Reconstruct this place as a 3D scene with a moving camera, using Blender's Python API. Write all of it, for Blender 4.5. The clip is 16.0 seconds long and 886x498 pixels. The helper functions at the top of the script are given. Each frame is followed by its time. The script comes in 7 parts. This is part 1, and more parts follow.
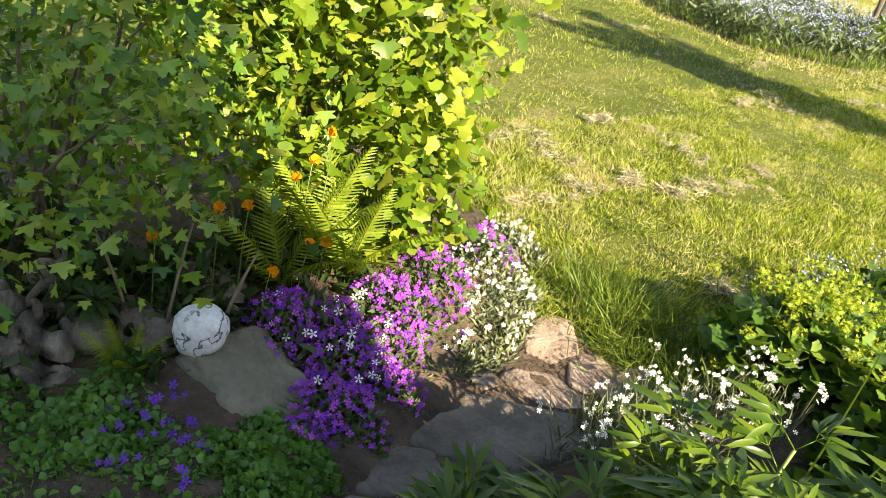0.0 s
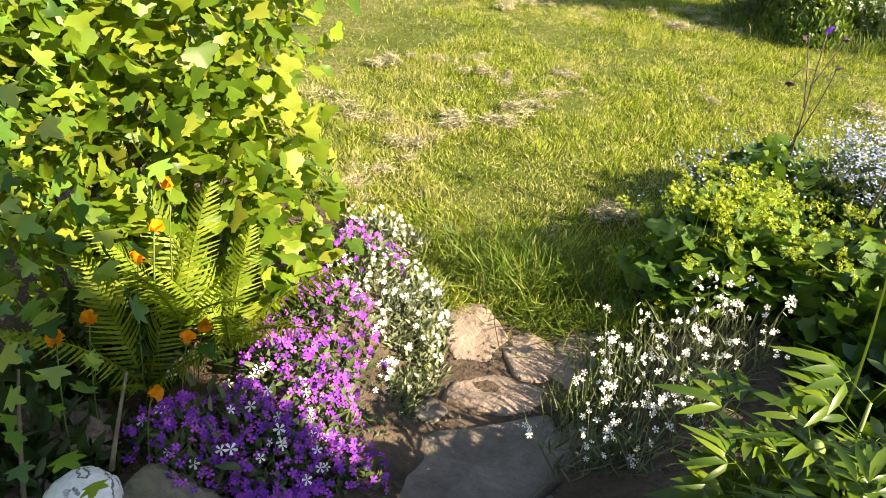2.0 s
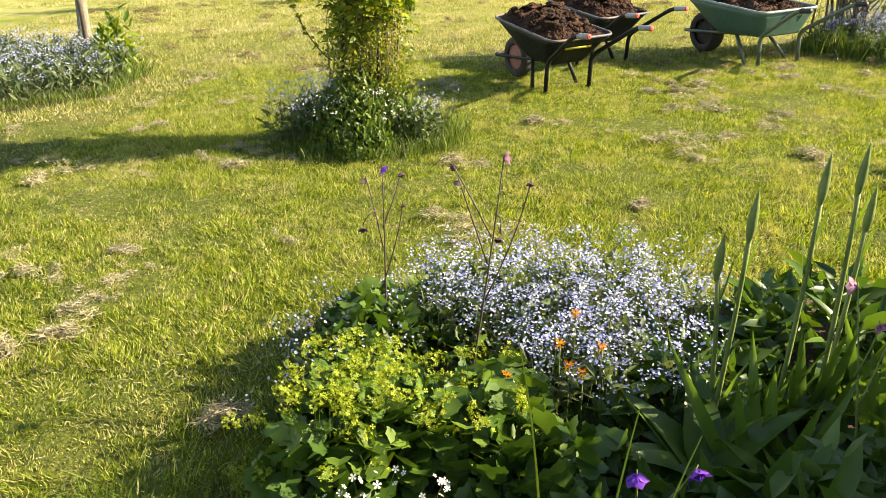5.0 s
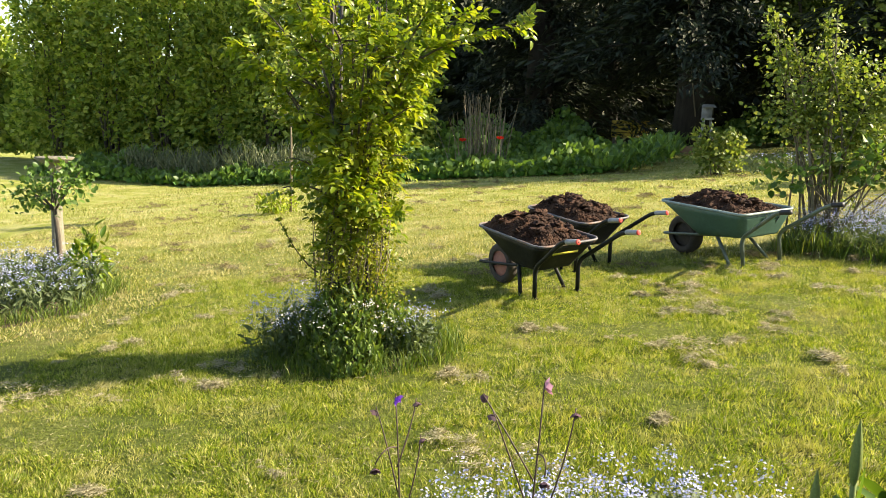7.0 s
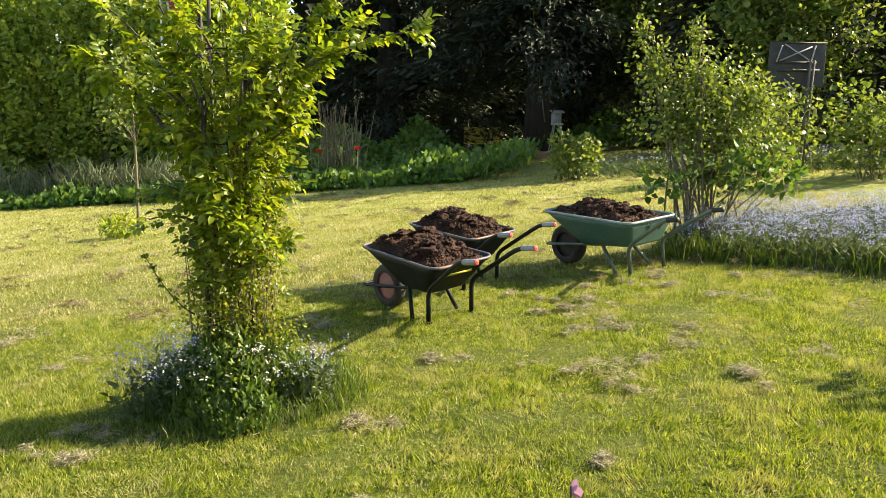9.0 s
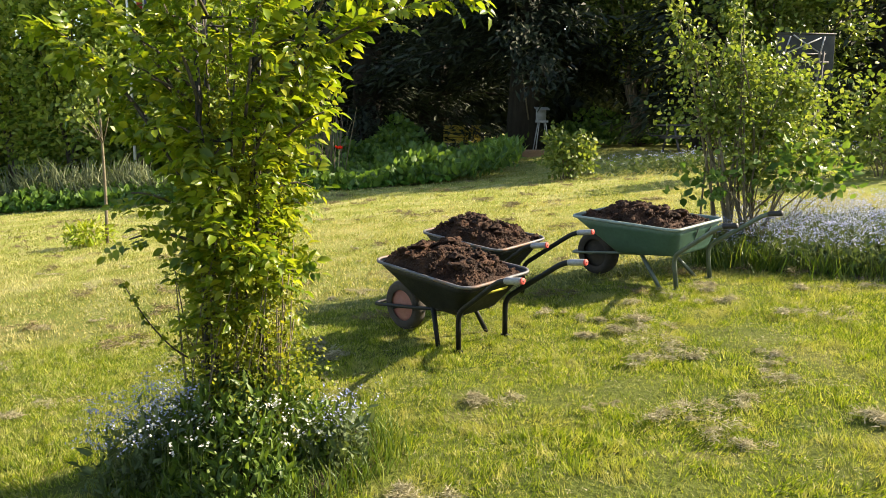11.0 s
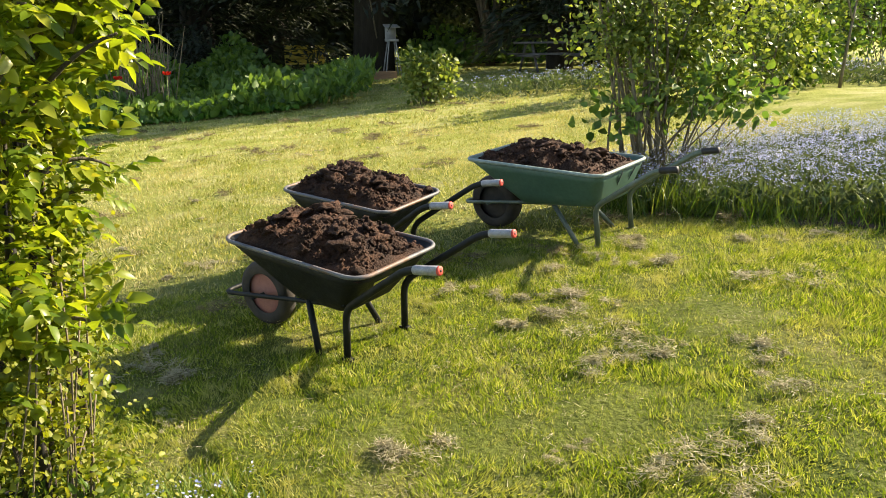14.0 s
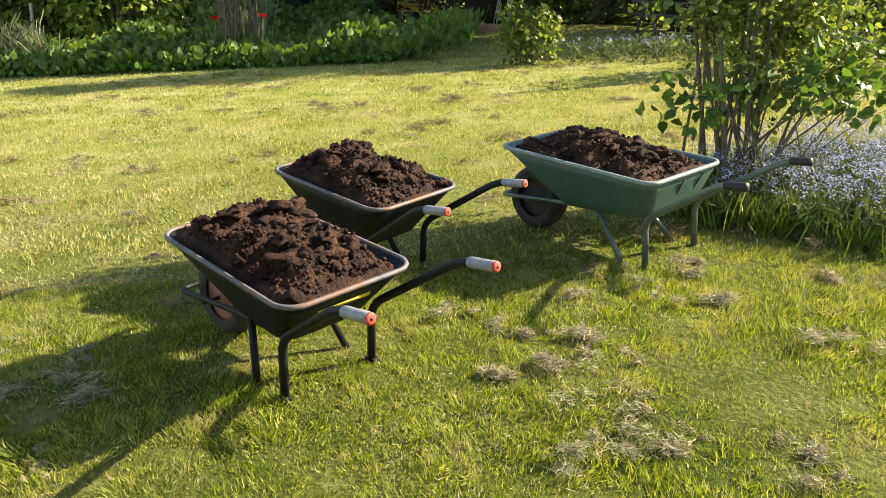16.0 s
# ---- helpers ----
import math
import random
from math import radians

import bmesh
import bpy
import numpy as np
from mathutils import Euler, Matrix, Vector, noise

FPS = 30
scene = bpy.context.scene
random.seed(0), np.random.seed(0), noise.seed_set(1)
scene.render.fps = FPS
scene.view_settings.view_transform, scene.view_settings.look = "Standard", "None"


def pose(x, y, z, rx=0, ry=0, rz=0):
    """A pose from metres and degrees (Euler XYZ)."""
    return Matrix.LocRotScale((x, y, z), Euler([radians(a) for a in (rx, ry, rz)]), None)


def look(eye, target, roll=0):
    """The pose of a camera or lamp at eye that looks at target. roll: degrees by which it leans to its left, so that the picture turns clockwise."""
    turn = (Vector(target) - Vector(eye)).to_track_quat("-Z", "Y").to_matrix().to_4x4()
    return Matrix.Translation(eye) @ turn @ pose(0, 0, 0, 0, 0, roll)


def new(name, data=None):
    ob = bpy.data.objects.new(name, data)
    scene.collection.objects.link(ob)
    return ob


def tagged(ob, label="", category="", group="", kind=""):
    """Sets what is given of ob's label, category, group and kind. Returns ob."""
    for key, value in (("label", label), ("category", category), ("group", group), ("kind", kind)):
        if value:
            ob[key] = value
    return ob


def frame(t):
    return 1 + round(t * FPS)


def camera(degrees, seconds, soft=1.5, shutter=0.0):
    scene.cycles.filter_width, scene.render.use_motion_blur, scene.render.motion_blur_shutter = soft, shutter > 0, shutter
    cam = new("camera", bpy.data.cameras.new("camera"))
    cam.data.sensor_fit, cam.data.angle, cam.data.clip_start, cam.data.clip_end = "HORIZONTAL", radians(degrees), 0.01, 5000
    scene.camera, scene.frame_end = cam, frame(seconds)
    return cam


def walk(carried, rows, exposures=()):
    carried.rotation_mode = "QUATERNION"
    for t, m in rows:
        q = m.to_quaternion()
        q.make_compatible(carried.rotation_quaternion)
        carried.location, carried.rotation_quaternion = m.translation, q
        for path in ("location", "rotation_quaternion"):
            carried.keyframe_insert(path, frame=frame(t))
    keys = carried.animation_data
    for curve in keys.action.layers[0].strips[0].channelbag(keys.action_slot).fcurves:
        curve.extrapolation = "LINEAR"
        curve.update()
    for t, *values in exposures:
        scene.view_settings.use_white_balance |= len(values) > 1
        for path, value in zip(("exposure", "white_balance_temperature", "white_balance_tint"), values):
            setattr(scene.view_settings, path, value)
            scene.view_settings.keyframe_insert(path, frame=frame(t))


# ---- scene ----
cam = camera(56.8, 16.0, 0.7)
PATH = [
    (0, (0.744, -1.846, 1.524), (-0.703, -0.930, 0.491), 12.8),
    (0.5, (0.605, -1.828, 1.455), (-0.808, -0.857, 0.424), 11.7),
    (1, (0.374, -1.795, 1.387), (-0.961, -0.768, 0.309), 9.0),
    (1.5, (0.209, -1.821, 1.388), (-1.037, -0.706, 0.291), 6.5),
    (2, (0.116, -1.843, 1.403), (-0.916, -0.515, 0.320), 5.8),
    (2.5, (0.108, -1.737, 1.414), (-0.758, -0.273, 0.361), 4.4),
    (3, (0.132, -1.633, 1.415), (-0.493, -0.046, 0.371), 4.5),
    (3.5, (0.098, -1.563, 1.413), (-0.426, 0.066, 0.378), 2.4),
    (4, (-0.014, -1.508, 1.430), (-0.353, 0.186, 0.423), 2.0),
    (4.5, (-0.022, -1.461, 1.465), (-0.287, 0.281, 0.520), 0.9),
    (5, (-0.052, -1.426, 1.482), (-0.314, 0.390, 0.685), 2.8),
    (5.2, (-0.099, -1.429, 1.488), (-0.356, 0.409, 0.743), 2.9),
    (7.3, (-0.247, -1.091, 1.449), (-0.441, 0.879, 1.166), 0.7),
    (7.5, (-0.253, -1.060, 1.447), (-0.369, 0.919, 1.178), 0.6),
    (8, (-0.345, -0.954, 1.449), (-0.292, 1.026, 1.173), 0.6),
    (8.5, (-0.473, -0.832, 1.474), (-0.365, 1.144, 1.184), 0.3),
    (8.7, (-0.502, -0.768, 1.491), (-0.384, 1.206, 1.190), 0.4),
    (10.8, (-0.868, 0.202, 1.445), (-0.662, 2.169, 1.147), 0.3),
    (11, (-0.882, 0.309, 1.447), (-0.677, 2.276, 1.145), 0.2),
    (11.5, (-0.997, 0.557, 1.446), (-0.804, 2.522, 1.127), 0.3),
    (12, (-1.062, 0.776, 1.448), (-0.836, 2.733, 1.100), -1.1),
    (12.5, (-1.009, 1.051, 1.457), (-0.757, 2.993, 1.052), -1.3),
    (13, (-0.996, 1.289, 1.466), (-0.621, 3.203, 1.027), -0.5),
    (13.5, (-1.002, 1.522, 1.484), (-0.459, 3.391, 1.023), -0.0),
    (14, (-0.870, 1.747, 1.469), (-0.311, 3.604, 0.979), -0.5),
    (14.5, (-0.625, 2.005, 1.494), (-0.053, 3.842, 0.947), 0.3),
    (15, (-0.454, 2.165, 1.505), (0.089, 4.003, 0.934), 0.8),
    (15.5, (-0.268, 2.366, 1.531), (0.259, 4.204, 0.943), 1.6),
    (16, (-0.086, 2.491, 1.545), (0.200, 4.375, 0.940), 2.3),
]
walk(cam, [(t, look(eye, target, roll)) for t, eye, target, roll in PATH], [(0.0, 2.10, 7800, 13), (4.0, 1.97, 7900, 14), (5.2, 1.87, 7800, 14), (7.3, 1.77, 7450, 13.5), (16.0, 1.71, 7450, 14)])
# world, sun and exposure -----------------------------------------------------
SUN_AZ, SUN_EL = radians(80.0), radians(33.0)      # towards the sun, clockwise from +y
sun_dir = Vector((math.sin(SUN_AZ) * math.cos(SUN_EL), math.cos(SUN_AZ) * math.cos(SUN_EL), math.sin(SUN_EL)))
world = bpy.data.worlds.new("sky")
scene.world = world
world.use_nodes = True
wt = world.node_tree
wt.nodes.clear()
sky = wt.nodes.new("ShaderNodeTexSky")
sky.sky_type, sky.sun_disc = "NISHITA", False
sky.sun_elevation, sky.sun_rotation = SUN_EL, SUN_AZ
sky.air_density, sky.dust_density, sky.ozone_density = 1.0, 0.6, 1.0
bg = wt.nodes.new("ShaderNodeBackground")
bg.inputs["Strength"].default_value = 0.096
wo = wt.nodes.new("ShaderNodeOutputWorld")
wt.links.new(sky.outputs[0], bg.inputs[0])
wt.links.new(bg.outputs[0], wo.inputs[0])
sun = new("sun", bpy.data.lights.new("sun", "SUN"))
sun.data.energy, sun.data.angle, sun.data.color = 5.0, radians(0.53), (1.0, 0.92, 0.76)
sun.matrix_world = look((20 * sun_dir.x, 20 * sun_dir.y, 20 * sun_dir.z), (0, 0, 0))

rng = np.random.default_rng(7)


# small helpers ---------------------------------------------------------------
SLOPE = 0.0885


def sstep(a, b, v):
    k = np.clip((np.asarray(v, float) - a) / (b - a), 0, 1)
    return k * k * (3 - 2 * k)


def lawn_z(x, y):
    """The lawn rises gently to the right and levels out far off."""
    x = np.asarray(x, float)
    return SLOPE * np.clip(x, -11, 8) + 0.0 * np.asarray(y, float)


def hole(x, y):
    """How far the trodden stone path lies under the lawn."""
    x, y = np.asarray(x, float), np.asarray(y, float)
    k = np.exp(-(((x + 0.70) / 0.42) ** 2 + ((y + 0.66) / 0.72) ** 2) ** 4)
    return 0.09 * k


def ground_z(x, y):
    return lawn_z(x, y) - hole(x, y)


def gp(x, y, dz=0.0):
    return Vector((x, y, float(ground_z(x, y)) + dz))


def nz(p, scale=1.0, seed=0.0):
    return noise.noise(Vector((p[0] * scale + seed, p[1] * scale - seed, p[2] * scale + 0.5 * seed)))


def unit(v):
    return v / np.maximum(np.linalg.norm(v, axis=-1, keepdims=True), 1e-9)


def frames(d, n):
    """Rotation matrices whose y axis runs along d and whose z axis leans to n."""
    y = unit(np.asarray(d, float))
    x = np.cross(y, n)
    x = unit(x + 1e-6 * np.array([0.3, 0.2, 0.9]))
    return np.stack([x, y, np.cross(x, y)], axis=-1)


def scatter(template, pos, rot, size):
    """Copies of a small mesh (verts, list of faces) joined into one: verts and faces."""
    tv, tf = template
    pos, size = np.asarray(pos, float), np.asarray(size, float)
    if size.ndim == 1:
        size = np.repeat(size[:, None], 3, 1)
    v = np.einsum("nij,nkj->nki", rot, tv[None] * size[:, None, :]) + pos[:, None]
    n, k = len(pos), len(tv)
    step = (np.arange(n) * k)[:, None, None]
    faces = [(np.atleast_2d(f)[None] + step).reshape(-1, np.atleast_2d(f).shape[1]) for f in tf]
    return v.reshape(-1, 3), faces


def merge(*bits):
    """Joins several (verts, faces) into one."""
    vs, fs, k = [], [], 0
    for v, f in bits:
        vs.append(np.asarray(v, float).reshape(-1, 3))
        fs += [np.asarray(q) + k for q in f]
        k += len(vs[-1])
    return np.concatenate(vs), fs


def build(name, geo, mats, smooth=True, slots=None):
    """A mesh from verts and a list of arrays of faces; slots gives each array its material."""
    v, fs = geo
    me = bpy.data.meshes.new(name)
    fs = [np.atleast_2d(np.asarray(f, int)) for f in fs]
    loops = np.concatenate([f.ravel() for f in fs])
    counts = np.concatenate([np.full(len(f), f.shape[1]) for f in fs])
    me.vertices.add(len(v))
    me.vertices.foreach_set("co", np.asarray(v, np.float32).ravel())
    me.loops.add(len(loops))
    me.loops.foreach_set("vertex_index", loops.astype(np.int32))
    me.polygons.add(len(counts))
    me.polygons.foreach_set("loop_start", np.concatenate([[0], np.cumsum(counts)[:-1]]).astype(np.int32))
    me.polygons.foreach_set("loop_total", counts.astype(np.int32))
    if slots is not None:
        me.polygons.foreach_set("material_index", np.concatenate([np.full(len(f), s) for f, s in zip(fs, slots)]).astype(np.int32))
    me.polygons.foreach_set("use_smooth", np.full(len(counts), smooth))
    for m in mats if isinstance(mats, (list, tuple)) else [mats]:
        me.materials.append(m)
    me.update(calc_edges=True)
    me.validate()
    return me


def thing(name, at, label, category, group="", kind="", turn=None):
    ob = new(name)
    ob.empty_display_size = 0.1
    ob.matrix_basis = Matrix.Translation(at) if turn is None else Matrix.Translation(at) @ turn
    return tagged(ob, label, category, group, kind)


def part(name, geo, mats, parent, label="", kind="", smooth=True, slots=None, local=False):
    """One mesh under a thing or a part. The verts are in the world's metres unless local."""
    v, fs = geo
    if not local:
        root, off = parent, Vector((0, 0, 0))
        while root is not None:
            off = off + root.matrix_basis.translation
            root = root.parent
        v = np.asarray(v) - np.array(off)
    ob = new(name, build(name, (v, fs), mats, smooth, slots))
    ob.parent = parent
    return tagged(ob, label, "", "", kind)


def solid(name, geo, mats, label, category, group="", kind="", smooth=True, slots=None, at=None):
    """A thing of a single mesh, its origin at the foot."""
    v, fs = geo
    v = np.asarray(v, float)
    o = np.array(at) if at is not None else np.array([v[:, 0].mean(), v[:, 1].mean(), v[:, 2].min()])
    ob = new(name, build(name, (v - o, fs), mats, smooth, slots))
    ob.location = o
    return tagged(ob, label, category, group, kind)


def tube(points, radii, segs=6, cap=True):
    """A round bar through points with a radius at each."""
    p = np.asarray(points, float)
    r = np.broadcast_to(np.asarray(radii, float), (len(p),))
    d = unit(np.gradient(p, axis=0))
    ref = np.array([0.0, 0.0, 1.0]) if abs(d[0][2]) < 0.9 else np.array([1.0, 0.0, 0.0])
    u = unit(np.cross(d[0], ref))
    rings = []
    for k in range(len(p)):
        u = unit(u - d[k] * (u @ d[k]))
        w = np.cross(d[k], u)
        a = np.arange(segs) / segs * 2 * np.pi
        rings.append(p[k] + r[k] * (np.cos(a)[:, None] * u + np.sin(a)[:, None] * w))
    v = np.concatenate(rings)
    i = np.arange(segs)
    j = (i + 1) % segs
    f = [np.stack([i + k * segs, j + k * segs, j + (k + 1) * segs, i + (k + 1) * segs], 1) for k in range(len(p) - 1)]
    fs = [np.concatenate(f)]
    if cap:
        fs += [i[::-1][None], (i + (len(p) - 1) * segs)[None]]
    return v, fs


def bezier(a, b, c, n=6):
    t = np.linspace(0, 1, n)[:, None]
    a, b, c = (np.asarray(q, float) for q in (a, b, c))
    return (1 - t) ** 2 * a + 2 * t * (1 - t) * b + t * t * c


def box(x0, x1, y0, y1, z0, z1, bev=0.0):
    bm = bmesh.new()
    bmesh.ops.create_cube(bm, size=1.0)
    bmesh.ops.scale(bm, vec=(x1 - x0, y1 - y0, z1 - z0), verts=bm.verts)
    bmesh.ops.translate(bm, vec=((x0 + x1) / 2, (y0 + y1) / 2, (z0 + z1) / 2), verts=bm.verts)
    if bev:
        bmesh.ops.bevel(bm, geom=bm.edges[:], offset=bev, segments=2, affect="EDGES", profile=0.6)
    return from_bm(bm)


def from_bm(bm):
    bm.verts.index_update()
    v = np.array([q.co[:] for q in bm.verts])
    groups = {}
    for f in bm.faces:
        groups.setdefault(len(f.verts), []).append([q.index for q in f.verts])
    bm.free()
    return v, [np.array(q) for q in groups.values()]


def moved(geo, m):
    v, f = geo
    m = np.array(m)
    return v @ m[:3, :3].T + m[:3, 3], f


# materials -------------------------------------------------------------------
def mat(name):
    m = bpy.data.materials.new(name)
    m.use_nodes = True
    m.node_tree.nodes.clear()
    return m, m.node_tree


def node(t, kind, **inputs):
    n = t.nodes.new("ShaderNode" + kind)
    for k, v in inputs.items():
        n.inputs[k.replace("_", " ")].default_value = v
    return n


def ramp(t, fac, stops):
    r = t.nodes.new("ShaderNodeValToRGB")
    e = r.color_ramp.elements
    while len(e) < len(stops):
        e.new(0.5)
    for q, (p, c) in zip(e, stops):
        q.position, q.color = p, (*c, 1)
    t.links.new(fac, r.inputs[0])
    return r.outputs[0]


def blend(t, fac, a, b, kind="MIX"):
    m = t.nodes.new("ShaderNodeMix")
    m.data_type, m.blend_type = "RGBA", kind
    for value, slot in ((fac, 0), (a, 6), (b, 7)):
        if hasattr(value, "is_linked") or hasattr(value, "links"):
            t.links.new(value, m.inputs[slot])
        else:
            m.inputs[slot].default_value = value if slot == 0 else (*value, 1)
    return m.outputs[2]


def noise_at(t, scale, detail=4.0, rough=0.6, coord="Object", stretch=None):
    c = t.nodes.new("ShaderNodeTexCoord")
    out = c.outputs[coord]
    if stretch:
        mp = t.nodes.new("ShaderNodeMapping")
        mp.inputs["Scale"].default_value = stretch
        t.links.new(out, mp.inputs[0])
        out = mp.outputs[0]
    n = node(t, "TexNoise", Scale=scale, Detail=detail, Roughness=rough)
    t.links.new(out, n.inputs["Vector"])
    return n.outputs["Fac"]


def world_noise(t, scale, detail=3.0):
    c = t.nodes.new("ShaderNodeNewGeometry")
    n = node(t, "TexNoise", Scale=scale, Detail=detail, Roughness=0.6)
    t.links.new(c.outputs["Position"], n.inputs["Vector"])
    return n.outputs["Fac"]


def bumped(t, height, strength, distance):
    b = node(t, "Bump", Strength=strength, Distance=distance)
    t.links.new(height, b.inputs["Height"])
    return b.outputs[0]


def leaf_mat(name, colors, through_=0.42, rough=0.5, glow=(1.25, 1.2, 0.55), patch=(), spec=0.35):
    """Leaves: a colour each by island, a softer cast over the plant, and light that comes through."""
    m, t = mat(name)
    g = t.nodes.new("ShaderNodeNewGeometry")
    n = len(colors) - 1
    col = ramp(t, g.outputs["Random Per Island"], [(k / n, c) for k, c in enumerate(colors)])
    soft = ramp(t, world_noise(t, 9.0, 2.0), [(0.3, (0.72, 0.75, 0.7)), (0.7, (1.2, 1.15, 1.1))])
    col = blend(t, 1.0, col, soft, "MULTIPLY")
    for tone, scale, lo, hi in patch:
        f = ramp(t, world_noise(t, scale, 3.0), [(lo, (0, 0, 0)), (hi, (1, 1, 1))])
        col = blend(t, f, col, tone)
    p = node(t, "BsdfPrincipled", Roughness=rough)
    p.inputs["Specular IOR Level"].default_value = spec
    t.links.new(col, p.inputs["Base Color"])
    tr = node(t, "BsdfTranslucent")
    tc = blend(t, 1.0, col, glow, "MULTIPLY")
    t.links.new(tc, tr.inputs["Color"])
    mx = node(t, "MixShader", Fac=through_)
    o = t.nodes.new("ShaderNodeOutputMaterial")
    t.links.new(p.outputs[0], mx.inputs[1])
    t.links.new(tr.outputs[0], mx.inputs[2])
    t.links.new(mx.outputs[0], o.inputs[0])
    return m


def surf_mat(name, stops, scale, rough=(0.6, 0.85), bump=0.4, depth=0.01, metal=0.0, detail=6.0, fine=None, stretch=None, island=0.0, spec=0.4):
    """Stone, soil, wood, paint: noise at two scales in colour, gloss and relief."""
    m, t = mat(name)
    a = noise_at(t, scale, detail, 0.62, stretch=stretch)
    b = noise_at(t, fine or scale * 9, 5.0, 0.65, stretch=stretch)
    col = ramp(t, a, stops)
    grain = ramp(t, b, [(0.25, (0.7, 0.7, 0.7)), (0.75, (1.2, 1.2, 1.2))])
    col = blend(t, 0.8, col, grain, "MULTIPLY")
    if island:
        i = t.nodes.new("ShaderNodeObjectInfo")
        vary = ramp(t, i.outputs["Random"], [(0, (1 - island,) * 3), (1, (1 + island,) * 3)])
        col = blend(t, 1.0, col, vary, "MULTIPLY")
    p = node(t, "BsdfPrincipled", Metallic=metal)
    p.inputs["Specular IOR Level"].default_value = spec
    t.links.new(col, p.inputs["Base Color"])
    rr = ramp(t, b, [(0.2, (rough[0],) * 3), (0.8, (rough[1],) * 3)])
    t.links.new(rr, p.inputs["Roughness"])
    h = t.nodes.new("ShaderNodeMath")
    h.operation = "ADD"
    t.links.new(a, h.inputs[0])
    t.links.new(b, h.inputs[1])
    t.links.new(bumped(t, h.outputs[0], bump, depth), p.inputs["Normal"])
    o = t.nodes.new("ShaderNodeOutputMaterial")
    t.links.new(p.outputs[0], o.inputs[0])
    return m


M_grass = leaf_mat("grass_blades", [(0.08, 0.135, 0.009), (0.14, 0.205, 0.014), (0.21, 0.285, 0.024), (0.33, 0.365, 0.06), (0.52, 0.49, 0.23)], 0.45, 0.5, (1.12, 1.16, 0.42),
                   patch=(((0.38, 0.35, 0.15), 2.3, 0.52, 0.74), ((0.46, 0.42, 0.2), 8.5, 0.56, 0.72)))
M_drygrass = leaf_mat("dry_grass_blades", [(0.13, 0.175, 0.02), (0.24, 0.27, 0.05), (0.36, 0.36, 0.13), (0.5, 0.47, 0.26)], 0.4, 0.55, (1.15, 1.1, 0.55),
                      patch=(((0.46, 0.42, 0.22), 1.1, 0.46, 0.66), ((0.20, 0.17, 0.07), 3.4, 0.6, 0.72)))
M_longgrass = leaf_mat("long_grass", [(0.04, 0.085, 0.01), (0.07, 0.13, 0.015), (0.12, 0.19, 0.022), (0.2, 0.24, 0.055)], 0.32, 0.5)
M_hay = leaf_mat("dry_grass_clippings", [(0.12, 0.10, 0.055), (0.33, 0.30, 0.19), (0.5, 0.46, 0.33), (0.26, 0.25, 0.13)], 0.25, 0.7, (1, 1, 0.8))
M_oldhay = leaf_mat("browned_clippings", [(0.10, 0.075, 0.04), (0.18, 0.14, 0.075), (0.28, 0.24, 0.13), (0.2, 0.2, 0.07)], 0.2, 0.75, (1, 1, 0.8))


def turf_mat():
    """Turf: green near the beds, darkened as shade between blades; drier and straw-coloured over the open field."""
    m, t = mat("turf")
    g = t.nodes.new("ShaderNodeNewGeometry")
    sp = t.nodes.new("ShaderNodeSeparateXYZ")
    t.links.new(g.outputs["Position"], sp.inputs[0])
    mr = node(t, "MapRange")
    mr.inputs["From Min"].default_value, mr.inputs["From Max"].default_value = 5.5, 12.0
    t.links.new(sp.outputs["Y"], mr.inputs["Value"])
    a, b = noise_at(t, 1.6, 6.0), noise_at(t, 34.0, 5.0)
    near = ramp(t, a, [(0.3, (0.05, 0.075, 0.012)), (0.55, (0.10, 0.12, 0.025)), (0.75, (0.19, 0.17, 0.07))])
    far = ramp(t, a, [(0.3, (0.16, 0.20, 0.03)), (0.5, (0.25, 0.27, 0.07)), (0.7, (0.36, 0.35, 0.17))])
    col = blend(t, mr.outputs[0], near, far)
    col = blend(t, 0.85, col, ramp(t, b, [(0.3, (0.55, 0.55, 0.5)), (0.7, (1.25, 1.25, 1.2))]), "MULTIPLY")
    p = node(t, "BsdfPrincipled", Roughness=0.95)
    p.inputs["Specular IOR Level"].default_value = 0.1
    t.links.new(col, p.inputs["Base Color"])
    t.links.new(bumped(t, b, 0.9, 0.03), p.inputs["Normal"])
    o = t.nodes.new("ShaderNodeOutputMaterial")
    t.links.new(p.outputs[0], o.inputs[0])
    return m


M_turf = turf_mat()
M_soil = surf_mat("garden_soil", [(0.3, (0.045, 0.033, 0.023)), (0.55, (0.10, 0.074, 0.053)), (0.75, (0.16, 0.12, 0.088))], 6, (0.85, 1.0), 0.9, 0.02, spec=0.15)
M_dung = surf_mat("moist_dark_compost", [(0.3, (0.012, 0.006, 0.0035)), (0.5, (0.043, 0.021, 0.012)), (0.7, (0.11, 0.054, 0.031))], 9, (0.6, 0.95), 1.0, 0.02, fine=70, spec=0.18)
M_bark = surf_mat("bark", [(0.3, (0.05, 0.04, 0.03)), (0.6, (0.12, 0.10, 0.075)), (0.8, (0.2, 0.18, 0.14))], 12, (0.8, 1.0), 0.9, 0.01, stretch=(1, 1, 0.25))
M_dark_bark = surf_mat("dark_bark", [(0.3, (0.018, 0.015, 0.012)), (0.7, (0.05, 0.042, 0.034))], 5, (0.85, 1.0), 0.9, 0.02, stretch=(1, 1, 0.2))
M_twig = surf_mat("twig", [(0.3, (0.10, 0.08, 0.05)), (0.7, (0.2, 0.17, 0.11))], 20, (0.7, 0.95), 0.4, 0.003)
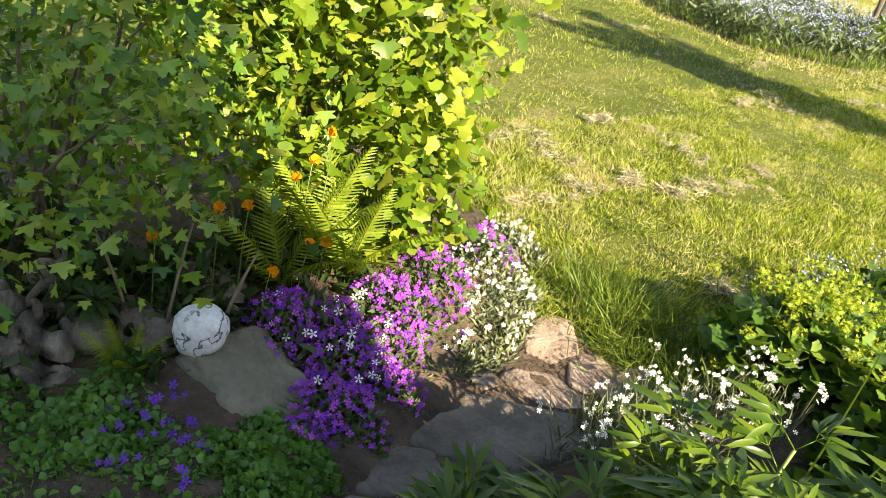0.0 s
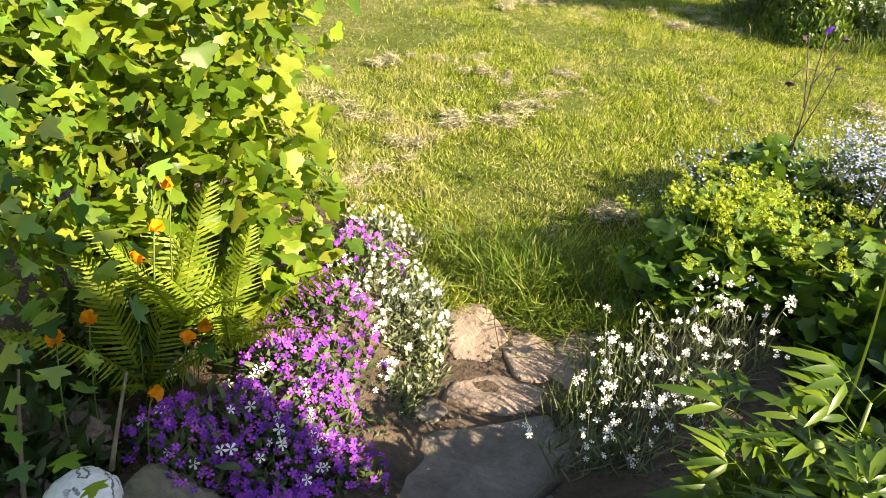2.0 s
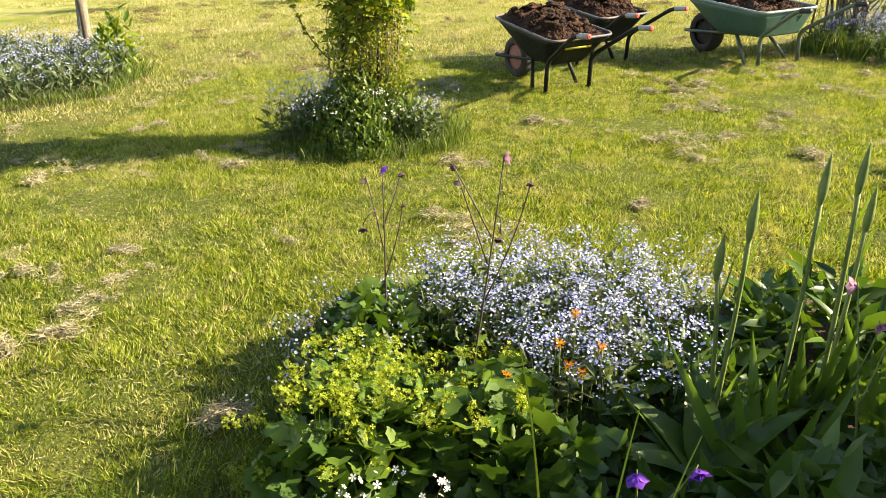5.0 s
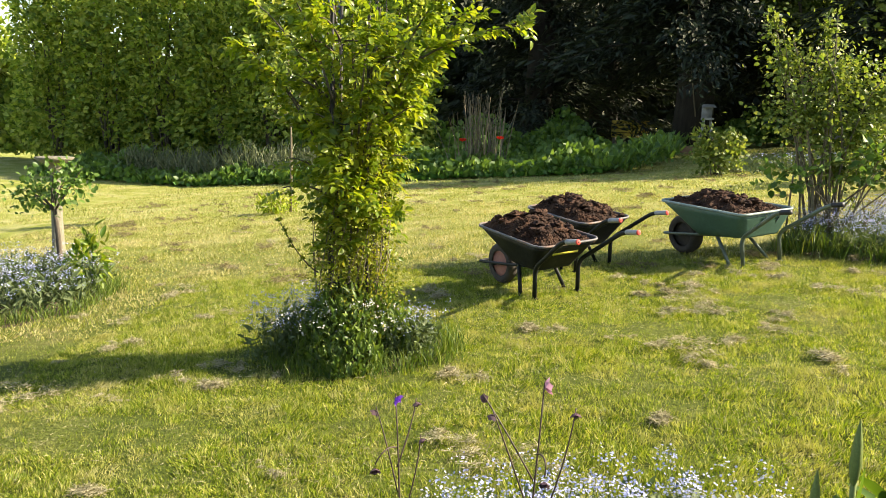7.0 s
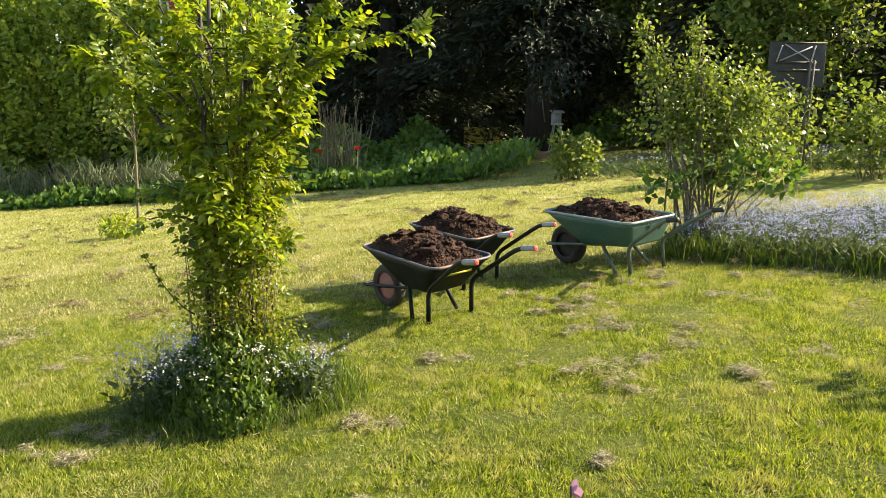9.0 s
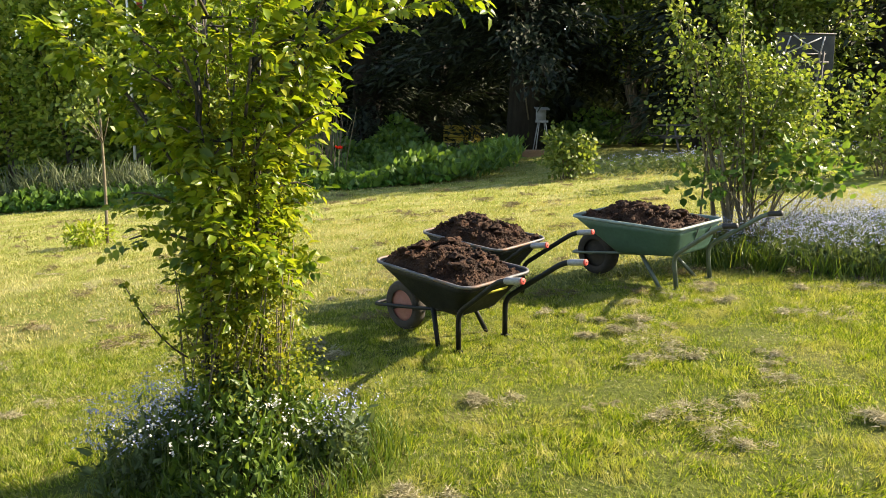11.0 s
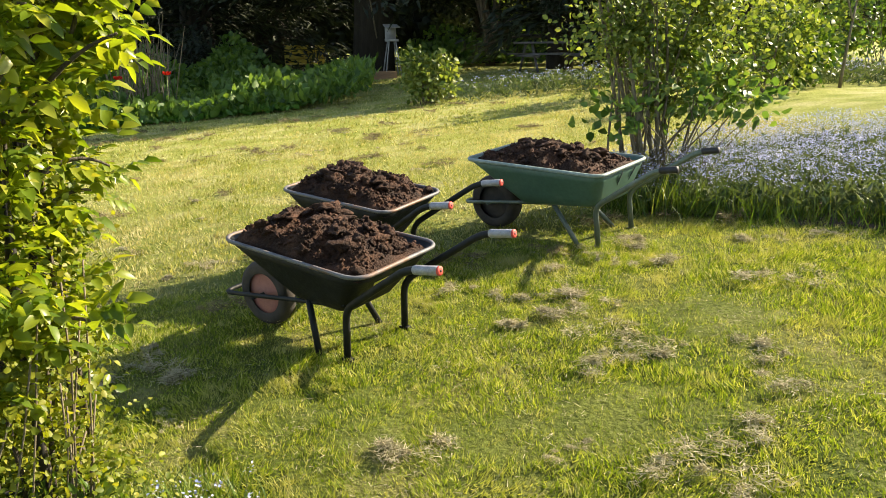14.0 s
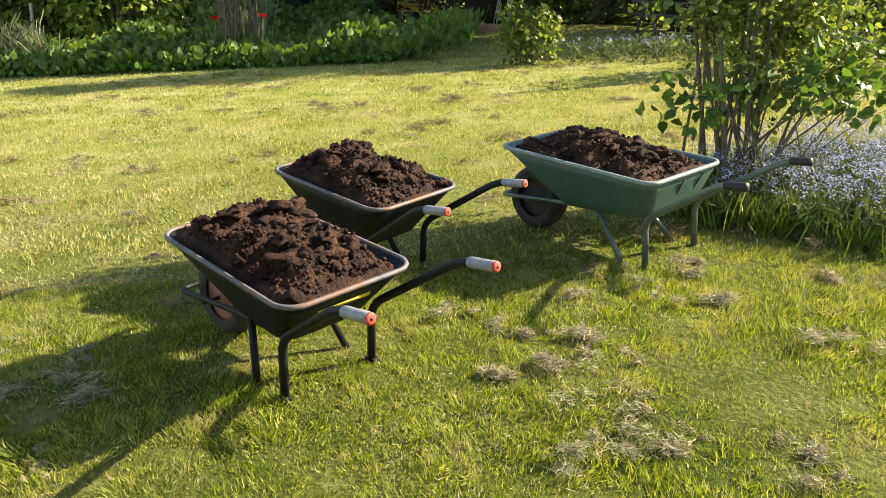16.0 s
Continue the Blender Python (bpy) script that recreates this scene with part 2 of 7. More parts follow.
M_stem = surf_mat("green_stem", [(0.3, (0.09, 0.14, 0.03)), (0.7, (0.17, 0.22, 0.06))], 20, (0.5, 0.7), 0.2, 0.002)
M_red_stem = surf_mat("reddish_stem", [(0.3, (0.035, 0.025, 0.02)), (0.7, (0.08, 0.055, 0.04))], 20, (0.5, 0.7), 0.2, 0.002)


# leaf and flower shapes --------------------------------------------------------
def leaf_simple(fold=0.12, droop=0.1, wide=0.5):
    v = np.array([(0, 0, 0), (-wide * 0.8, 0.3, fold), (0, 0.35, 0), (wide * 0.8, 0.3, fold), (-wide * 0.75, 0.65, fold * 0.8 - droop * 0.5), (0, 0.7, -droop * 0.5),
                  (wide * 0.75, 0.65, fold * 0.8 - droop * 0.5), (0, 1.0, -droop)], float)
    return v, [(0, 2, 1), (0, 3, 2), (1, 2, 5, 4), (2, 3, 6, 5), (4, 5, 7), (5, 6, 7)]


def leaf_quad(wide=0.55, fold=0.15):
    v = np.array([(0, 0, 0), (-wide / 2, 0.5, fold), (0, 1, 0), (wide / 2, 0.5, fold)], float)
    return v, [(0, 2, 1), (0, 3, 2)]


def leaf_lobed(lobes, notch, fold=0.1, droop=0.12, fine=True):
    """A lobed leaf: lobes are (angle in degrees from the tip, length); notch is the depth of the cuts between them."""
    rim = [(-170, 0.16)]
    for k, (a, r) in enumerate(lobes):
        if k:
            pa, pr = lobes[k - 1]
            rim.append(((a + pa) / 2, notch * (r + pr) / 2))
        rim += [(a - 20, r * 0.87), (a - 10, r * 0.88), (a, r), (a + 10, r * 0.88), (a + 20, r * 0.87)] if fine else [(a - 10, r * 0.84), (a, r), (a + 10, r * 0.84)]
    rim.append((170, 0.16))
    c = np.array([0, 0.32])
    v = [(0, 0.32, -0.02)]
    for a, r in rim:
        x, y = r * math.sin(radians(a)), c[1] + r * math.cos(radians(a)) * (0.68 if abs(a) < 100 else 0.4)
        v.append((x, y, fold * abs(x) - droop * y * y))
    n = len(v)
    return np.array(v, float), [(0, k, k + 1) for k in range(1, n - 1)] + [(0, n - 1, 1)]


HAW = leaf_lobed([(-95, 0.5), (-50, 0.66), (0, 0.9), (50, 0.66), (95, 0.5)], 0.58, 0.16, 0.2, fine=False)
CURRANT = leaf_lobed([(-118, 0.5), (-62, 0.74), (0, 0.92), (62, 0.74), (118, 0.5)], 0.74, 0.14, 0.25)
ROUND = leaf_lobed([(-130, 0.55), (-85, 0.62), (-42, 0.66), (0, 0.68), (42, 0.66), (85, 0.62), (130, 0.55)], 0.9, 0.25, 0.05)
OVAL = leaf_simple(0.12, 0.12, 0.42)
LANCE = leaf_simple(0.1, 0.25, 0.2)
QUAD = leaf_quad()
FAR = leaf_quad(0.62, 0.18)
NEEDLE = leaf_quad(0.26, 0.08)


def strap(wide=0.06, bend=0.35, segs=5, fold=0.02, taper=0.8):
    """A long narrow leaf of unit length that arches over."""
    v, f = [], []
    for k in range(segs + 1):
        s = k / segs
        w = wide * (min(1.0, 0.45 + 2.0 * s) if s < 0.3 else 1.0) * (1 - max(0.0, (s - 0.35) / 0.65) ** 1.6 * taper) * (0.04 if k == segs else 1)
        y, z = s - 0.25 * bend * s ** 3, -bend * s * s
        v += [(-w, y, z + fold), (0, y, z), (w, y, z + fold)]
        if k:
            a = 3 * (k - 1)
            f += [(a, a + 1, a + 4, a + 3), (a + 1, a + 2, a + 5, a + 4)]
    return np.array(v, float), f


def blade(segs=2):
    if segs == 1:
        return np.array([(-0.5, 0, 0), (0.5, 0, 0), (0, 1, 0.1)], float), [(0, 1, 2)]
    v = np.array([(-0.5, 0, 0), (0.5, 0, 0), (-0.38, 0.55, 0.08), (0.38, 0.55, 0.08), (0, 1, 0.35)], float)
    return v, [(0, 1, 3, 2), (2, 3, 4)]


def petals(n=5, inner=0.18, cup=0.1, wide=0.85):
    """An open flower facing +z with n petals."""
    v, f = [(0, 0, 0)], []
    for k in range(n):
        a = 2 * math.pi * k / n
        h = math.pi / n * wide
        b = len(v)
        for da, r, z in ((-h * 0.75, 0.62, cup * 0.7), (-h * 0.5, 0.97, cup), (h * 0.5, 0.97, cup), (h * 0.75, 0.62, cup * 0.7)):
            v.append((r * math.cos(a + da), r * math.sin(a + da), z))
        f += [(0, b, b + 1, b + 2), (0, b + 2, b + 3)]
    return np.array(v, float), f


def disk(n=5):
    a = np.arange(n) / n * 2 * np.pi
    return np.stack([np.cos(a), np.sin(a), 0.08 * np.cos(2 * a)], 1), [tuple(range(n))]


def rand_dirs(n, up=0.0, r=None):
    r = rng if r is None else r
    d = unit(r.normal(size=(n, 3)))
    d[:, 2] += up
    return unit(d)


# ground --------------------------------------------------------------------------
def graded(lo, hi, step, far):
    mid = np.arange(lo, hi + 1e-6, step)
    out = step * 1.35 ** np.arange(1, 60)
    up = hi + np.cumsum(out)
    up = up[up < far]
    dn = lo - np.cumsum(out)
    dn = dn[dn > -far]
    return np.concatenate([dn[::-1], mid, up])


gx, gy = graded(-6.0, 5.0, 0.09, 900), graded(-2.6, 9.0, 0.09, 900)
GX, GY = np.meshgrid(gx, gy)
GZ = ground_z(GX, GY)
near_k = np.exp(-((GX / 9) ** 2 + ((GY - 4) / 10) ** 2))
rough_n = np.array([[noise.noise(Vector((a * 1.7, b * 1.7, 0))) * 0.018 + noise.noise(Vector((a * 6, b * 6, 3))) * 0.006 for a in gx] for b in gy])
GZ = GZ + rough_n * near_k
ni, nj = GX.shape
idx = np.arange(ni * nj).reshape(ni, nj)
gf = np.stack([idx[:-1, :-1].ravel(), idx[:-1, 1:].ravel(), idx[1:, 1:].ravel(), idx[1:, :-1].ravel()], 1)
ground = new("ground", build("ground", (np.stack([GX.ravel(), GY.ravel(), GZ.ravel()], 1), [gf]), M_turf))
tagged(ground, "mown sunlit garden lawn with straw-coloured thin patches", "lawn", kind="structure")


def in_poly(px_, py_, poly):
    inside = np.zeros(len(px_), bool)
    n = len(poly)
    for k in range(n):
        (x0, y0), (x1, y1) = poly[k], poly[(k + 1) % n]
        hit = ((y0 > py_) != (y1 > py_)) & (px_ < (x1 - x0) * (py_ - y0) / (y1 - y0 + 1e-12) + x0)
        inside ^= hit
    return inside


BED_MAIN = [(-0.52, -0.30), (-0.62, 0.10), (-0.78, 0.45), (-0.84, 0.95), (-0.68, 1.4), (-0.35, 1.65), (0.2, 1.65), (0.6, 1.5), (1.3, 1.75), (2.1, 1.2), (2.2, -1.6), (-0.2, -1.45)]
BED_ROCK = [(-0.45, -1.45), (-0.75, -0.72), (-1.0, -0.5), (-1.2, -0.28), (-1.6, -0.08), (-2.6, -0.05), (-3.0, -2.4), (-0.4, -2.6)]
PATH_POLY = [(-0.45, -1.5), (-0.8, -0.75), (-1.05, -0.4), (-1.02, -0.15), (-0.7, 0.05), (-0.55, -0.1), (-0.15, -1.45)]
BED_BLUE = [(2.25, 7.3), (2.55, 6.85), (3.1, 6.25), (3.7, 5.5), (5.4, 5.6), (6.4, 6.6), (6.0, 7.6), (4.6, 8.2), (3.4, 8.4), (2.6, 8.1)]
BED_ROSE = [(-1.35 + 0.58 * math.cos(a / 8 * math.pi), 4.0 + 0.5 * math.sin(a / 8 * math.pi)) for a in range(16)]
BED_APPLE = [(-4.3, 5.4), (-4.4, 6.5), (-5.4, 7.4), (-8, 7.6), (-9, 6.0), (-6.5, 4.9), (-5.0, 4.8)]


def bed_sheet(name, poly, lift, label, step=0.06, material=None):
    """A sheet of soil heaped slightly over the lawn, with a soft edge."""
    xs, ys = [p[0] for p in poly], [p[1] for p in poly]
    ax, ay = np.arange(min(xs) - 0.1, max(xs) + 0.1, step), np.arange(min(ys) - 0.1, max(ys) + 0.1, step)
    X, Y = np.meshgrid(ax, ay)
    cx, cy = np.mean(xs), np.mean(ys)
    ins = in_poly(X.ravel(), Y.ravel(), poly).reshape(X.shape)
    soft = ins.astype(float)
    for _ in range(3):
        q = np.pad(soft, 1, mode="edge")
        soft = (q[1:-1, 1:-1] * 2 + q[:-2, 1:-1] + q[2:, 1:-1] + q[1:-1, :-2] + q[1:-1, 2:]) / 6
    bump = np.array([[noise.noise(Vector((a * 9, b * 9, 7))) for a in ax] for b in ay])
    Z = ground_z(X, Y) + (lift + 0.012 * bump) * soft - 0.02 * (1 - soft) + 0.004
    keep = soft > 0.05
    k = np.arange(X.size).reshape(X.shape)
    q = np.stack([k[:-1, :-1].ravel(), k[:-1, 1:].ravel(), k[1:, 1:].ravel(), k[1:, :-1].ravel()], 1)
    q = q[keep.ravel()[q].all(1)]
    used, inv = np.unique(q, return_inverse=True)
    v = np.stack([X.ravel(), Y.ravel(), Z.ravel()], 1)[used]
    ob = new(name, build(name, (v, [inv.reshape(-1, 4)]), material or M_soil))
    return tagged(ob, label, "flower bed", kind="structure")


bed_sheet("flower_bed_1", BED_MAIN, 0.05, "dark crumbly soil of the planted flower bed")
bed_sheet("flower_bed_2", BED_ROCK, 0.07, "dark soil of the rockery bed beside the path")
bed_sheet("flower_bed_3", BED_BLUE, 0.04, "dark soil under the forget-me-not bed", 0.15)
bed_sheet("flower_bed_4", BED_ROSE, 0.03, "dark soil round the climbing rose")
bed_sheet("flower_bed_5", BED_APPLE, 0.03, "dark soil under the small apple tree", 0.2)


# lawn grass ----------------------------------------------------------------------
def lawn_points(n, x0, x1, y0, y1, keep_poly=None):
    x, y = rng.uniform(x0, x1, n), rng.uniform(y0, y1, n)
    ok = np.ones(n, bool)
    for poly in (BED_MAIN, BED_ROCK, PATH_POLY, BED_BLUE, BED_ROSE, BED_APPLE):
        ok &= ~in_poly(x, y, poly)
    return x[ok], y[ok]


gnoise = lambda x, y, s: np.array([noise.noise(Vector((a * s, b * s, 11.0))) for a, b in zip(x, y)])  # noqa: E731


LATTICE = np.random.default_rng(42).uniform(-1, 1, (256, 256))


def vnoise(x, y, scale, shift=0):
    """Smooth noise over the plan, from -1 to 1."""
    u, v = np.asarray(x) * scale + 17.3 * shift + 500, np.asarray(y) * scale - 9.1 * shift + 500
    i, j = np.floor(u).astype(int), np.floor(v).astype(int)
    a, b = u - i, v - j
    a, b = a * a * (3 - 2 * a), b * b * (3 - 2 * b)
    at = lambda p, q: LATTICE[p % 256, q % 256]  # noqa: E731
    return (at(i, j) * (1 - a) + at(i + 1, j) * a) * (1 - b) + (at(i, j + 1) * (1 - a) + at(i + 1, j + 1) * a) * b


def grass(name, x, y, h0, h1, w, segs, material, label, lean=0.45, tuft=0.0):
    """Blades of grass; tuft makes them lean and grow together in small clumps."""
    n = len(x)
    tall = rng.uniform(h0, h1, n) * np.clip(1 + 0.3 * vnoise(x, y, 1.3) + 0.6 * tuft * vnoise(x, y, 9.0, 3) + 0.4 * tuft * vnoise(x, y, 26.0, 5), 0.55, 2.2)
    d = np.stack([rng.normal(0, lean, n) + tuft * 0.8 * vnoise(x, y, 11.0, 1), rng.normal(0, lean, n) + tuft * 0.8 * vnoise(x, y, 11.0, 2), np.ones(n)], 1)
    a = rng.uniform(0, 2 * np.pi, n)
    nrm = np.stack([np.cos(a), np.sin(a), np.zeros(n)], 1)
    pos = np.stack([x, y, ground_z(x, y) - 0.004], 1)
    geo = scatter(blade(segs), pos, frames(d, nrm), np.stack([np.full(n, w) * rng.uniform(0.7, 1.3, n), tall, tall], 1))
    ob = new(name, build(name, geo, material, smooth=False))
    return tagged(ob, label, "grass", kind="stuff")


LAWN = "short mown lawn grass, yellow-green with dry blades"
lx, ly = lawn_points(150000, -3.0, 1.4, -0.3, 2.4)
grass("lawn_grass", lx, ly, 0.016, 0.045, 0.0042, 2, M_grass, LAWN, 0.5, 1.0)
lx, ly = lawn_points(330000, -3.6, 3.2, 2.4, 7.0)
grass("lawn_grass", lx, ly, 0.016, 0.045, 0.0052, 1, M_grass, LAWN, 0.5, 1.0)
lx, ly = lawn_points(60000, -7.5, 3.2, -0.3, 7.0)
side = (lx < -3.6) | ((ly < 2.4) & ((lx < -3.0) | (lx > 1.4)))
grass("lawn_grass", lx[side], ly[side], 0.022, 0.045, 0.006, 1, M_grass, LAWN, 0.45, 0.7)
lx, ly = lawn_points(170000, -9, 6, 4.5, 13.5)
far_ok = ~((lx > -3.6) & (lx < 3.2) & (ly < 7.0))
grass("lawn_grass", lx[far_ok], ly[far_ok], 0.02, 0.05, 0.011, 1, M_drygrass, LAWN, 0.45, 0.8)
lx, ly = lawn_points(60000, -14, 8, 13.5, 27)
grass("lawn_grass", lx, ly, 0.03, 0.055, 0.02, 1, M_drygrass, "short mown lawn grass further off", 0.45, 0.8)


def fringe(poly, n, h0, h1, w=0.006, out=0.06):
    """Longer grass that leans over the rim of a bed."""
    p = np.array(poly + [poly[0]])
    k = rng.integers(0, len(poly), n)
    s = rng.uniform(0, 1, n)[:, None]
    q = p[k] * (1 - s) + p[k + 1] * s + rng.normal(0, out, (n, 2))
    return q[:, 0], q[:, 1]


for poly, n, h0, h1 in ((BED_ROSE, 2500, 0.06, 0.16), (BED_BLUE, 5000, 0.08, 0.22), (BED_MAIN[:8], 3000, 0.05, 0.13), (BED_APPLE, 3000, 0.08, 0.2)):
    fx, fy = fringe(poly, n, h0, h1)
    grass("bed_edge_grass", fx, fy, h0, h1, 0.0055, 2, M_longgrass, "unmown green grass along the edge of the bed", 0.3)
tx, ty = rng.normal(-0.98, 0.16, 1800), rng.normal(0.06, 0.09, 1800)
grass("long_grass_tuft", tx, ty, 0.06, 0.17, 0.0038, 2, M_longgrass, "long arching grass hanging over the stone path", 1.0)


# clumps of dry clippings
def hay_clump(r, n, seed):
    """A ragged drift of cut grass: fine strands in small tufts strung along a wandering line, thinning outwards."""
    q = np.random.default_rng(seed)
    m = 11
    line = np.cumsum(q.normal(0, 0.5, (m, 2)) * r, 0)
    line -= line.mean(0)
    k = q.integers(0, m, n)
    rad = r * q.uniform(0.12, 0.42, m)
    off = q.normal(0, 0.55, (n, 2)) * rad[k][:, None] * (1 + 1.2 * (q.uniform(0, 1, n) < 0.2))[:, None]
    hump = np.exp(-((off / rad[k][:, None]) ** 2).sum(1)) * q.uniform(0.3, 1.0, m)[k]
    pos = np.stack([line[k, 0] + off[:, 0], line[k, 1] + off[:, 1], 0.012 + 0.05 * hump * q.uniform(0.1, 1, n)], 1)
    d = np.stack([q.normal(0, 1, n), q.normal(0, 1, n), q.normal(0, 0.3, n)], 1)
    return scatter(blade(1), pos, frames(d, rand_dirs(n, 0.6, q)), np.stack([np.full(n, 0.0048), q.uniform(0.02, 0.065, n), np.full(n, 0.05)], 1))


HAY = [build("hay_clump", hay_clump(r, n, k + 3), M_hay) for k, (r, n) in enumerate(((0.13, 950), (0.17, 1250), (0.09, 560), (0.2, 1000), (0.12, 640), (0.16, 760)))]
OLD_HAY = [build("clipping_tuft", hay_clump(r, n, k + 13), M_oldhay) for k, (r, n) in enumerate(((0.1, 300), (0.13, 420), (0.07, 220)))]


def hay(x, y, k, size=1.0, turn=0.0, shapes=HAY):
    ob = new("hay_clump", shapes[k])
    ob.matrix_basis = Matrix.Translation(gp(x, y, 0.008)) @ pose(0, 0, 0, 0, 0, turn) @ Matrix.Diagonal((size, size, size, 1))
    tagged(ob, "clump of dried straw-coloured grass clippings on the lawn", "grass clippings", "clippings on the lawn", kind="stuff")


CLUMPS = ((0.68, 5.94), (0.89, 5.47), (1.07, 5.65), (1.17, 6.18), (1.0, 4.97), (0.92, 4.8), (1.85, 6.42), (1.75, 5.94), (2.44, 6.07), (2.14, 5.33), (1.4, 4.47), (-1.08,
          5.68), (-1.37, 5.75), (0.6, 5.43), (0.87, 3.95), (0.68, 3.7), (-0.2, 4.44), (-2.05, 0.9), (-2.07, 1.91), (-3.24, 3.12), (-2.21, 1.58), (-3.17, 4.3), (-2.15,
          3.33), (0.38, 2.67), (-0.49, 2.33), (-2.76, 1.64), (-1.92, 1.16), (-0.98, 0.64), (-2.96, 1.36), (-2.51, 0.7), (-1.95, 0.34), (-0.65, 3.42), (1.43, 3.56), (-2.9,
          5.09), (-3.57, 6.17), (-2.04, 3.62))
for k, (x, y) in enumerate(CLUMPS):
    hay(x, y, (1, 0, 4, 2, 5)[k % 5], 0.72 + 0.35 * ((k * 7) % 5) / 5, 47 * k)
hq = np.random.default_rng(5)
for _ in range(100):
    x, y = hq.uniform(-6, 3.2), hq.uniform(0.6, 15)
    if not any(in_poly(np.array([x]), np.array([y]), p)[0] for p in (BED_MAIN, BED_ROCK, PATH_POLY, BED_BLUE, BED_ROSE, BED_APPLE)):
        hay(x, y, int(hq.integers(0, 6)), hq.uniform(0.28, 0.55), hq.uniform(0, 360))

for _ in range(170):
    x, y = hq.uniform(-9, 4.5), hq.uniform(6.5, 19)
    if not any(in_poly(np.array([x]), np.array([y]), p)[0] for p in (BED_BLUE, BED_APPLE)):
        hay(x, y, int(hq.integers(0, 3)), hq.uniform(0.5, 1.3), hq.uniform(0, 360), OLD_HAY)

# loose straw lying in the turf
sx_, sy_ = lawn_points(60000, -4.5, 3.2, -0.2, 9.0)
keep_ = gnoise(sx_, sy_, 1.6) + 0.5 * gnoise(sx_, sy_, 5.0) + rng.normal(0, 0.25, len(sx_)) > 0.12
sx_, sy_ = sx_[keep_], sy_[keep_]
sn = len(sx_)
sd = np.stack([rng.normal(0, 1, sn), rng.normal(0, 1, sn), rng.normal(0, 0.18, sn)], 1)
straw = scatter(blade(1), np.stack([sx_, sy_, ground_z(sx_, sy_) + rng.uniform(0.018, 0.04, sn)], 1), frames(sd, rand_dirs(sn, 1.5)), np.stack([np.full(sn, 0.0026), rng.uniform(0.018, 0.045, sn), np.full(sn, 0.03)], 1))
tagged(new("loose_straw", build("loose_straw", straw, M_hay, smooth=False)), "loose pale straw scattered through the mown lawn", "straw", kind="stuff")


# plants: builders --------------------------------------------------------------------
def blob_points(blobs, n, r, shell=0.55, jag=0.18):
    """Points inside a set of ellipsoids (x, y, z, rx, ry, rz), thicker towards their skins, with the way outwards."""
    vol = np.array([b[3] * b[4] * b[5] for b in blobs]) ** 0.7
    pick = r.choice(len(blobs), n, p=vol / vol.sum())
    b = np.array(blobs)[pick]
    d = unit(r.normal(size=(n, 3)))
    rad = (shell + (1 - shell) * r.uniform(0, 1, n)) * (1 + jag * np.sin(5 * d[:, 0] + 7 * d[:, 2] + pick) + r.normal(0, jag * 0.5, n))
    return b[:, :3] + d * b[:, 3:] * rad[:, None], d


def foliage(shape, blobs, n, size, r, up=0.5, out=0.8, shell=0.55, jag=0.18, droop=0.0, floor=True):
    p, o = blob_points(blobs, n, r, shell, jag)
    if floor:
        ok = p[:, 2] > ground_z(p[:, 0], p[:, 1]) + 0.02
        p, o = p[ok], o[ok]
    n = len(p)
    d = unit(o * out + r.normal(0, 0.6, (n, 3)) + np.array([0, 0, -droop]))
    nrm = unit(r.normal(0, 0.5, (n, 3)) + o * 0.4 + np.array([0, 0, up]))
    return scatter(shape, p, frames(d, nrm), size * r.uniform(0.6, 1.25, n))


def branches(base, blobs, n, r, thick, segs=5, spread=0.1):
    bits = []
    for _ in range(n):
        b = blobs[r.integers(len(blobs))]
        end = np.array(b[:3]) + unit(r.normal(size=3)) * np.array(b[3:]) * r.uniform(0.4, 0.85)
        s = np.array(base) + np.array([r.normal(0, spread), r.normal(0, spread), -0.03])
        mid = (s + end) / 2 + np.array([r.normal(0, 0.08), r.normal(0, 0.08), 0.25 * abs(end[2] - s[2])])
        k = thick * r.uniform(0.6, 1.2)
        bits.append(tube(bezier(s, mid, end, 7), np.linspace(k, k * 0.25, 7), segs))
    return bits


def shrub(name, x, y, blobs, shape, n, size, material, label, category="shrub", nb=12, thick=0.012, bark=None, seed=1, group="", spread=0.1, **kw):
    r = np.random.default_rng(seed)
    base = gp(x, y)
    world_blobs = [(x + b[0], y + b[1], base.z + b[2], *b[3:]) for b in blobs]
    root = thing(name, base, label, category, group)
    for bit in branches(base, world_blobs, nb, r, thick, 5, spread):
        part("branch", bit, bark or M_twig, root)
    part("foliage", foliage(shape, world_blobs, n, size, r, **kw), material, root, kind="stuff")
    return root


# wide range paints glints and dark gaps; tones lifted to offset the shade
M_haw = leaf_mat("hawthorn_leaf", [(0.03, 0.08, 0.014), (0.085, 0.19, 0.03), (0.15, 0.28, 0.042), (0.23, 0.36, 0.055), (0.29, 0.35, 0.06)], 0.4, 0.34, spec=0.45)
M_currant = leaf_mat("currant_leaf", [(0.045, 0.10, 0.01), (0.09, 0.17, 0.014), (0.15, 0.24, 0.02), (0.21, 0.29, 0.028), (0.27, 0.30, 0.045)], 0.46, 0.42)
M_rose = leaf_mat("rose_leaf", [(0.08, 0.15, 0.016), (0.15, 0.23, 0.02), (0.23, 0.30, 0.028), (0.31, 0.34, 0.04)], 0.55, 0.36, spec=0.5)
M_bush = leaf_mat("bush_leaf", [(0.08, 0.135, 0.025), (0.13, 0.19, 0.04), (0.19, 0.25, 0.06), (0.26, 0.3, 0.1)], 0.45, 0.45)
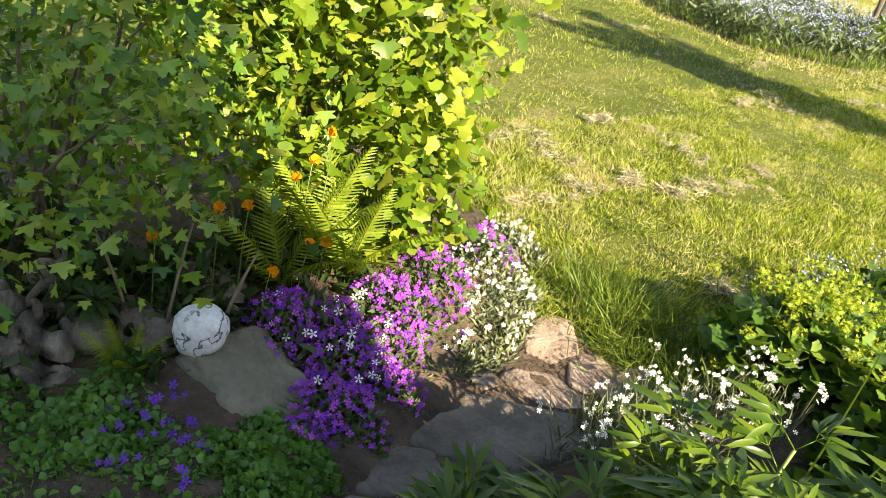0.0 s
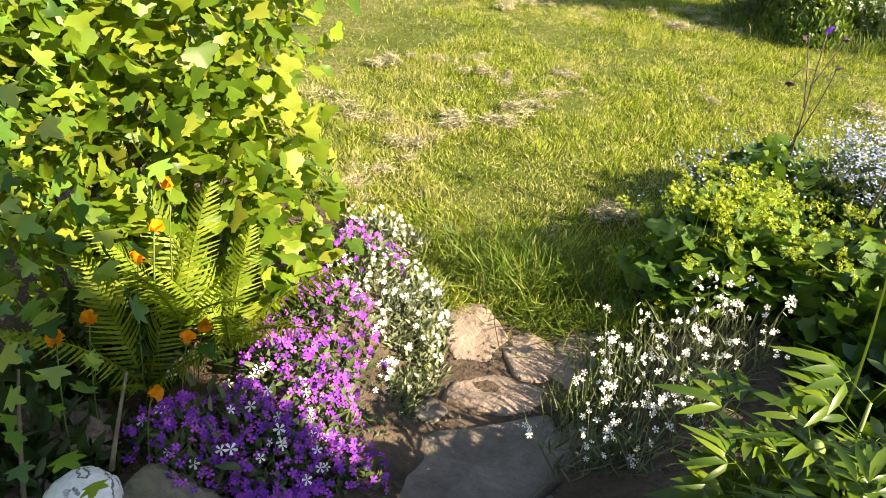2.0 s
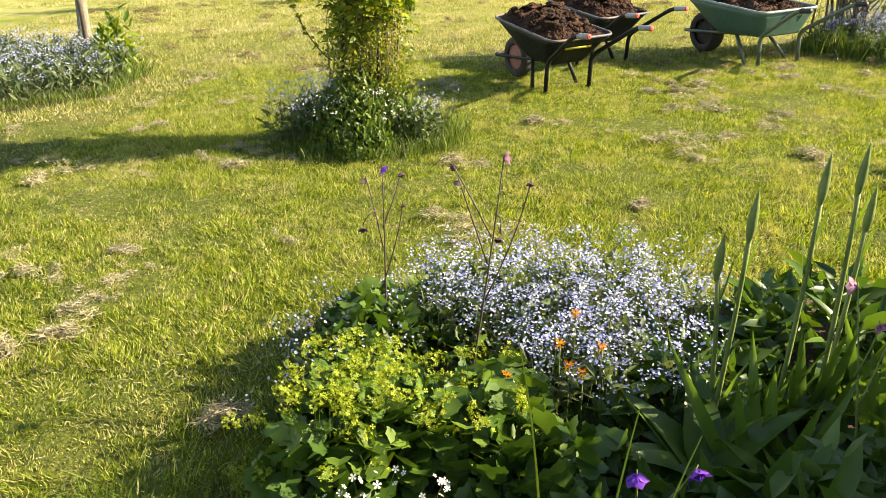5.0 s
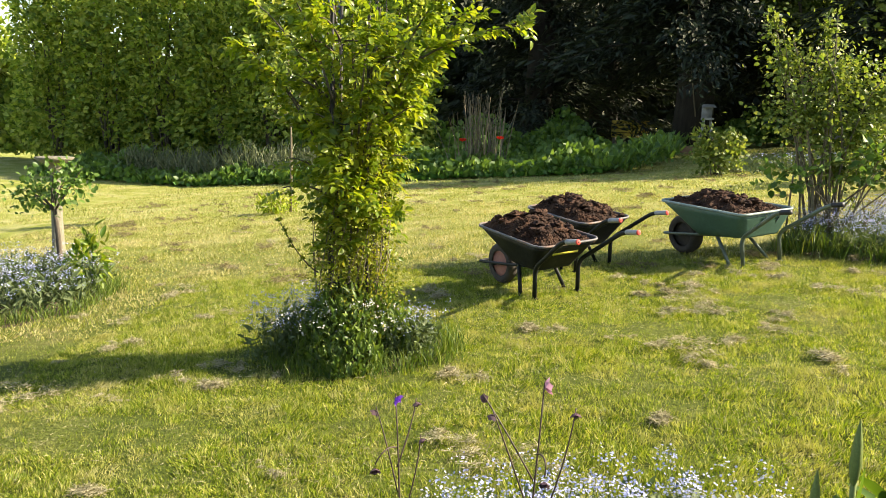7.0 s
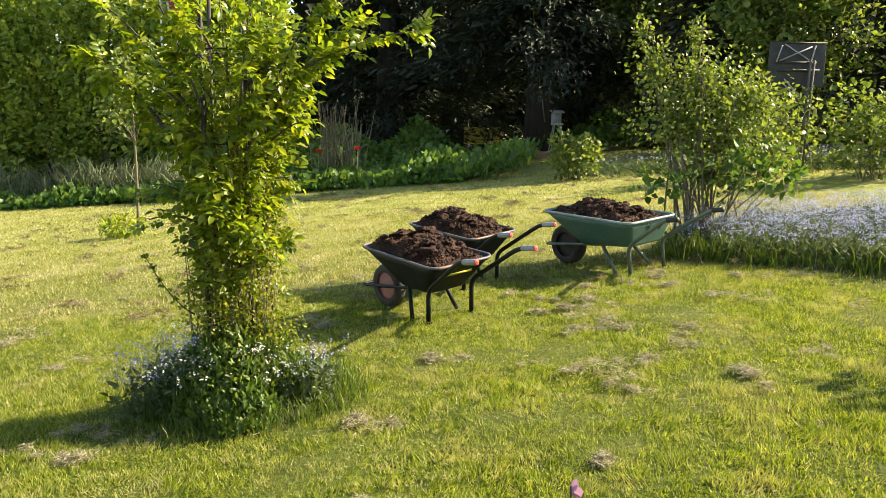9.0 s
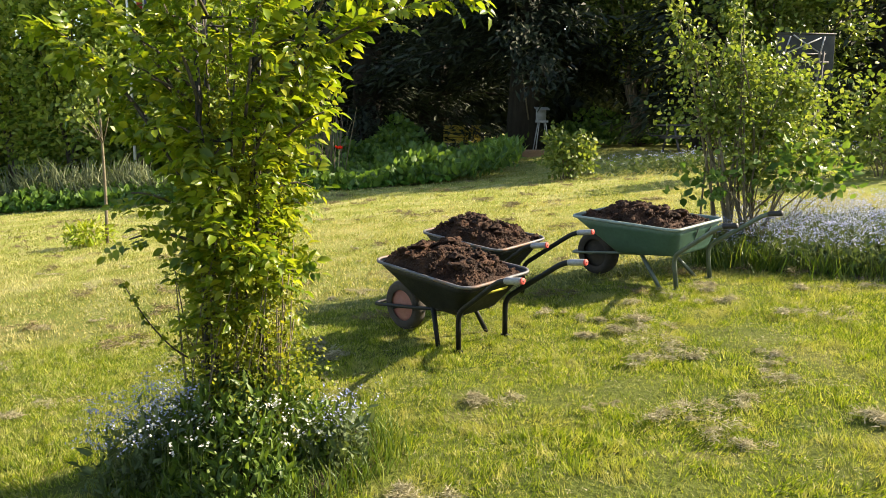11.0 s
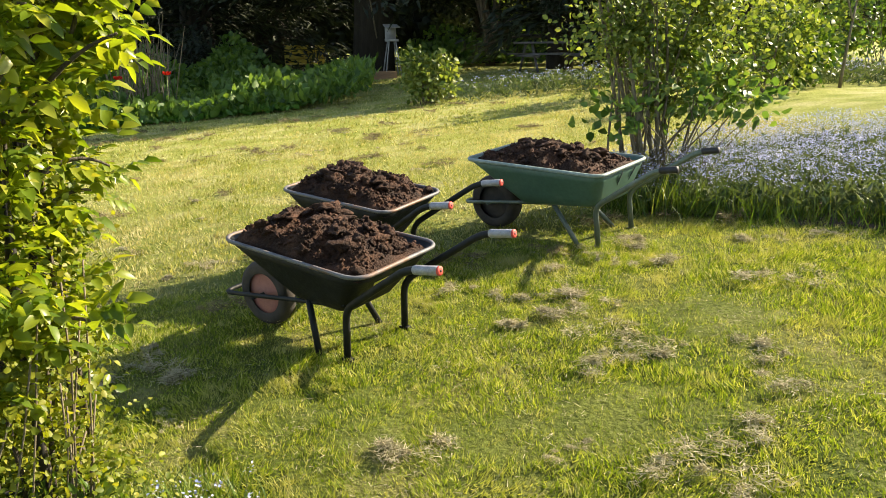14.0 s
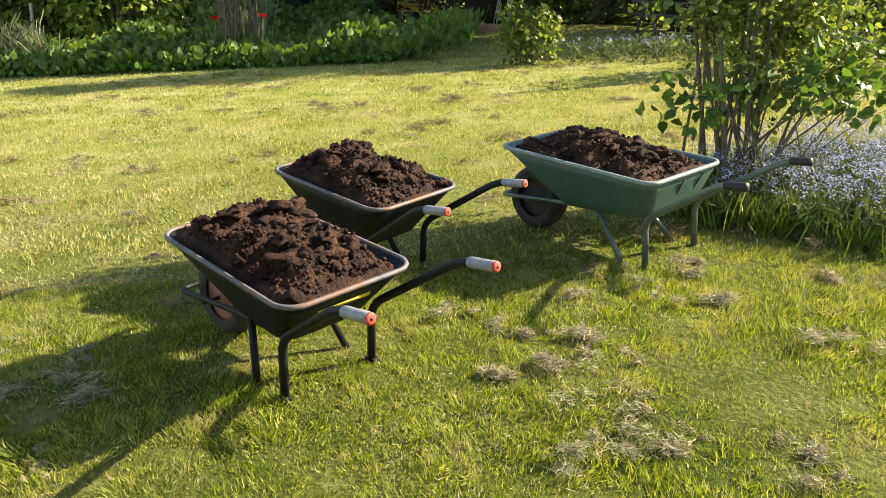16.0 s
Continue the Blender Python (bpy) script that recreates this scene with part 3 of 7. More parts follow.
# paler than real foliage, in place of sunlight the hedge face lacks
M_hedge = leaf_mat("hedge_leaf", [(0.08, 0.15, 0.03), (0.19, 0.29, 0.055), (0.31, 0.40, 0.09), (0.41, 0.47, 0.14)], 0.55, 0.5)
# also colours the wood behind, near-black as if in deep shade
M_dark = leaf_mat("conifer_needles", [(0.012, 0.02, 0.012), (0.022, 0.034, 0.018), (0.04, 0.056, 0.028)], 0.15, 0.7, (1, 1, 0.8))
M_border = leaf_mat("border_leaf", [(0.06, 0.13, 0.028), (0.10, 0.19, 0.04), (0.15, 0.25, 0.05)], 0.4, 0.45)

# rockery shrubs
shrub("hawthorn_shrub", -1.75, -1.85, [(0, 0, 0.75, 0.75, 0.75, 0.6), (0.3, 0.15, 0.85, 0.55, 0.5, 0.55), (0.05, 0.3, 0.9, 0.5, 0.45, 0.5), (-0.4, 0, 1.3, 0.7, 0.7, 0.5)],
      HAW, 5600, 0.052, M_haw, "dense hawthorn shrub with deeply lobed green leaves, tones lifted against shade", nb=26, seed=3, jag=0.24, shell=0.66, up=0.9)
shrub("currant_shrub", -2.0, -0.75, [(0, 0, 0.6, 0.55, 0.6, 0.55), (0.32, -0.05, 0.5, 0.42, 0.45, 0.45), (0.12, 0.1, 0.95, 0.5, 0.45, 0.45), (-0.1, -0.35, 1.1, 0.65, 0.6, 0.5), (0.45, 0.1, 0.35, 0.3, 0.35, 0.3)],
      CURRANT, 5000, 0.056, M_currant, "bright lime green currant shrub with three-lobed leaves", nb=22, seed=4, jag=0.17, shell=0.62, up=0.7)



# wheelbarrows ---------------------------------------------------------------------------
M_black = surf_mat("scuffed_black_metal", [(0.3, (0.008, 0.009, 0.009)), (0.55, (0.014, 0.016, 0.016)), (0.68, (0.024, 0.025, 0.024)), (0.76, (0.10, 0.095, 0.09))], 8, (0.4, 0.7), 0.25, 0.004, fine=60, spec=0.2)
M_rim = surf_mat("worn_grey_metal_lip", [(0.3, (0.07, 0.07, 0.072)), (0.48, (0.14, 0.14, 0.145)), (0.6, (0.17, 0.10, 0.065)), (0.8, (0.15, 0.065, 0.035))], 5, (0.4, 0.7), 0.3, 0.003, fine=80)
M_green = surf_mat("green_plastic", [(0.3, (0.045, 0.10, 0.072)), (0.6, (0.06, 0.125, 0.092)), (0.8, (0.09, 0.145, 0.115))], 4, (0.38, 0.55), 0.1, 0.003, fine=40)
M_green_lip = surf_mat("pale_green_lip", [(0.3, (0.16, 0.22, 0.2)), (0.7, (0.26, 0.32, 0.29))], 5, (0.4, 0.6), 0.1, 0.003, fine=40)
M_steel = surf_mat("dull_green_grey_tube", [(0.3, (0.08, 0.11, 0.085)), (0.6, (0.13, 0.16, 0.13)), (0.8, (0.2, 0.21, 0.18))], 8, (0.35, 0.6), 0.2, 0.003, 0.3, fine=60)
M_tape = surf_mat("silver_tape", [(0.3, (0.22, 0.23, 0.25)), (0.6, (0.34, 0.35, 0.37)), (0.8, (0.42, 0.43, 0.44))], 30, (0.35, 0.6), 0.5, 0.004, 0.2, fine=160)
M_red = surf_mat("red_rubber", [(0.3, (0.55, 0.05, 0.04)), (0.7, (0.7, 0.12, 0.09))], 30, (0.5, 0.7), 0.2, 0.002)
M_tyre = surf_mat("dirty_rubber_tyre", [(0.3, (0.022, 0.02, 0.018)), (0.7, (0.06, 0.05, 0.042))], 12, (0.7, 0.95), 0.4, 0.004)
M_hub = surf_mat("faded_red_hub", [(0.3, (0.24, 0.09, 0.075)), (0.7, (0.36, 0.16, 0.13))], 8, (0.5, 0.8), 0.3, 0.003)
M_grip = surf_mat("black_rubber_grip", [(0.3, (0.012, 0.012, 0.014)), (0.7, (0.03, 0.03, 0.034))], 25, (0.45, 0.65), 0.3, 0.003)
M_yellow = surf_mat("yellow_sticker", [(0.3, (0.55, 0.48, 0.06)), (0.7, (0.7, 0.62, 0.1))], 25, (0.5, 0.7), 0.1, 0.001)


def ring_rect(u0, u1, w0, w1, h0, h1, rad, n=7):
    """A rounded four-sided ring: from the rear u0 (half width w0, height h0) to the front u1."""
    pts = []
    for cu, cv, a0 in ((u1 - rad, w1 - rad, 0), (u0 + rad, w0 - rad, 90), (u0 + rad, -w0 + rad, 180), (u1 - rad, -w1 + rad, 270)):
        for k in range(n):
            a = radians(a0 + 90 * k / (n - 1))
            u, v = cu + rad * math.cos(a), cv + rad * math.sin(a)
            pts.append((u, v, h0 + (h1 - h0) * (u - u0) / (u1 - u0)))
    return np.array(pts)


def loft(rings, close_first=True, close_last=False):
    n = len(rings[0])
    i = np.arange(n)
    j = (i + 1) % n
    f = [np.stack([i + k * n, j + k * n, j + (k + 1) * n, i + (k + 1) * n], 1) for k in range(len(rings) - 1)]
    fs = [np.concatenate(f)]
    if close_first:
        fs.append(i[::-1][None])
    if close_last:
        fs.append((i + (len(rings) - 1) * n)[None])
    return np.concatenate(rings), fs


def closed_tube(p, rad, segs=7):
    n = len(p)
    t = unit(np.roll(p, -1, 0) - np.roll(p, 1, 0))
    up = np.array([0, 0, 1.0])
    s = unit(np.cross(t, up))
    w = np.cross(s, t)
    a = np.arange(segs) / segs * 2 * np.pi
    v = (p[:, None] + rad * (np.cos(a)[None, :, None] * s[:, None] + np.sin(a)[None, :, None] * w[:, None])).reshape(-1, 3)
    i, j = np.meshgrid(np.arange(n), np.arange(segs), indexing="ij")
    i2, j2 = (i + 1) % n, (j + 1) % segs
    return v, [np.stack([(i * segs + j).ravel(), (i2 * segs + j).ravel(), (i2 * segs + j2).ravel(), (i * segs + j2).ravel()], 1)]


def rounded_path(pts, rad=0.05, n=5):
    """A polyline with its inner corners rounded."""
    p = [np.array(q, float) for q in pts]
    out = [p[0]]
    for a, b, c in zip(p, p[1:], p[2:]):
        r1 = min(rad, 0.45 * np.linalg.norm(a - b))
        r2 = min(rad, 0.45 * np.linalg.norm(c - b))
        out += list(bezier(b + unit(a - b) * r1, b, b + unit(c - b) * r2, n))
    return np.array(out + [p[-1]])


def spin(profile, segs=28):
    """A body of revolution about the local y axis from (radius, y) pairs."""
    a = np.arange(segs) / segs * 2 * np.pi
    rings = [np.stack([r_ * np.cos(a), np.full(segs, y_), r_ * np.sin(a)], 1) for r_, y_ in profile]
    return loft(rings, False, False)


def clod(seed, sub=1):
    bm = bmesh.new()
    bmesh.ops.create_icosphere(bm, subdivisions=sub, radius=1)
    for q in bm.verts:
        k = 0.75 + 0.7 * noise.noise(q.co * 1.3 + Vector((seed * 3.1, 0, seed))) + 0.3 * noise.noise(q.co * 3.5 + Vector((seed, 5, 0)))
        q.co = Vector((q.co.x * k, q.co.y * k, q.co.z * k * 0.8))
    return from_bm(bm)


CLODS = [clod(k, 3) for k in range(3)]
CLODS_S = [clod(k + 7, 1) for k in range(3)]


def heap(u0, u1, w0, w1, h0, h1, peak, pu, seed, tall):
    """A lumpy heap of compost that fills the tray to its rim."""
    q = np.random.default_rng(seed)
    nu, nv = 72, 48
    U, V = np.meshgrid(np.linspace(0, 1, nu), np.linspace(-1, 1, nv), indexing="ij")
    W = w0 + (w1 - w0) * U
    X, Y = u0 + (u1 - u0) * U, V * W
    base = h0 + (h1 - h0) * U - 0.025
    dome = np.clip(1 - np.abs(V) ** 2.2, 0, 1) * np.clip(1 - np.abs((U - pu) / np.where(U < pu, pu, 1 - pu)) ** 1.8, 0, 1)
    lump = np.array([[noise.noise(Vector((a * 7.5, b * 7.5, seed))) + 0.55 * abs(noise.noise(Vector((a * 22, b * 22, seed + 3)))) + 0.3 * noise.noise(Vector((a * 50, b * 50, seed)))
                      for a, b in zip(ra, rb)] for ra, rb in zip(X, Y)])
    edge = np.clip(np.minimum(np.minimum(U, 1 - U) * 9, (1 - np.abs(V)) * 5), 0, 1)
    Z = base + tall * dome ** 0.7 + 0.062 * lump * (0.25 + 0.75 * edge)
    idx_ = np.arange(nu * nv).reshape(nu, nv)
    f = np.stack([idx_[:-1, :-1].ravel(), idx_[1:, :-1].ravel(), idx_[1:, 1:].ravel(), idx_[:-1, 1:].ravel()], 1)
    bits = [(np.stack([X.ravel(), Y.ravel(), Z.ravel()], 1), [f])]
    for shapes, n, lo, hi in ((CLODS, 14, 0.016, 0.042), (CLODS_S, 420, 0.004, 0.015)):
        for k, c in enumerate(shapes):
            a, b = q.integers(3, nu - 3, n), q.integers(3, nv - 3, n)
            pos = np.stack([X[a, b], Y[a, b], Z[a, b] + 0.004], 1)
            bits.append(scatter(c, pos, frames(rand_dirs(n, 0, q), rand_dirs(n, 0, q)), q.uniform(lo, hi, n)))
    # flat slabs of matted compost
    n = 16
    a, b = q.integers(12, nu - 12, n), q.integers(10, nv - 10, n)
    pos = np.stack([X[a, b], Y[a, b], Z[a, b] + 0.012], 1)
    d = np.stack([q.normal(0, 1, n), q.normal(0, 1, n), q.normal(0, 0.15, n)], 1)
    bits.append(scatter(CLODS[1], pos, frames(d, np.array([[0, 0.1, 1.0]] * n) + q.normal(0, 0.2, (n, 3))), np.stack([q.uniform(0.04, 0.07, n), q.uniform(0.05, 0.095, n), q.uniform(0.026, 0.05, n)], 1)))
    return merge(*bits)


def barrow(gx_, gy_, fx, fy, P, label, heap_label, seed):
    """Local axes: x forwards from the grip ends, y to the left, z off the lawn."""
    f = Vector((fx, fy, 0)).normalized()
    nrm = Vector((-SLOPE, 0, 1)).normalized()
    f = (f - nrm * f.dot(nrm)).normalized()
    l = nrm.cross(f)
    turn = Matrix((f, l, nrm)).transposed().to_4x4()
    o = Vector((gx_, gy_, float(lawn_z(gx_, gy_))))
    root = thing("wheelbarrow", o, label, "wheelbarrow", "wheelbarrows", turn=turn)
    body, lipm, tubem = P["mats"]
    bot = ring_rect(*P["bottom"], 0.06)
    rim = ring_rect(*P["rim"], P.get("round", 0.09))
    mid = [bot * (1 - s) + rim * s for s in (0.0, 0.04, 0.25, 0.5, 0.75, 1.0)]
    mid[0] = mid[0] * np.array([1, 0.93, 1]) + np.array([0, 0, -0.006])
    c = rim.mean(0)
    inner = [c + (rim - c) * np.array([0.965, 0.95, 1]) + np.array([0, 0, -0.002]), c + (rim * 0.75 + bot * 0.25 - c) * np.array([0.955, 0.94, 1])]
    tray = part("tray", loft(mid + inner, True, True), body, root, local=True)
    part("rim", closed_tube(rim, P["lip"]), lipm, root, "worn rolled edge of the tray", local=True)
    W, bu, bh = P["grip_w"], P["bend"][0], P["bend"][1]
    for s in (1, -1):
        leg = rounded_path([(0.0, s * W, P["grip_h"]), (P["knee"], s * W, P["grip_h"] - 0.012), (bu, s * P["leg_w"], bh), (P["rear"], s * P["leg_w"], 0.0)], 0.07)
        part("handle", tube(leg, 0.0185, 9), tubem, root, local=True)
        g0 = leg[0]
        gd = unit(leg[1] - leg[0])
        gl = P["grip_len"]
        k = np.array([0.0, 0.1, 0.5, 0.9, 1.0])[:, None] * gl
        grip = part("grip", tube(g0 - gd * 0.008 + gd * k, [0.02, 0.0225, 0.021, 0.0225, 0.019], 12), P["grip_mat"], root, P["grip_label"], local=True)
        if P["plug"]:
            part("end_plug", tube(g0 + gd * np.array([[-0.014], [-0.011], [-0.004]]), [0.013, 0.0215, 0.0215], 12), M_red, root, "red end plug", local=True)
            part("plug_hole", tube(g0 + gd * np.array([[-0.0155], [-0.012]]), 0.006, 8), M_grip, root, local=True)
        part("leg", tube(rounded_path([P["strut_top"](s), P["strut_foot"](s)], 0.02), 0.0165, 8), tubem, root, local=True)
        part("foot", box(P["rear"] - 0.03, P["rear"] + 0.03, s * P["leg_w"] - 0.016, s * P["leg_w"] + 0.016, -0.004, 0.012, 0.004), tubem, root, local=True)
    ax, ar = P["axle"], P["wheel_r"]
    loop = rounded_path([(bu + 0.02, P["leg_w"] - 0.02, bh + 0.01), (ax - 0.25, 0.12, ar + 0.03), (P["loop"], 0.11, P["loop_h"]), (P["loop"], -0.11, P["loop_h"]), (ax - 0.25, -0.12, ar + 0.03), (bu + 0.02, -P["leg_w"] + 0.02, bh + 0.01)], 0.07)
    part("front_loop", tube(loop, 0.013, 8), tubem, root, local=True)
    part("axle", moved(tube([(0, -0.125, 0), (0, 0.125, 0)], 0.009, 8), Matrix.Translation((ax, 0, ar))), tubem, root, local=True)
    wheel = part("wheel", moved(spin([(ar * 0.62, -P["tyre"] * 0.75), (ar * 0.82, -P["tyre"]), (ar * 0.95, -P["tyre"] * 0.75), (ar, -P["tyre"] * 0.25), (ar, P["tyre"] * 0.25), (ar * 0.95, P["tyre"] * 0.75), (ar * 0.82, P["tyre"]), (ar * 0.62, P["tyre"] * 0.75)]),
                 Matrix.Translation((ax, 0, ar))), M_tyre, root, "dirty black rubber tyre", local=True)
    part("hub", moved(spin([(0.012, -0.04), (0.03, -0.038), (ar * 0.5, -0.02), (ar * 0.66, -0.028), (ar * 0.66, 0.028), (ar * 0.5, 0.02), (0.03, 0.038), (0.012, 0.04)]), Matrix.Translation((ax, 0, ar))), P["hub"], wheel, local=True)
    if P.get("sticker"):
        u = P["rim"][0] * 0.62 + P["bottom"][0] * 0.38 - 0.006
        h = P["rim"][4] * 0.62 + P["bottom"][4] * 0.38
        part("sticker", moved(box(-0.001, 0.001, -0.13, 0.13, -0.012, 0.012), Matrix.Translation((u, 0, h)) @ pose(0, 0, 0, 0, -P["sticker"], 0)), M_yellow, root, "yellow label strip", local=True)
    for y_ in P.get("ribs", ()):
        a = np.array((P["rim"][0] + 0.002, y_ * P["rim"][2], P["rim"][4] - 0.03))
        b = np.array((P["bottom"][0] + 0.002, y_ * P["bottom"][2], P["bottom"][4] + 0.03))
        part("rib", tube([a, b], 0.004, 5), M_grip, root, "dark seam down the tray's back", local=True)
    hp = P["rim"]
    hob = new("compost_heap", build("compost_heap", heap(hp[0] + 0.035, hp[1] - 0.03, hp[2] - 0.03, hp[3] - 0.03, hp[4] - 0.002, hp[5] - 0.002, 0, P["peak"], seed, P["tall"]), M_dung))
    hob.matrix_basis = root.matrix_basis.copy()
    tagged(hob, heap_label, "compost", "heaps in the barrows", "stuff")
    return root


BLACK = dict(mats=(M_black, M_rim, M_black), bottom=(0.66, 1.05, 0.2, 0.17, 0.235, 0.26), rim=(0.44, 1.37, 0.315, 0.30, 0.455, 0.575), lip=0.011, grip_w=0.30, grip_h=0.545, knee=0.17,
             bend=(0.63, 0.265), leg_w=0.225, rear=0.66, grip_len=0.135, grip_mat=M_tape, grip_label="grip bound with silver tape", plug=True,
             strut_top=lambda s: (0.93, s * 0.17, 0.26), strut_foot=lambda s: (0.84, s * 0.235, -0.005), axle=1.42, wheel_r=0.185, loop=1.665, loop_h=0.19, tyre=0.05, hub=M_hub, sticker=38, peak=0.55, tall=0.135)
GREENB = dict(mats=(M_green, M_green_lip, M_steel), bottom=(0.585, 1.2, 0.25, 0.22, 0.275, 0.255), rim=(0.50, 1.57, 0.34, 0.33, 0.495, 0.575), lip=0.013, grip_w=0.325, grip_h=0.56, knee=0.13,
              bend=(0.60, 0.275), leg_w=0.24, rear=0.59, grip_len=0.115, grip_mat=M_grip, grip_label="black rubber grip", plug=False, round=0.07,
              strut_top=lambda s: (0.96, s * 0.18, 0.262), strut_foot=lambda s: (0.73, s * 0.255, -0.005), axle=1.56, wheel_r=0.2, loop=1.79, loop_h=0.20, tyre=0.075, hub=M_tyre, ribs=(-0.45, 0.1), peak=0.6, tall=0.10)
barrow(0.335, 5.06, -0.61, 0.79, BLACK, "black metal wheelbarrow heaped with compost, taped grips", "heaped dark brown crumbly compost in a black barrow", 2)
barrow(0.73, 6.22, -0.66, 0.75, dict(BLACK, sticker=0, rim=(0.43, 1.27, 0.315, 0.30, 0.48, 0.60), axle=1.38, loop=1.6), "black metal wheelbarrow with grey rim, heaped with compost", "heaped dark clumpy compost in a black barrow", 5)
barrow(2.16, 6.135, -0.565, 0.825, GREENB, "green plastic wheelbarrow on grey tubular legs, heaped", "heaped dark compost in the green barrow", 9)


# flowers and low plants --------------------------------------------------------------------
def petal_mat(name, colors, glow=0.3, rough=0.6):
    return leaf_mat(name, colors, glow, rough, (1.0, 1.0, 1.0), spec=0.2)


M_violet = petal_mat("violet_petal", [(0.16, 0.03, 0.42), (0.26, 0.05, 0.52), (0.40, 0.08, 0.58), (0.48, 0.12, 0.62)])
M_deepviolet = petal_mat("deep_violet_petal", [(0.11, 0.03, 0.42), (0.17, 0.05, 0.5), (0.24, 0.07, 0.55)])
M_white = petal_mat("white_petal", [(0.72, 0.72, 0.70), (0.8, 0.8, 0.79), (0.84, 0.83, 0.8)])
M_blue = petal_mat("pale_blue_petal", [(0.24, 0.30, 0.6), (0.33, 0.38, 0.66), (0.43, 0.47, 0.72), (0.57, 0.59, 0.78)])
M_lime = leaf_mat("lime_flower", [(0.2, 0.29, 0.02), (0.27, 0.35, 0.028), (0.34, 0.38, 0.04)], 0.4, 0.6)
M_orange = petal_mat("orange_petal", [(0.75, 0.24, 0.01), (0.85, 0.33, 0.015), (0.88, 0.42, 0.03)], 0.45)
M_pink = petal_mat("dusky_pink_petal", [(0.34, 0.14, 0.24), (0.42, 0.2, 0.32), (0.5, 0.3, 0.42)])
M_silver = leaf_mat("silvery_leaf", [(0.10, 0.13, 0.065), (0.16, 0.19, 0.105), (0.24, 0.27, 0.17)], 0.25, 0.7, (1, 1, 0.7))
M_greyleaf = leaf_mat("grey_green_leaf", [(0.06, 0.10, 0.04), (0.09, 0.13, 0.055), (0.13, 0.17, 0.08)], 0.3, 0.6)
M_cover = leaf_mat("creeping_leaf", [(0.06, 0.165, 0.03), (0.09, 0.22, 0.04), (0.13, 0.27, 0.05)], 0.35, 0.4)
M_fern = leaf_mat("fern_frond", [(0.16, 0.24, 0.02), (0.21, 0.29, 0.025), (0.27, 0.33, 0.035)], 0.5, 0.6)
M_peony = leaf_mat("peony_leaf", [(0.04, 0.09, 0.009), (0.085, 0.155, 0.013), (0.17, 0.25, 0.02)], 0.48, 0.36, spec=0.5)
M_lady = leaf_mat("lady_mantle_leaf", [(0.04, 0.095, 0.012), (0.07, 0.145, 0.018), (0.12, 0.2, 0.024)], 0.28, 0.5)
M_iris = leaf_mat("iris_leaf", [(0.06, 0.13, 0.02), (0.09, 0.175, 0.028), (0.14, 0.22, 0.035)], 0.42, 0.36, spec=0.5)
M_broad = leaf_mat("broad_leaf", [(0.025, 0.065, 0.01), (0.05, 0.11, 0.016), (0.09, 0.165, 0.022)], 0.34, 0.4, spec=0.4)
M_darkleaf = leaf_mat("dark_leaf", [(0.02, 0.045, 0.012), (0.03, 0.065, 0.016), (0.045, 0.085, 0.02)], 0.3, 0.5)


def mat_points(cx, cy, rx, ry, h, n, r, edge=1.0, steep=2.5):
    """Points over a low mound."""
    a, s = r.uniform(0, 2 * np.pi, n), np.sqrt(r.uniform(0, 1, n)) * edge
    wob = 1 + 0.18 * np.sin(3 * a + cx * 9) + 0.1 * np.sin(5 * a + cy * 7)
    x, y = cx + rx * s * wob * np.cos(a), cy + ry * s * wob * np.sin(a)
    return x, y, h * np.clip(1 - s ** steep, 0, 1)


def upright_leaves(shape, x, y, z, size, r, lean=0.6, up=1.0):
    n = len(x)
    d = unit(np.stack([r.normal(0, lean, n), r.normal(0, lean, n), np.full(n, up)], 1))
    return scatter(shape, np.stack([x, y, ground_z(x, y) + z], 1), frames(d, rand_dirs(n, 0.3, r)), size * r.uniform(0.6, 1.3, n))


def open_flowers(shape, p, size, r, face=(0, -0.3, 1.0), wild=0.6):
    n = len(p)
    nrm = unit(np.array(face) + r.normal(0, wild, (n, 3)))
    return scatter(shape, p, frames(np.cross(nrm, rand_dirs(n, 0, r)), nrm), size * r.uniform(0.7, 1.2, n))


def stalks(x, y, z0, z1, rad, r, lean=0.06):
    """Thin stalks from the ground to their tips; gives the mesh and the tips."""
    n = len(x)
    g = ground_z(x, y)
    tip = np.stack([x + r.normal(0, lean, n), y + r.normal(0, lean, n), g + z1], 1)
    foot = np.stack([x, y, g + z0], 1)
    a = r.uniform(0, np.pi, n)
    s = np.stack([np.cos(a), np.sin(a), np.zeros(n)], 1) * rad
    mid = (foot + tip) / 2 + np.stack([r.normal(0, 0.01, n), r.normal(0, 0.01, n), np.zeros(n)], 1)
    v = np.stack([foot - s, foot + s, mid - s, mid + s, tip - s * 0.5, tip + s * 0.5], 1).reshape(-1, 3)
    k = (np.arange(n) * 6)[:, None]
    return (v, [k + np.array([[0, 1, 3, 2]]), k + np.array([[2, 3, 5, 4]])]), tip


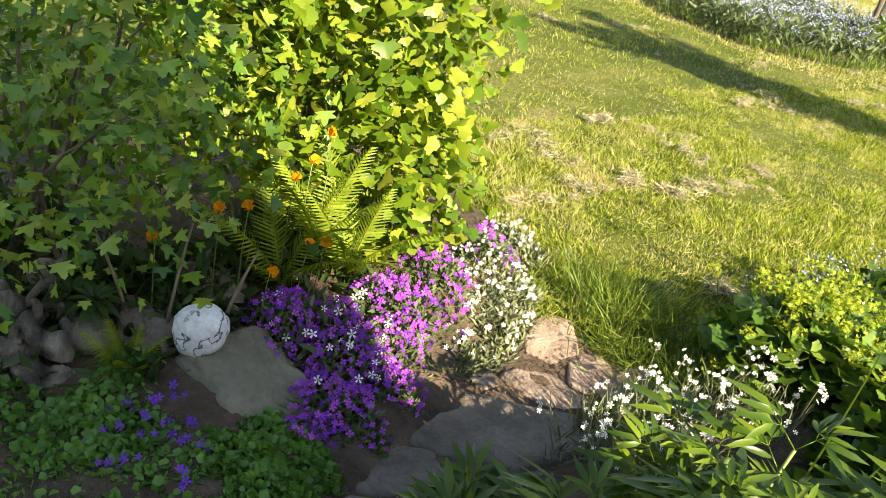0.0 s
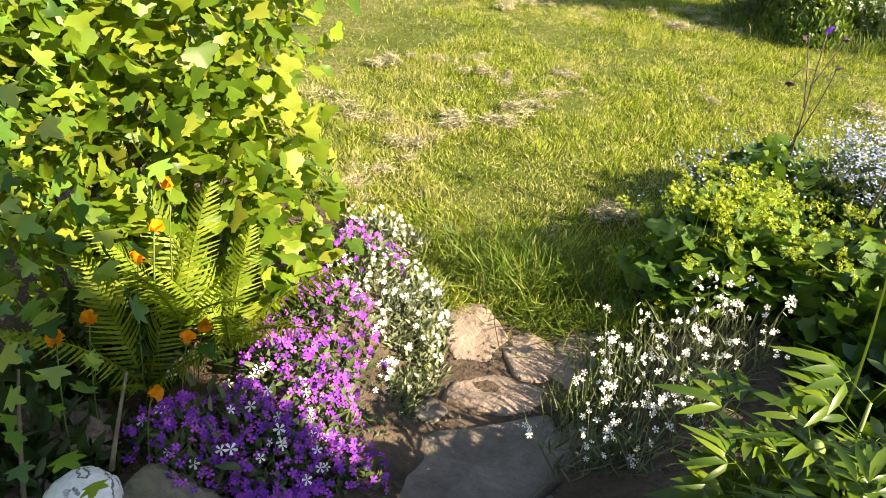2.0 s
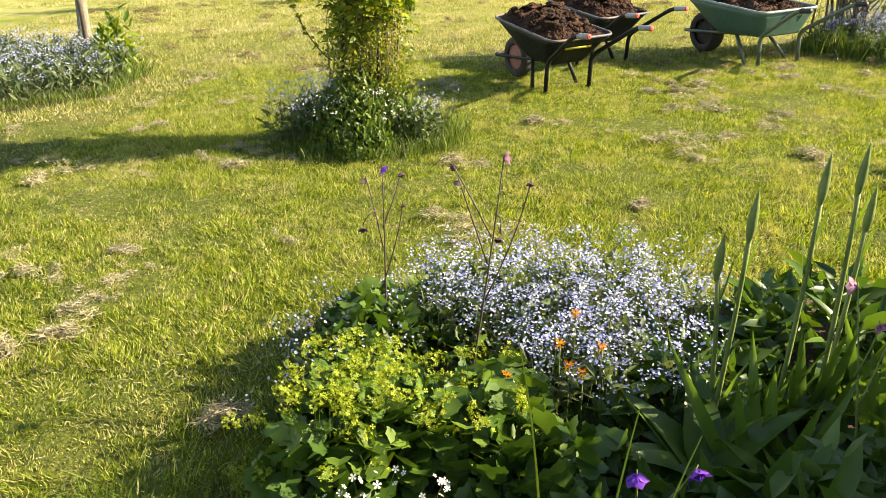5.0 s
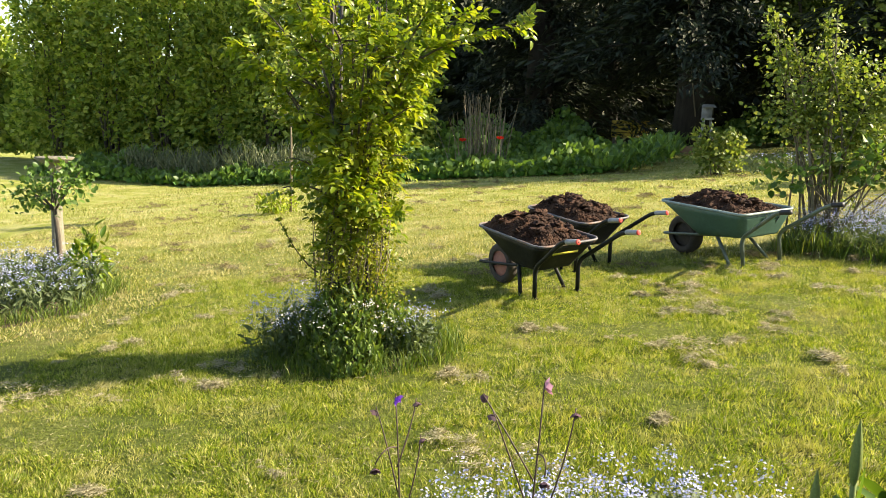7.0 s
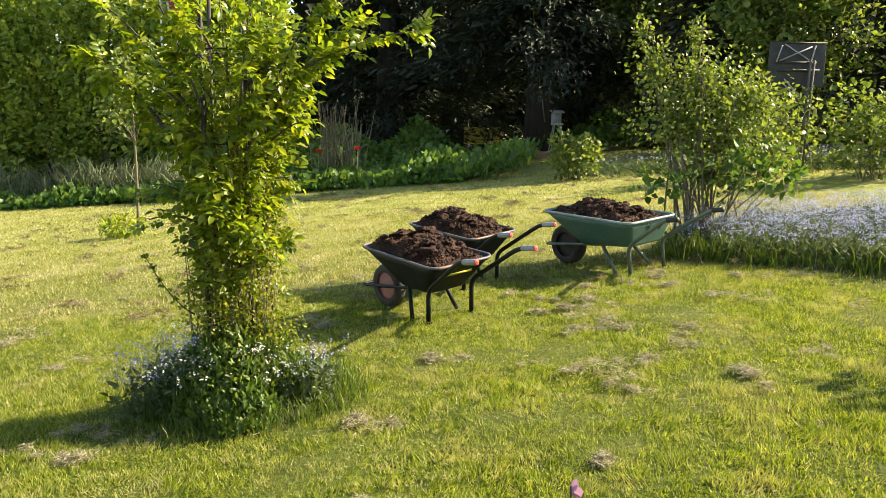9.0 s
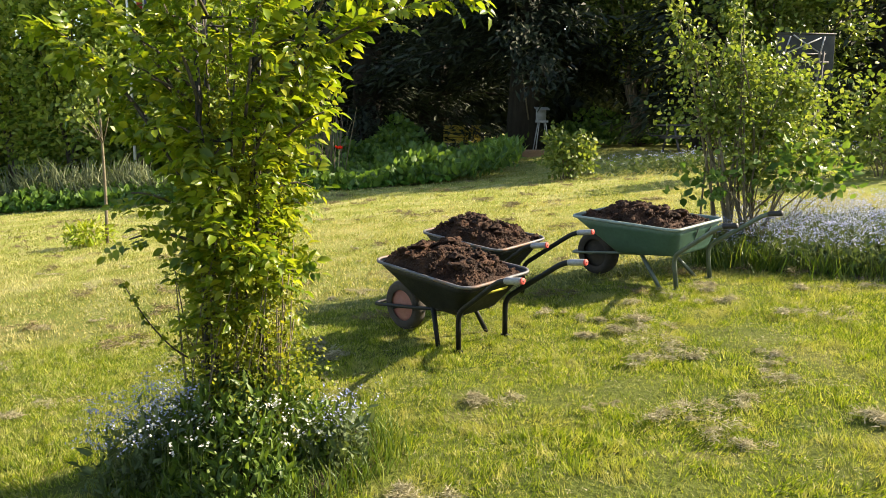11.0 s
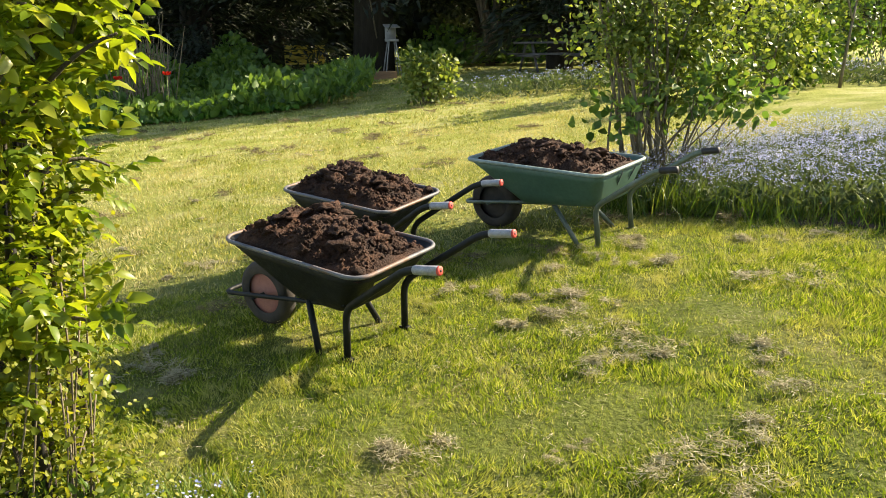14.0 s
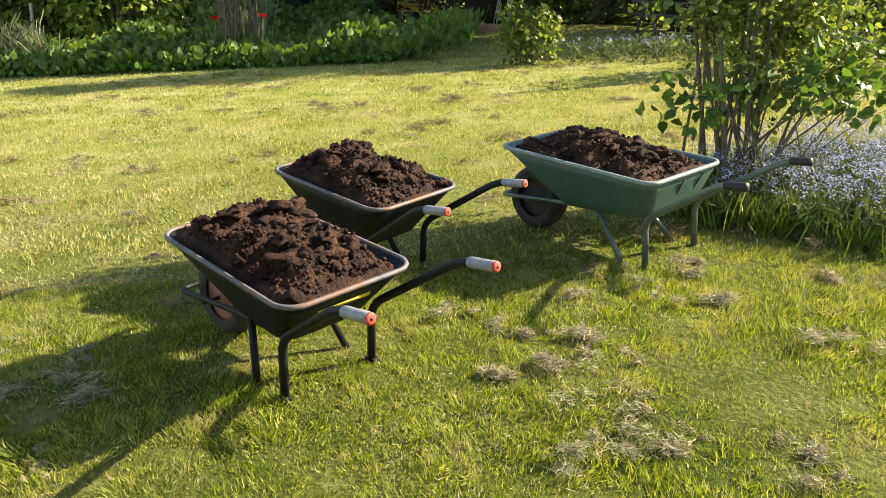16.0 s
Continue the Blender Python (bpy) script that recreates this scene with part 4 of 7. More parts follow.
def forget_me_nots(name, pts, h, n_leaf, flowers, size, r, label, group="", leaf=None, leaf_size=0.06, leaf_top=0.8):
    """A drift of stalks, each with a loose head of tiny flowers."""
    x, y = pts
    root = thing(name, gp(float(x.mean()), float(y.mean())), label, "flowers", group)
    hh = h * r.uniform(0.55, 1.1, len(x))
    st, tip = stalks(x, y, 0.0, hh, 0.0013, r, 0.05)
    part("stemwork", st, M_greyleaf, root, kind="stuff")
    k = r.integers(0, len(x), n_leaf)
    part("leaves", upright_leaves(leaf or LANCE, x[k] + r.normal(0, 0.03, n_leaf), y[k] + r.normal(0, 0.03, n_leaf), hh[k] * r.uniform(0.0, leaf_top, n_leaf), leaf_size, r, 0.9, 0.7), M_greyleaf, root, kind="stuff")
    k = np.repeat(np.arange(len(x)), flowers)
    p = tip[k] + r.normal(0, 1, (len(k), 3)) * np.array([0.02, 0.02, 0.010])
    part("blossoms", open_flowers(disk(5), p, size, r, (0, 0, 1.0), 0.5), M_blue, root, "pale blue five-petalled blossoms", kind="stuff")
    return root


def in_poly_points(poly, n, r):
    xs, ys = [p[0] for p in poly], [p[1] for p in poly]
    x, y = r.uniform(min(xs), max(xs), n), r.uniform(min(ys), max(ys), n)
    k = in_poly(x, y, poly)
    return x[k], y[k]


# stones ------------------------------------------------------------------------------------
M_stone = surf_mat("grey_brown_stone", [(0.3, (0.08, 0.067, 0.055)), (0.5, (0.15, 0.125, 0.103)), (0.75, (0.24, 0.2, 0.168))], 7, (0.75, 0.95), 1.0, 0.012, fine=50, island=0.2)
M_pinkstone = surf_mat("sandy_pink_stone", [(0.3, (0.13, 0.095, 0.073)), (0.55, (0.22, 0.168, 0.133)), (0.8, (0.31, 0.245, 0.2))], 8, (0.75, 0.95), 1.0, 0.01, fine=55, island=0.15)
M_greyrock = surf_mat("grey_green_rock", [(0.3, (0.125, 0.118, 0.082)), (0.6, (0.195, 0.182, 0.13)), (0.8, (0.27, 0.245, 0.18))], 6, (0.7, 0.95), 1.0, 0.012, fine=45)
M_drift = surf_mat("weathered_driftwood", [(0.38, (0.03, 0.025, 0.02)), (0.52, (0.11, 0.095, 0.075)), (0.7, (0.25, 0.22, 0.18))], 14, (0.8, 0.95), 1.0, 0.02, fine=30, stretch=(0.35, 1, 1))


def pebble_mat():
    m, t = mat("white_pebble")
    c = t.nodes.new("ShaderNodeTexCoord")
    warp = node(t, "TexNoise", Scale=14.0, Detail=4.0)
    t.links.new(c.outputs["Object"], warp.inputs["Vector"])
    veins = ramp(t, warp.outputs["Fac"], [(0.475, (0, 0, 0)), (0.492, (1, 1, 1)), (0.508, (1, 1, 1)), (0.525, (0, 0, 0))])
    where = ramp(t, noise_at(t, 7.0, 2.0), [(0.36, (0, 0, 0)), (0.5, (1, 1, 1))])
    f = blend(t, 1.0, veins, where, "MULTIPLY")
    base = ramp(t, noise_at(t, 60.0, 4.0), [(0.3, (0.5, 0.51, 0.52)), (0.7, (0.74, 0.75, 0.76))])
    col = blend(t, f, base, (0.10, 0.10, 0.11))
    p = node(t, "BsdfPrincipled", Roughness=0.7)
    t.links.new(col, p.inputs["Base Color"])
    t.links.new(bumped(t, noise_at(t, 90.0, 4.0), 0.35, 0.003), p.inputs["Normal"])
    o = t.nodes.new("ShaderNodeOutputMaterial")
    t.links.new(p.outputs[0], o.inputs[0])
    return m


def boulder(seed, rough=0.25, sub=4, square=0.0):
    bm = bmesh.new()
    bmesh.ops.create_icosphere(bm, subdivisions=sub, radius=1)
    for q in bm.verts:
        c = q.co.copy()
        if square:
            mx = max(abs(c.x), abs(c.y), abs(c.z))
            c = c.lerp(c / mx, square)
        k = 1 + rough * noise.noise(c * 1.1 + Vector((seed, 0, seed))) + rough * 0.35 * noise.noise(c * 3.2 + Vector((0, seed, 0))) + rough * 0.12 * noise.noise(c * 9)
        w = c + Vector((seed, seed * 0.7, 0))
        k -= rough * 0.3 * max(0.0, 0.16 - abs(noise.noise(w * 2.1))) / 0.16 - rough * 0.1 * noise.noise(w * 18)
        q.co = c * k
    return from_bm(bm)


def rock(name, x, y, dz, sx, sy, sz, turn, material, label, seed, rough=0.25, tilt=(0, 0), square=0.0, category="stone", sub=5):
    v, f = boulder(seed, rough, sub, square)
    ob = new(name, build(name, (v * np.array((sx, sy, sz)), f), material))
    ob.matrix_basis = Matrix.Translation(gp(x, y, dz)) @ pose(0, 0, 0, tilt[0], tilt[1], turn)
    return tagged(ob, label, category)


# stones of the path, sunk in the soil
def slab_mesh(a, b, seed, thick=0.07):
    """A flat paving stone with an angular outline, a chipped edge and a slightly uneven top."""
    q = np.random.default_rng(seed)
    n, corners = 44, int(q.integers(5, 7))
    face_at = np.sort((np.arange(corners) + q.uniform(-0.22, 0.22, corners)) / corners * 2 * np.pi)
    ang = np.arange(n) / n * 2 * np.pi
    rim = np.min([q.uniform(0.86, 1.05) / np.maximum(np.cos((ang - f + np.pi) % (2 * np.pi) - np.pi), 0.2) for f in face_at], 0)
    rim = np.minimum(rim, 1.22) * (1 + 0.02 * q.normal(size=n))
    rings = []
    for rad, z in ((0.0005, 0.0), (0.2, 0.0), (0.4, 0.0), (0.58, 0.0), (0.74, 0.0), (0.87, -0.001), (0.95, -0.004), (0.99, -0.011), (1.01, -0.024), (1.0, -thick)):
        x, y = rad * rim * np.cos(ang) * a, rad * rim * np.sin(ang) * b
        wob = np.array([noise.noise(Vector((p * 11 + seed, w * 11, seed))) * 0.010 + noise.noise(Vector((p * 38, w * 38 + seed, 0))) * 0.0035 for p, w in zip(x, y)])
        rings.append(np.stack([x, y, z + wob * (z > -0.05)], 1))
    return loft(rings[::-1], True, False)


slabs = ((-0.97, -0.25, 0.105, 0.078, -49, 0.014, M_pinkstone, 1), (-0.81, -0.185, 0.095, 0.062, -58, 0.012, M_pinkstone, 2), (-0.635, -0.15, 0.17, 0.10, -58, 0.012, M_pinkstone, 3),
         (-0.765, -0.385, 0.12, 0.066, 34, 0.012, M_pinkstone, 4), (-0.64, -0.66, 0.225, 0.125, 64, 0.03, M_stone, 5), (-0.905, -0.575, 0.066, 0.05, 20, 0.015, M_stone, 6), (-0.585, -1.04, 0.155, 0.085, 70, 0.02, M_stone, 7),
         (-0.77, -0.93, 0.095, 0.08, 40, 0.015, M_stone, 8), (-0.40, -0.74, 0.11, 0.13, 40, 0.015, M_stone, 9), (-0.37, -1.15, 0.12, 0.14, 20, 0.015, M_stone, 10), (-0.62, -1.32, 0.11, 0.09, 0, 0.015, M_stone, 11), (-0.47, -0.42, 0.07, 0.10, 10, 0.012, M_stone, 12))
for x, y, a, b, turn_, dz, m_, s_ in slabs:
    ob = new("stepping_stone", build("stepping_stone", slab_mesh(a * 1.2, b * 1.2, s_ + 40), m_))
    lie = Vector((gp(x - 0.06, y).z - gp(x + 0.06, y).z, gp(x, y - 0.06).z - gp(x, y + 0.06).z, 0.12)) + Vector((0.004 * math.sin(s_ * 2.1), 0.004 * math.cos(s_ * 3.3), 0))
    ob.matrix_basis = Matrix.Translation(gp(x, y, dz + 0.006)) @ Vector((0, 0, 1)).rotation_difference(lie).to_matrix().to_4x4() @ pose(0, 0, 0, 0, 0, turn_)
    tagged(ob, "flat weathered stone set in the garden path", "stone", "stones of the path")
bed_sheet("path_soil", PATH_POLY, 0.006, "gritty brown soil between the path stones", 0.04)
gq = np.random.default_rng(61)
gx2, gy2 = in_poly_points(PATH_POLY, 1500, gq)
grit = scatter(CLODS_S[0], np.stack([gx2, gy2, ground_z(gx2, gy2) + 0.014], 1), frames(rand_dirs(len(gx2), 0, gq), rand_dirs(len(gx2), 0, gq)), gq.uniform(0.002, 0.009, len(gx2)))
tagged(new("path_grit", build("path_grit", grit, M_stone)), "small grit and crumbs between path stones", "grit", kind="stuff")

rock("rock", -0.91, -1.32, 0.025, 0.19, 0.15, 0.085, 20, M_greyrock, "flat-topped grey-green rockery boulder", 21.0, 0.22, (-8, 18), 0.5)
rock("white_stone", -1.02, -1.43, 0.16, 0.074, 0.069, 0.097, 75, pebble_mat(), "smooth round white beach stone with dark veins on a rock", 4.2, 0.1, (24, 22))
rock("round_stone", -1.14, -1.70, 0.10, 0.07, 0.06, 0.055, 30, M_greyrock, "dark round stone among low plants", 8.0, 0.1)
rock("rock", -1.18, -1.53, 0.06, 0.12, 0.1, 0.09, 10, M_stone, "brown rough rockery stone in the shade", 31.0, 0.3, (0, 10), 0.4)
rock("rock", -1.3, -1.33, 0.06, 0.12, 0.09, 0.09, 60, M_stone, "brown rough rockery stone under the shrub", 33.0, 0.3, (0, 10), 0.4)


def driftwood():
    root = thing("driftwood", gp(-1.2, -1.87, 0.06), "gnarled grey piece of weathered driftwood", "driftwood")
    q = np.random.default_rng(4)
    for k, (a, b, c, rad) in enumerate((((-1.05, -1.78, 0.10), (-1.2, -1.86, 0.22), (-1.42, -1.98, 0.16), 0.04), ((-0.98, -1.80, 0.06), (-1.12, -1.9, 0.12), (-1.3, -2.02, 0.08), 0.05),
                                        ((-1.12, -1.72, 0.12), (-1.22, -1.78, 0.17), (-1.4, -1.82, 0.2), 0.022), ((-1.1, -1.87, 0.13), (-1.2, -1.8, 0.26), (-1.3, -1.75, 0.3), 0.016))):
        p = bezier(a, b, c, 22)
        p = p + np.array([[0, 0.02 * math.sin(i * 0.9 + k), 0.015 * math.sin(i * 1.3 + 2 * k)] for i in range(22)])
        p[:, 2] += SLOPE * p[:, 0]
        v, f = tube(p, rad * 0.75 * (1 + 0.14 * np.sin(np.arange(22) * 0.8 + k)) * np.linspace(1.15, 0.6, 22), 14)
        v = v + np.array([np.array(noise.noise_vector(Vector((w[0] * 12, w[1] * 45, w[2] * 45)))) * 0.006 for w in v])
        part("limb", (v, f), M_drift, root)


driftwood()

# creeping green cover and its violet bells
r5 = np.random.default_rng(21)
BUTTON = (np.array([(0, 0, 0), (-0.42, 0.22, 0.1), (-0.5, 0.62, 0.12), (0, 1.0, -0.05), (0.5, 0.62, 0.12), (0.42, 0.22, 0.1)], float), [(0, 3, 2, 1), (0, 5, 4, 3)])
root = thing("creeping_plant", gp(-0.75, -1.6), "dense mat of small round bright green leaves", "ground cover")
cov = []
for cx, cy, rx, ry, h, n in ((-0.78, -1.72, 0.3, 0.28, 0.06, 4200), (-0.6, -1.42, 0.2, 0.2, 0.06, 2400), (-0.95, -1.98, 0.3, 0.25, 0.06, 2400), (-0.5, -1.75, 0.2, 0.3, 0.05, 1500), (-0.68, -1.25, 0.09, 0.1, 0.06, 500), (-0.36, -1.55, 0.22, 0.26, 0.05, 2000), (-0.55, -2.0, 0.3, 0.2, 0.05, 2000),
                              (-0.73, -1.3, 0.13, 0.11, 0.06, 1100), (-1.04, -1.62, 0.14, 0.13, 0.06, 1200), (-0.62, -1.24, 0.1, 0.09, 0.05, 700), (-1.2, -1.72, 0.14, 0.1, 0.05, 700)):
    x, y, z = mat_points(cx, cy, rx, ry, h, n, r5)
    cov.append(upright_leaves(BUTTON, x, y, z + 0.02 + r5.uniform(-0.012, 0.012, n), 0.021, r5, 1.3, 0.5))
part("leaves", merge(*cov), M_cover, root, kind="stuff")
x, y, z = mat_points(-0.72, -1.6, 0.2, 0.17, 0.05, 46, r5)
part("bell_blossom", open_flowers(petals(5, cup=0.25), np.stack([x, y, ground_z(x, y) + z + 0.06], 1), 0.013, r5, (0.6, -0.2, 0.9), 0.5), M_deepviolet, root, "violet bell flowers", kind="stuff")


def cushion(name, spots, label, leaf, leaf_n, leaf_size, flower, fl_n, fl_size, fl_mat, r, lift=0.03, rows=None, wild=0.5):
    cx = float(np.mean([s[0] for s in spots]))
    cy = float(np.mean([s[1] for s in spots]))
    root = thing(name, gp(cx, cy), label, "flowers")
    lv, fl = [], []
    for x0, y0, rx, ry, h, w in spots:
        n = int(leaf_n * w)
        x, y, z = mat_points(x0, y0, rx, ry, h, n, r)
        lv.append(upright_leaves(leaf, x, y, z * r.uniform(0.4, 1, n), leaf_size, r, 0.8, 0.9))
        n = int(fl_n * w)
        x, y, z = mat_points(x0, y0, rx * 0.98, ry * 0.98, h, n, r)
        fl.append(open_flowers(flower, np.stack([x, y, ground_z(x, y) + z + lift + r.uniform(-0.02, 0.02, n)], 1), fl_size, r, (0.5, -0.3, 0.9), wild))
    part("leaves", merge(*lv), leaf_mat_of[name], root, kind="stuff")
    part("blossoms", merge(*fl), fl_mat, root, kind="stuff")
    return root


leaf_mat_of = {"aubrieta": M_greyleaf, "snow_in_summer": M_silver, "stitchwort": M_greyleaf}
cushion("aubrieta", [(-1.1, -1.16, 0.17, 0.14, 0.15, 0.55), (-0.98, -1.0, 0.2, 0.2, 0.17, 1.0), (-0.80, -1.12, 0.18, 0.16, 0.12, 0.85), (-1.08, -0.8, 0.18, 0.18, 0.18, 0.8), (-1.25, -0.6, 0.2, 0.18, 0.15, 0.5), (-1.4, -0.32, 0.16, 0.16, 0.16, 0.25), (-0.72, -1.18, 0.1, 0.12, 0.08, 0.3), (-0.86, -0.92, 0.14, 0.12, 0.1, 0.5)],
        "spreading cushion of violet aubrieta flowers over the stones", LANCE, 2000, 0.034, petals(4, cup=0.15, wide=0.9), 360, 0.0102, M_violet, r5)
cushion("snow_in_summer", [(-1.32, -0.35, 0.2, 0.2, 0.10, 0.9), (-1.12, -0.42, 0.17, 0.17, 0.07, 0.8), (-1.5, -0.15, 0.16, 0.16, 0.11, 0.6), (-0.98, -0.6, 0.11, 0.11, 0.06, 0.3)],
        "silvery mat of small white flowers beside the lawn", NEEDLE, 2300, 0.036, petals(5, cup=0.15), 120, 0.0085, M_white, r5, 0.035)
cushion("stitchwort", [(-1.02, -1.05, 0.3, 0.22, 0.2, 1.0)], "scattered starry white flowers among the violet cushion", LANCE, 120, 0.05, petals(5, cup=0.05, wide=0.7), 42, 0.014, M_white, r5, 0.045)


# ferns
def frond_mesh(n=19, bend=0.5, seed=0):
    """A rachis with tapered, toothed pinnae that sweep towards the tip."""
    q = np.random.default_rng(seed)
    bits = []
    for i in range(n):
        s = 0.1 + 0.9 * i / n
        L = 0.2 * math.sin(math.pi * (0.16 + 0.82 * s)) ** 0.8 + 0.015
        for sd in (1, -1):
            base = np.array((0.0, s + 0.01 * sd, -bend * s * s * 0.5))
            d = np.array((sd * 1.0, 0.32 + 0.4 * s + q.normal(0, 0.05), -0.18 + q.normal(0, 0.1)))
            d /= np.linalg.norm(d)
            side = np.array((-d[1] * sd, abs(d[0]), 0.05))
            m = 4
            v, f = [], []
            for k in range(2 * m + 1):
                a = k / (2 * m)
                w = 0.0155 * (1 - a) ** 0.7 * (1.0 if k % 2 else 0.62) + 0.0008
                p = base + d * L * a + np.array((0, 0, -0.05 * a * a))
                v += [p - side * w, p + side * w]
                if k:
                    f.append((2 * k - 2, 2 * k - 1, 2 * k + 1, 2 * k))
            bits.append((np.array(v), [np.array(f)]))
    bits.append(tube(np.array([(0, s, -bend * s * s * 0.5 - 0.004) for s in np.linspace(0, 1, 8)]), np.linspace(0.012, 0.003, 8), 5))
    return merge(*bits)


FROND = [build("frond", frond_mesh(25, b, k), M_fern) for k, b in enumerate((0.35, 0.6, 0.9))]


def rooted(name, at, label, category, group=""):
    return thing(name, at, label, category, group)


def leaf_object(name, mesh, parent, m):
    ob = new(name, mesh)
    ob.parent = parent
    ob.matrix_basis = m
    return ob


def grow(pos, d, n, size):
    """A pose at pos (local) whose y axis runs along d and z axis leans to n."""
    k = frames(np.array([d], float), np.array([n], float))[0]
    return Matrix.Translation(pos) @ Matrix([[*row] for row in k]).to_4x4() @ Matrix.Diagonal((size, size, size, 1))


def fern(x, y, z, n, size, seed, lean=(0, 0), label="lime green fern with arching feathery fronds"):
    q = np.random.default_rng(seed)
    root = rooted("fern", gp(x, y, z), label, "fern", "ferns")
    for k in range(n):
        a = 2 * math.pi * k / n + q.normal(0, 0.2)
        d = (math.cos(a) * 0.6 + lean[0], math.sin(a) * 0.6 + lean[1], q.uniform(0.9, 1.5))
        leaf_object("frond", FROND[int(q.integers(3))], root, grow((0, 0, 0), d, (-d[0], -d[1], 1.2), size * q.uniform(0.75, 1.15)))


fern(-1.3, -1.12, 0.1, 6, 0.36, 3, (0.18, -0.1))
fern(-1.24, -0.92, 0.16, 6, 0.38, 6, (0.15, 0.0))
fern(-1.28, -1.02, 0.26, 5, 0.36, 11, (0.2, 0.05))
fern(-1.02, -1.62, 0.03, 7, 0.17, 8, (0.1, 0), "small yellow-green fern between the stones")

# welsh poppies
POPPY = build("poppy_petals", scatter((leaf_simple(0.22, -0.5, 0.95)[0], leaf_simple()[1]), np.zeros((4, 3)), frames(np.array([(1, 0, 0.8), (0, 1, 0.4), (-1, 0, 0.7), (0, -1, 0.5)]), np.array([[0, 0, 1.0]] * 4)), np.full(4, 1.0)), M_orange)
pq = np.random.default_rng(17)
for x, y, z in ((-1.2, -1.27, 0.34), (-1.15, -1.36, 0.37), (-1.13, -1.53, 0.31), (-1.05, -1.24, 0.22), (-1.1, -1.12, 0.26), (-1.25, -1.08, 0.45), (-1.3, -1.0, 0.52), (-1.24, -1.13, 0.4), (-1.14, -1.05, 0.25)):
    root = rooted("poppy", gp(x - 0.06, y), "orange welsh poppy on a thin stem", "flower", "orange poppies")
    g_ = np.array(gp(x - 0.06, y))
    top = np.array((x, y, z))
    part("stem", tube(bezier(g_, (g_ + top) / 2 + np.array([-0.02, 0, 0.05]), top, 5), 0.0016, 5), M_stem, root)
    leaf_object("petals", POPPY, root, grow(top - g_, pq.normal(0, 1, 3), (0.6, -0.3, 0.8), 0.023))

# leafy undergrowth below the shrubs
root = rooted("undergrowth", gp(-1.35, -1.4), "dark leafy undergrowth below the hawthorn", "plants")
lv = []
for cx, cy, rx, ry, h, n in ((-1.22, -1.45, 0.16, 0.2, 0.16, 350), (-1.05, -1.55, 0.12, 0.12, 0.1, 150), (-1.1, -1.85, 0.2, 0.15, 0.12, 200), (-1.35, -1.5, 0.3, 0.35, 0.22, 700), (-1.5, -1.0, 0.3, 0.3, 0.3, 600), (-1.6, -1.9, 0.4, 0.4, 0.3, 500)):
    x, y, z = mat_points(cx, cy, rx, ry, h, n, r5)
    lv.append(upright_leaves(LANCE, x, y, z * r5.uniform(0.1, 1, n), 0.085, r5, 1.0, 0.6))
part("leaves", merge(*lv), M_darkleaf, root, kind="stuff")
# a spurge rosette and bare twigs
SPURGE = build("leaf", LANCE, M_darkleaf)
root = rooted("spurge", gp(-1.3, -1.75), "dark rosette of narrow spurge leaves", "plant")
for k in range(3):
    c = np.array(gp(-1.3 + 0.07 * k, -1.78 + 0.05 * k, 0.16 + 0.02 * k))
    for j in range(30):
        d = np.array((math.cos(j * 2.4), math.sin(j * 2.4), -0.3 + 1.5 * j / 30))
        leaf_object("leaf", SPURGE, root, grow(c - np.array(root.location) + d * 0.012, d, (0.01, 0.02, 1.0), 0.075 - 0.03 * j / 30))
for a, b, c in (((-1.12, -1.5, 0.02), (-1.16, -1.46, 0.2), (-1.2, -1.42, 0.3)), ((-1.18, -1.6, 0.05), (-1.2, -1.62, 0.15), (-1.3, -1.66, 0.24)), ((-1.02, -1.36, 0.12), (-1.04, -1.32, 0.22), (-1.1, -1.26, 0.26))):
    solid("twig", tube(bezier(a, b, c, 7), np.linspace(0.006, 0.003, 7), 6), M_twig, "bare pale dead twig among the stones", "twig", "dead twigs", at=a)

# low grey-green leaves that creep between rockery and path
root = rooted("rockery_mat", gp(-0.8, -1.0), "low grey-green leaves creeping between the rocks", "ground cover")
lv = []
for cx, cy, rx, ry, h, n in ((-0.78, -1.12, 0.16, 0.16, 0.06, 700), (-0.92, -0.78, 0.14, 0.14, 0.06, 550), (-1.0, -0.62, 0.12, 0.12, 0.05, 400), (-0.72, -1.28, 0.1, 0.1, 0.05, 300), (-0.86, -0.95, 0.12, 0.12, 0.06, 400), (-0.9, -0.68, 0.06, 0.05, 0.04, 160)):
    x, y, z = mat_points(cx, cy, rx, ry, h, n, r5)
    lv.append(upright_leaves(NEEDLE, x, y, z * r5.uniform(0.2, 1, n) + 0.01, 0.04, r5, 1.0, 0.8))
part("leaves", merge(*lv), M_greyleaf, root, kind="stuff")


# main flower bed ------------------------------------------------------------------------------
r6 = np.random.default_rng(77)


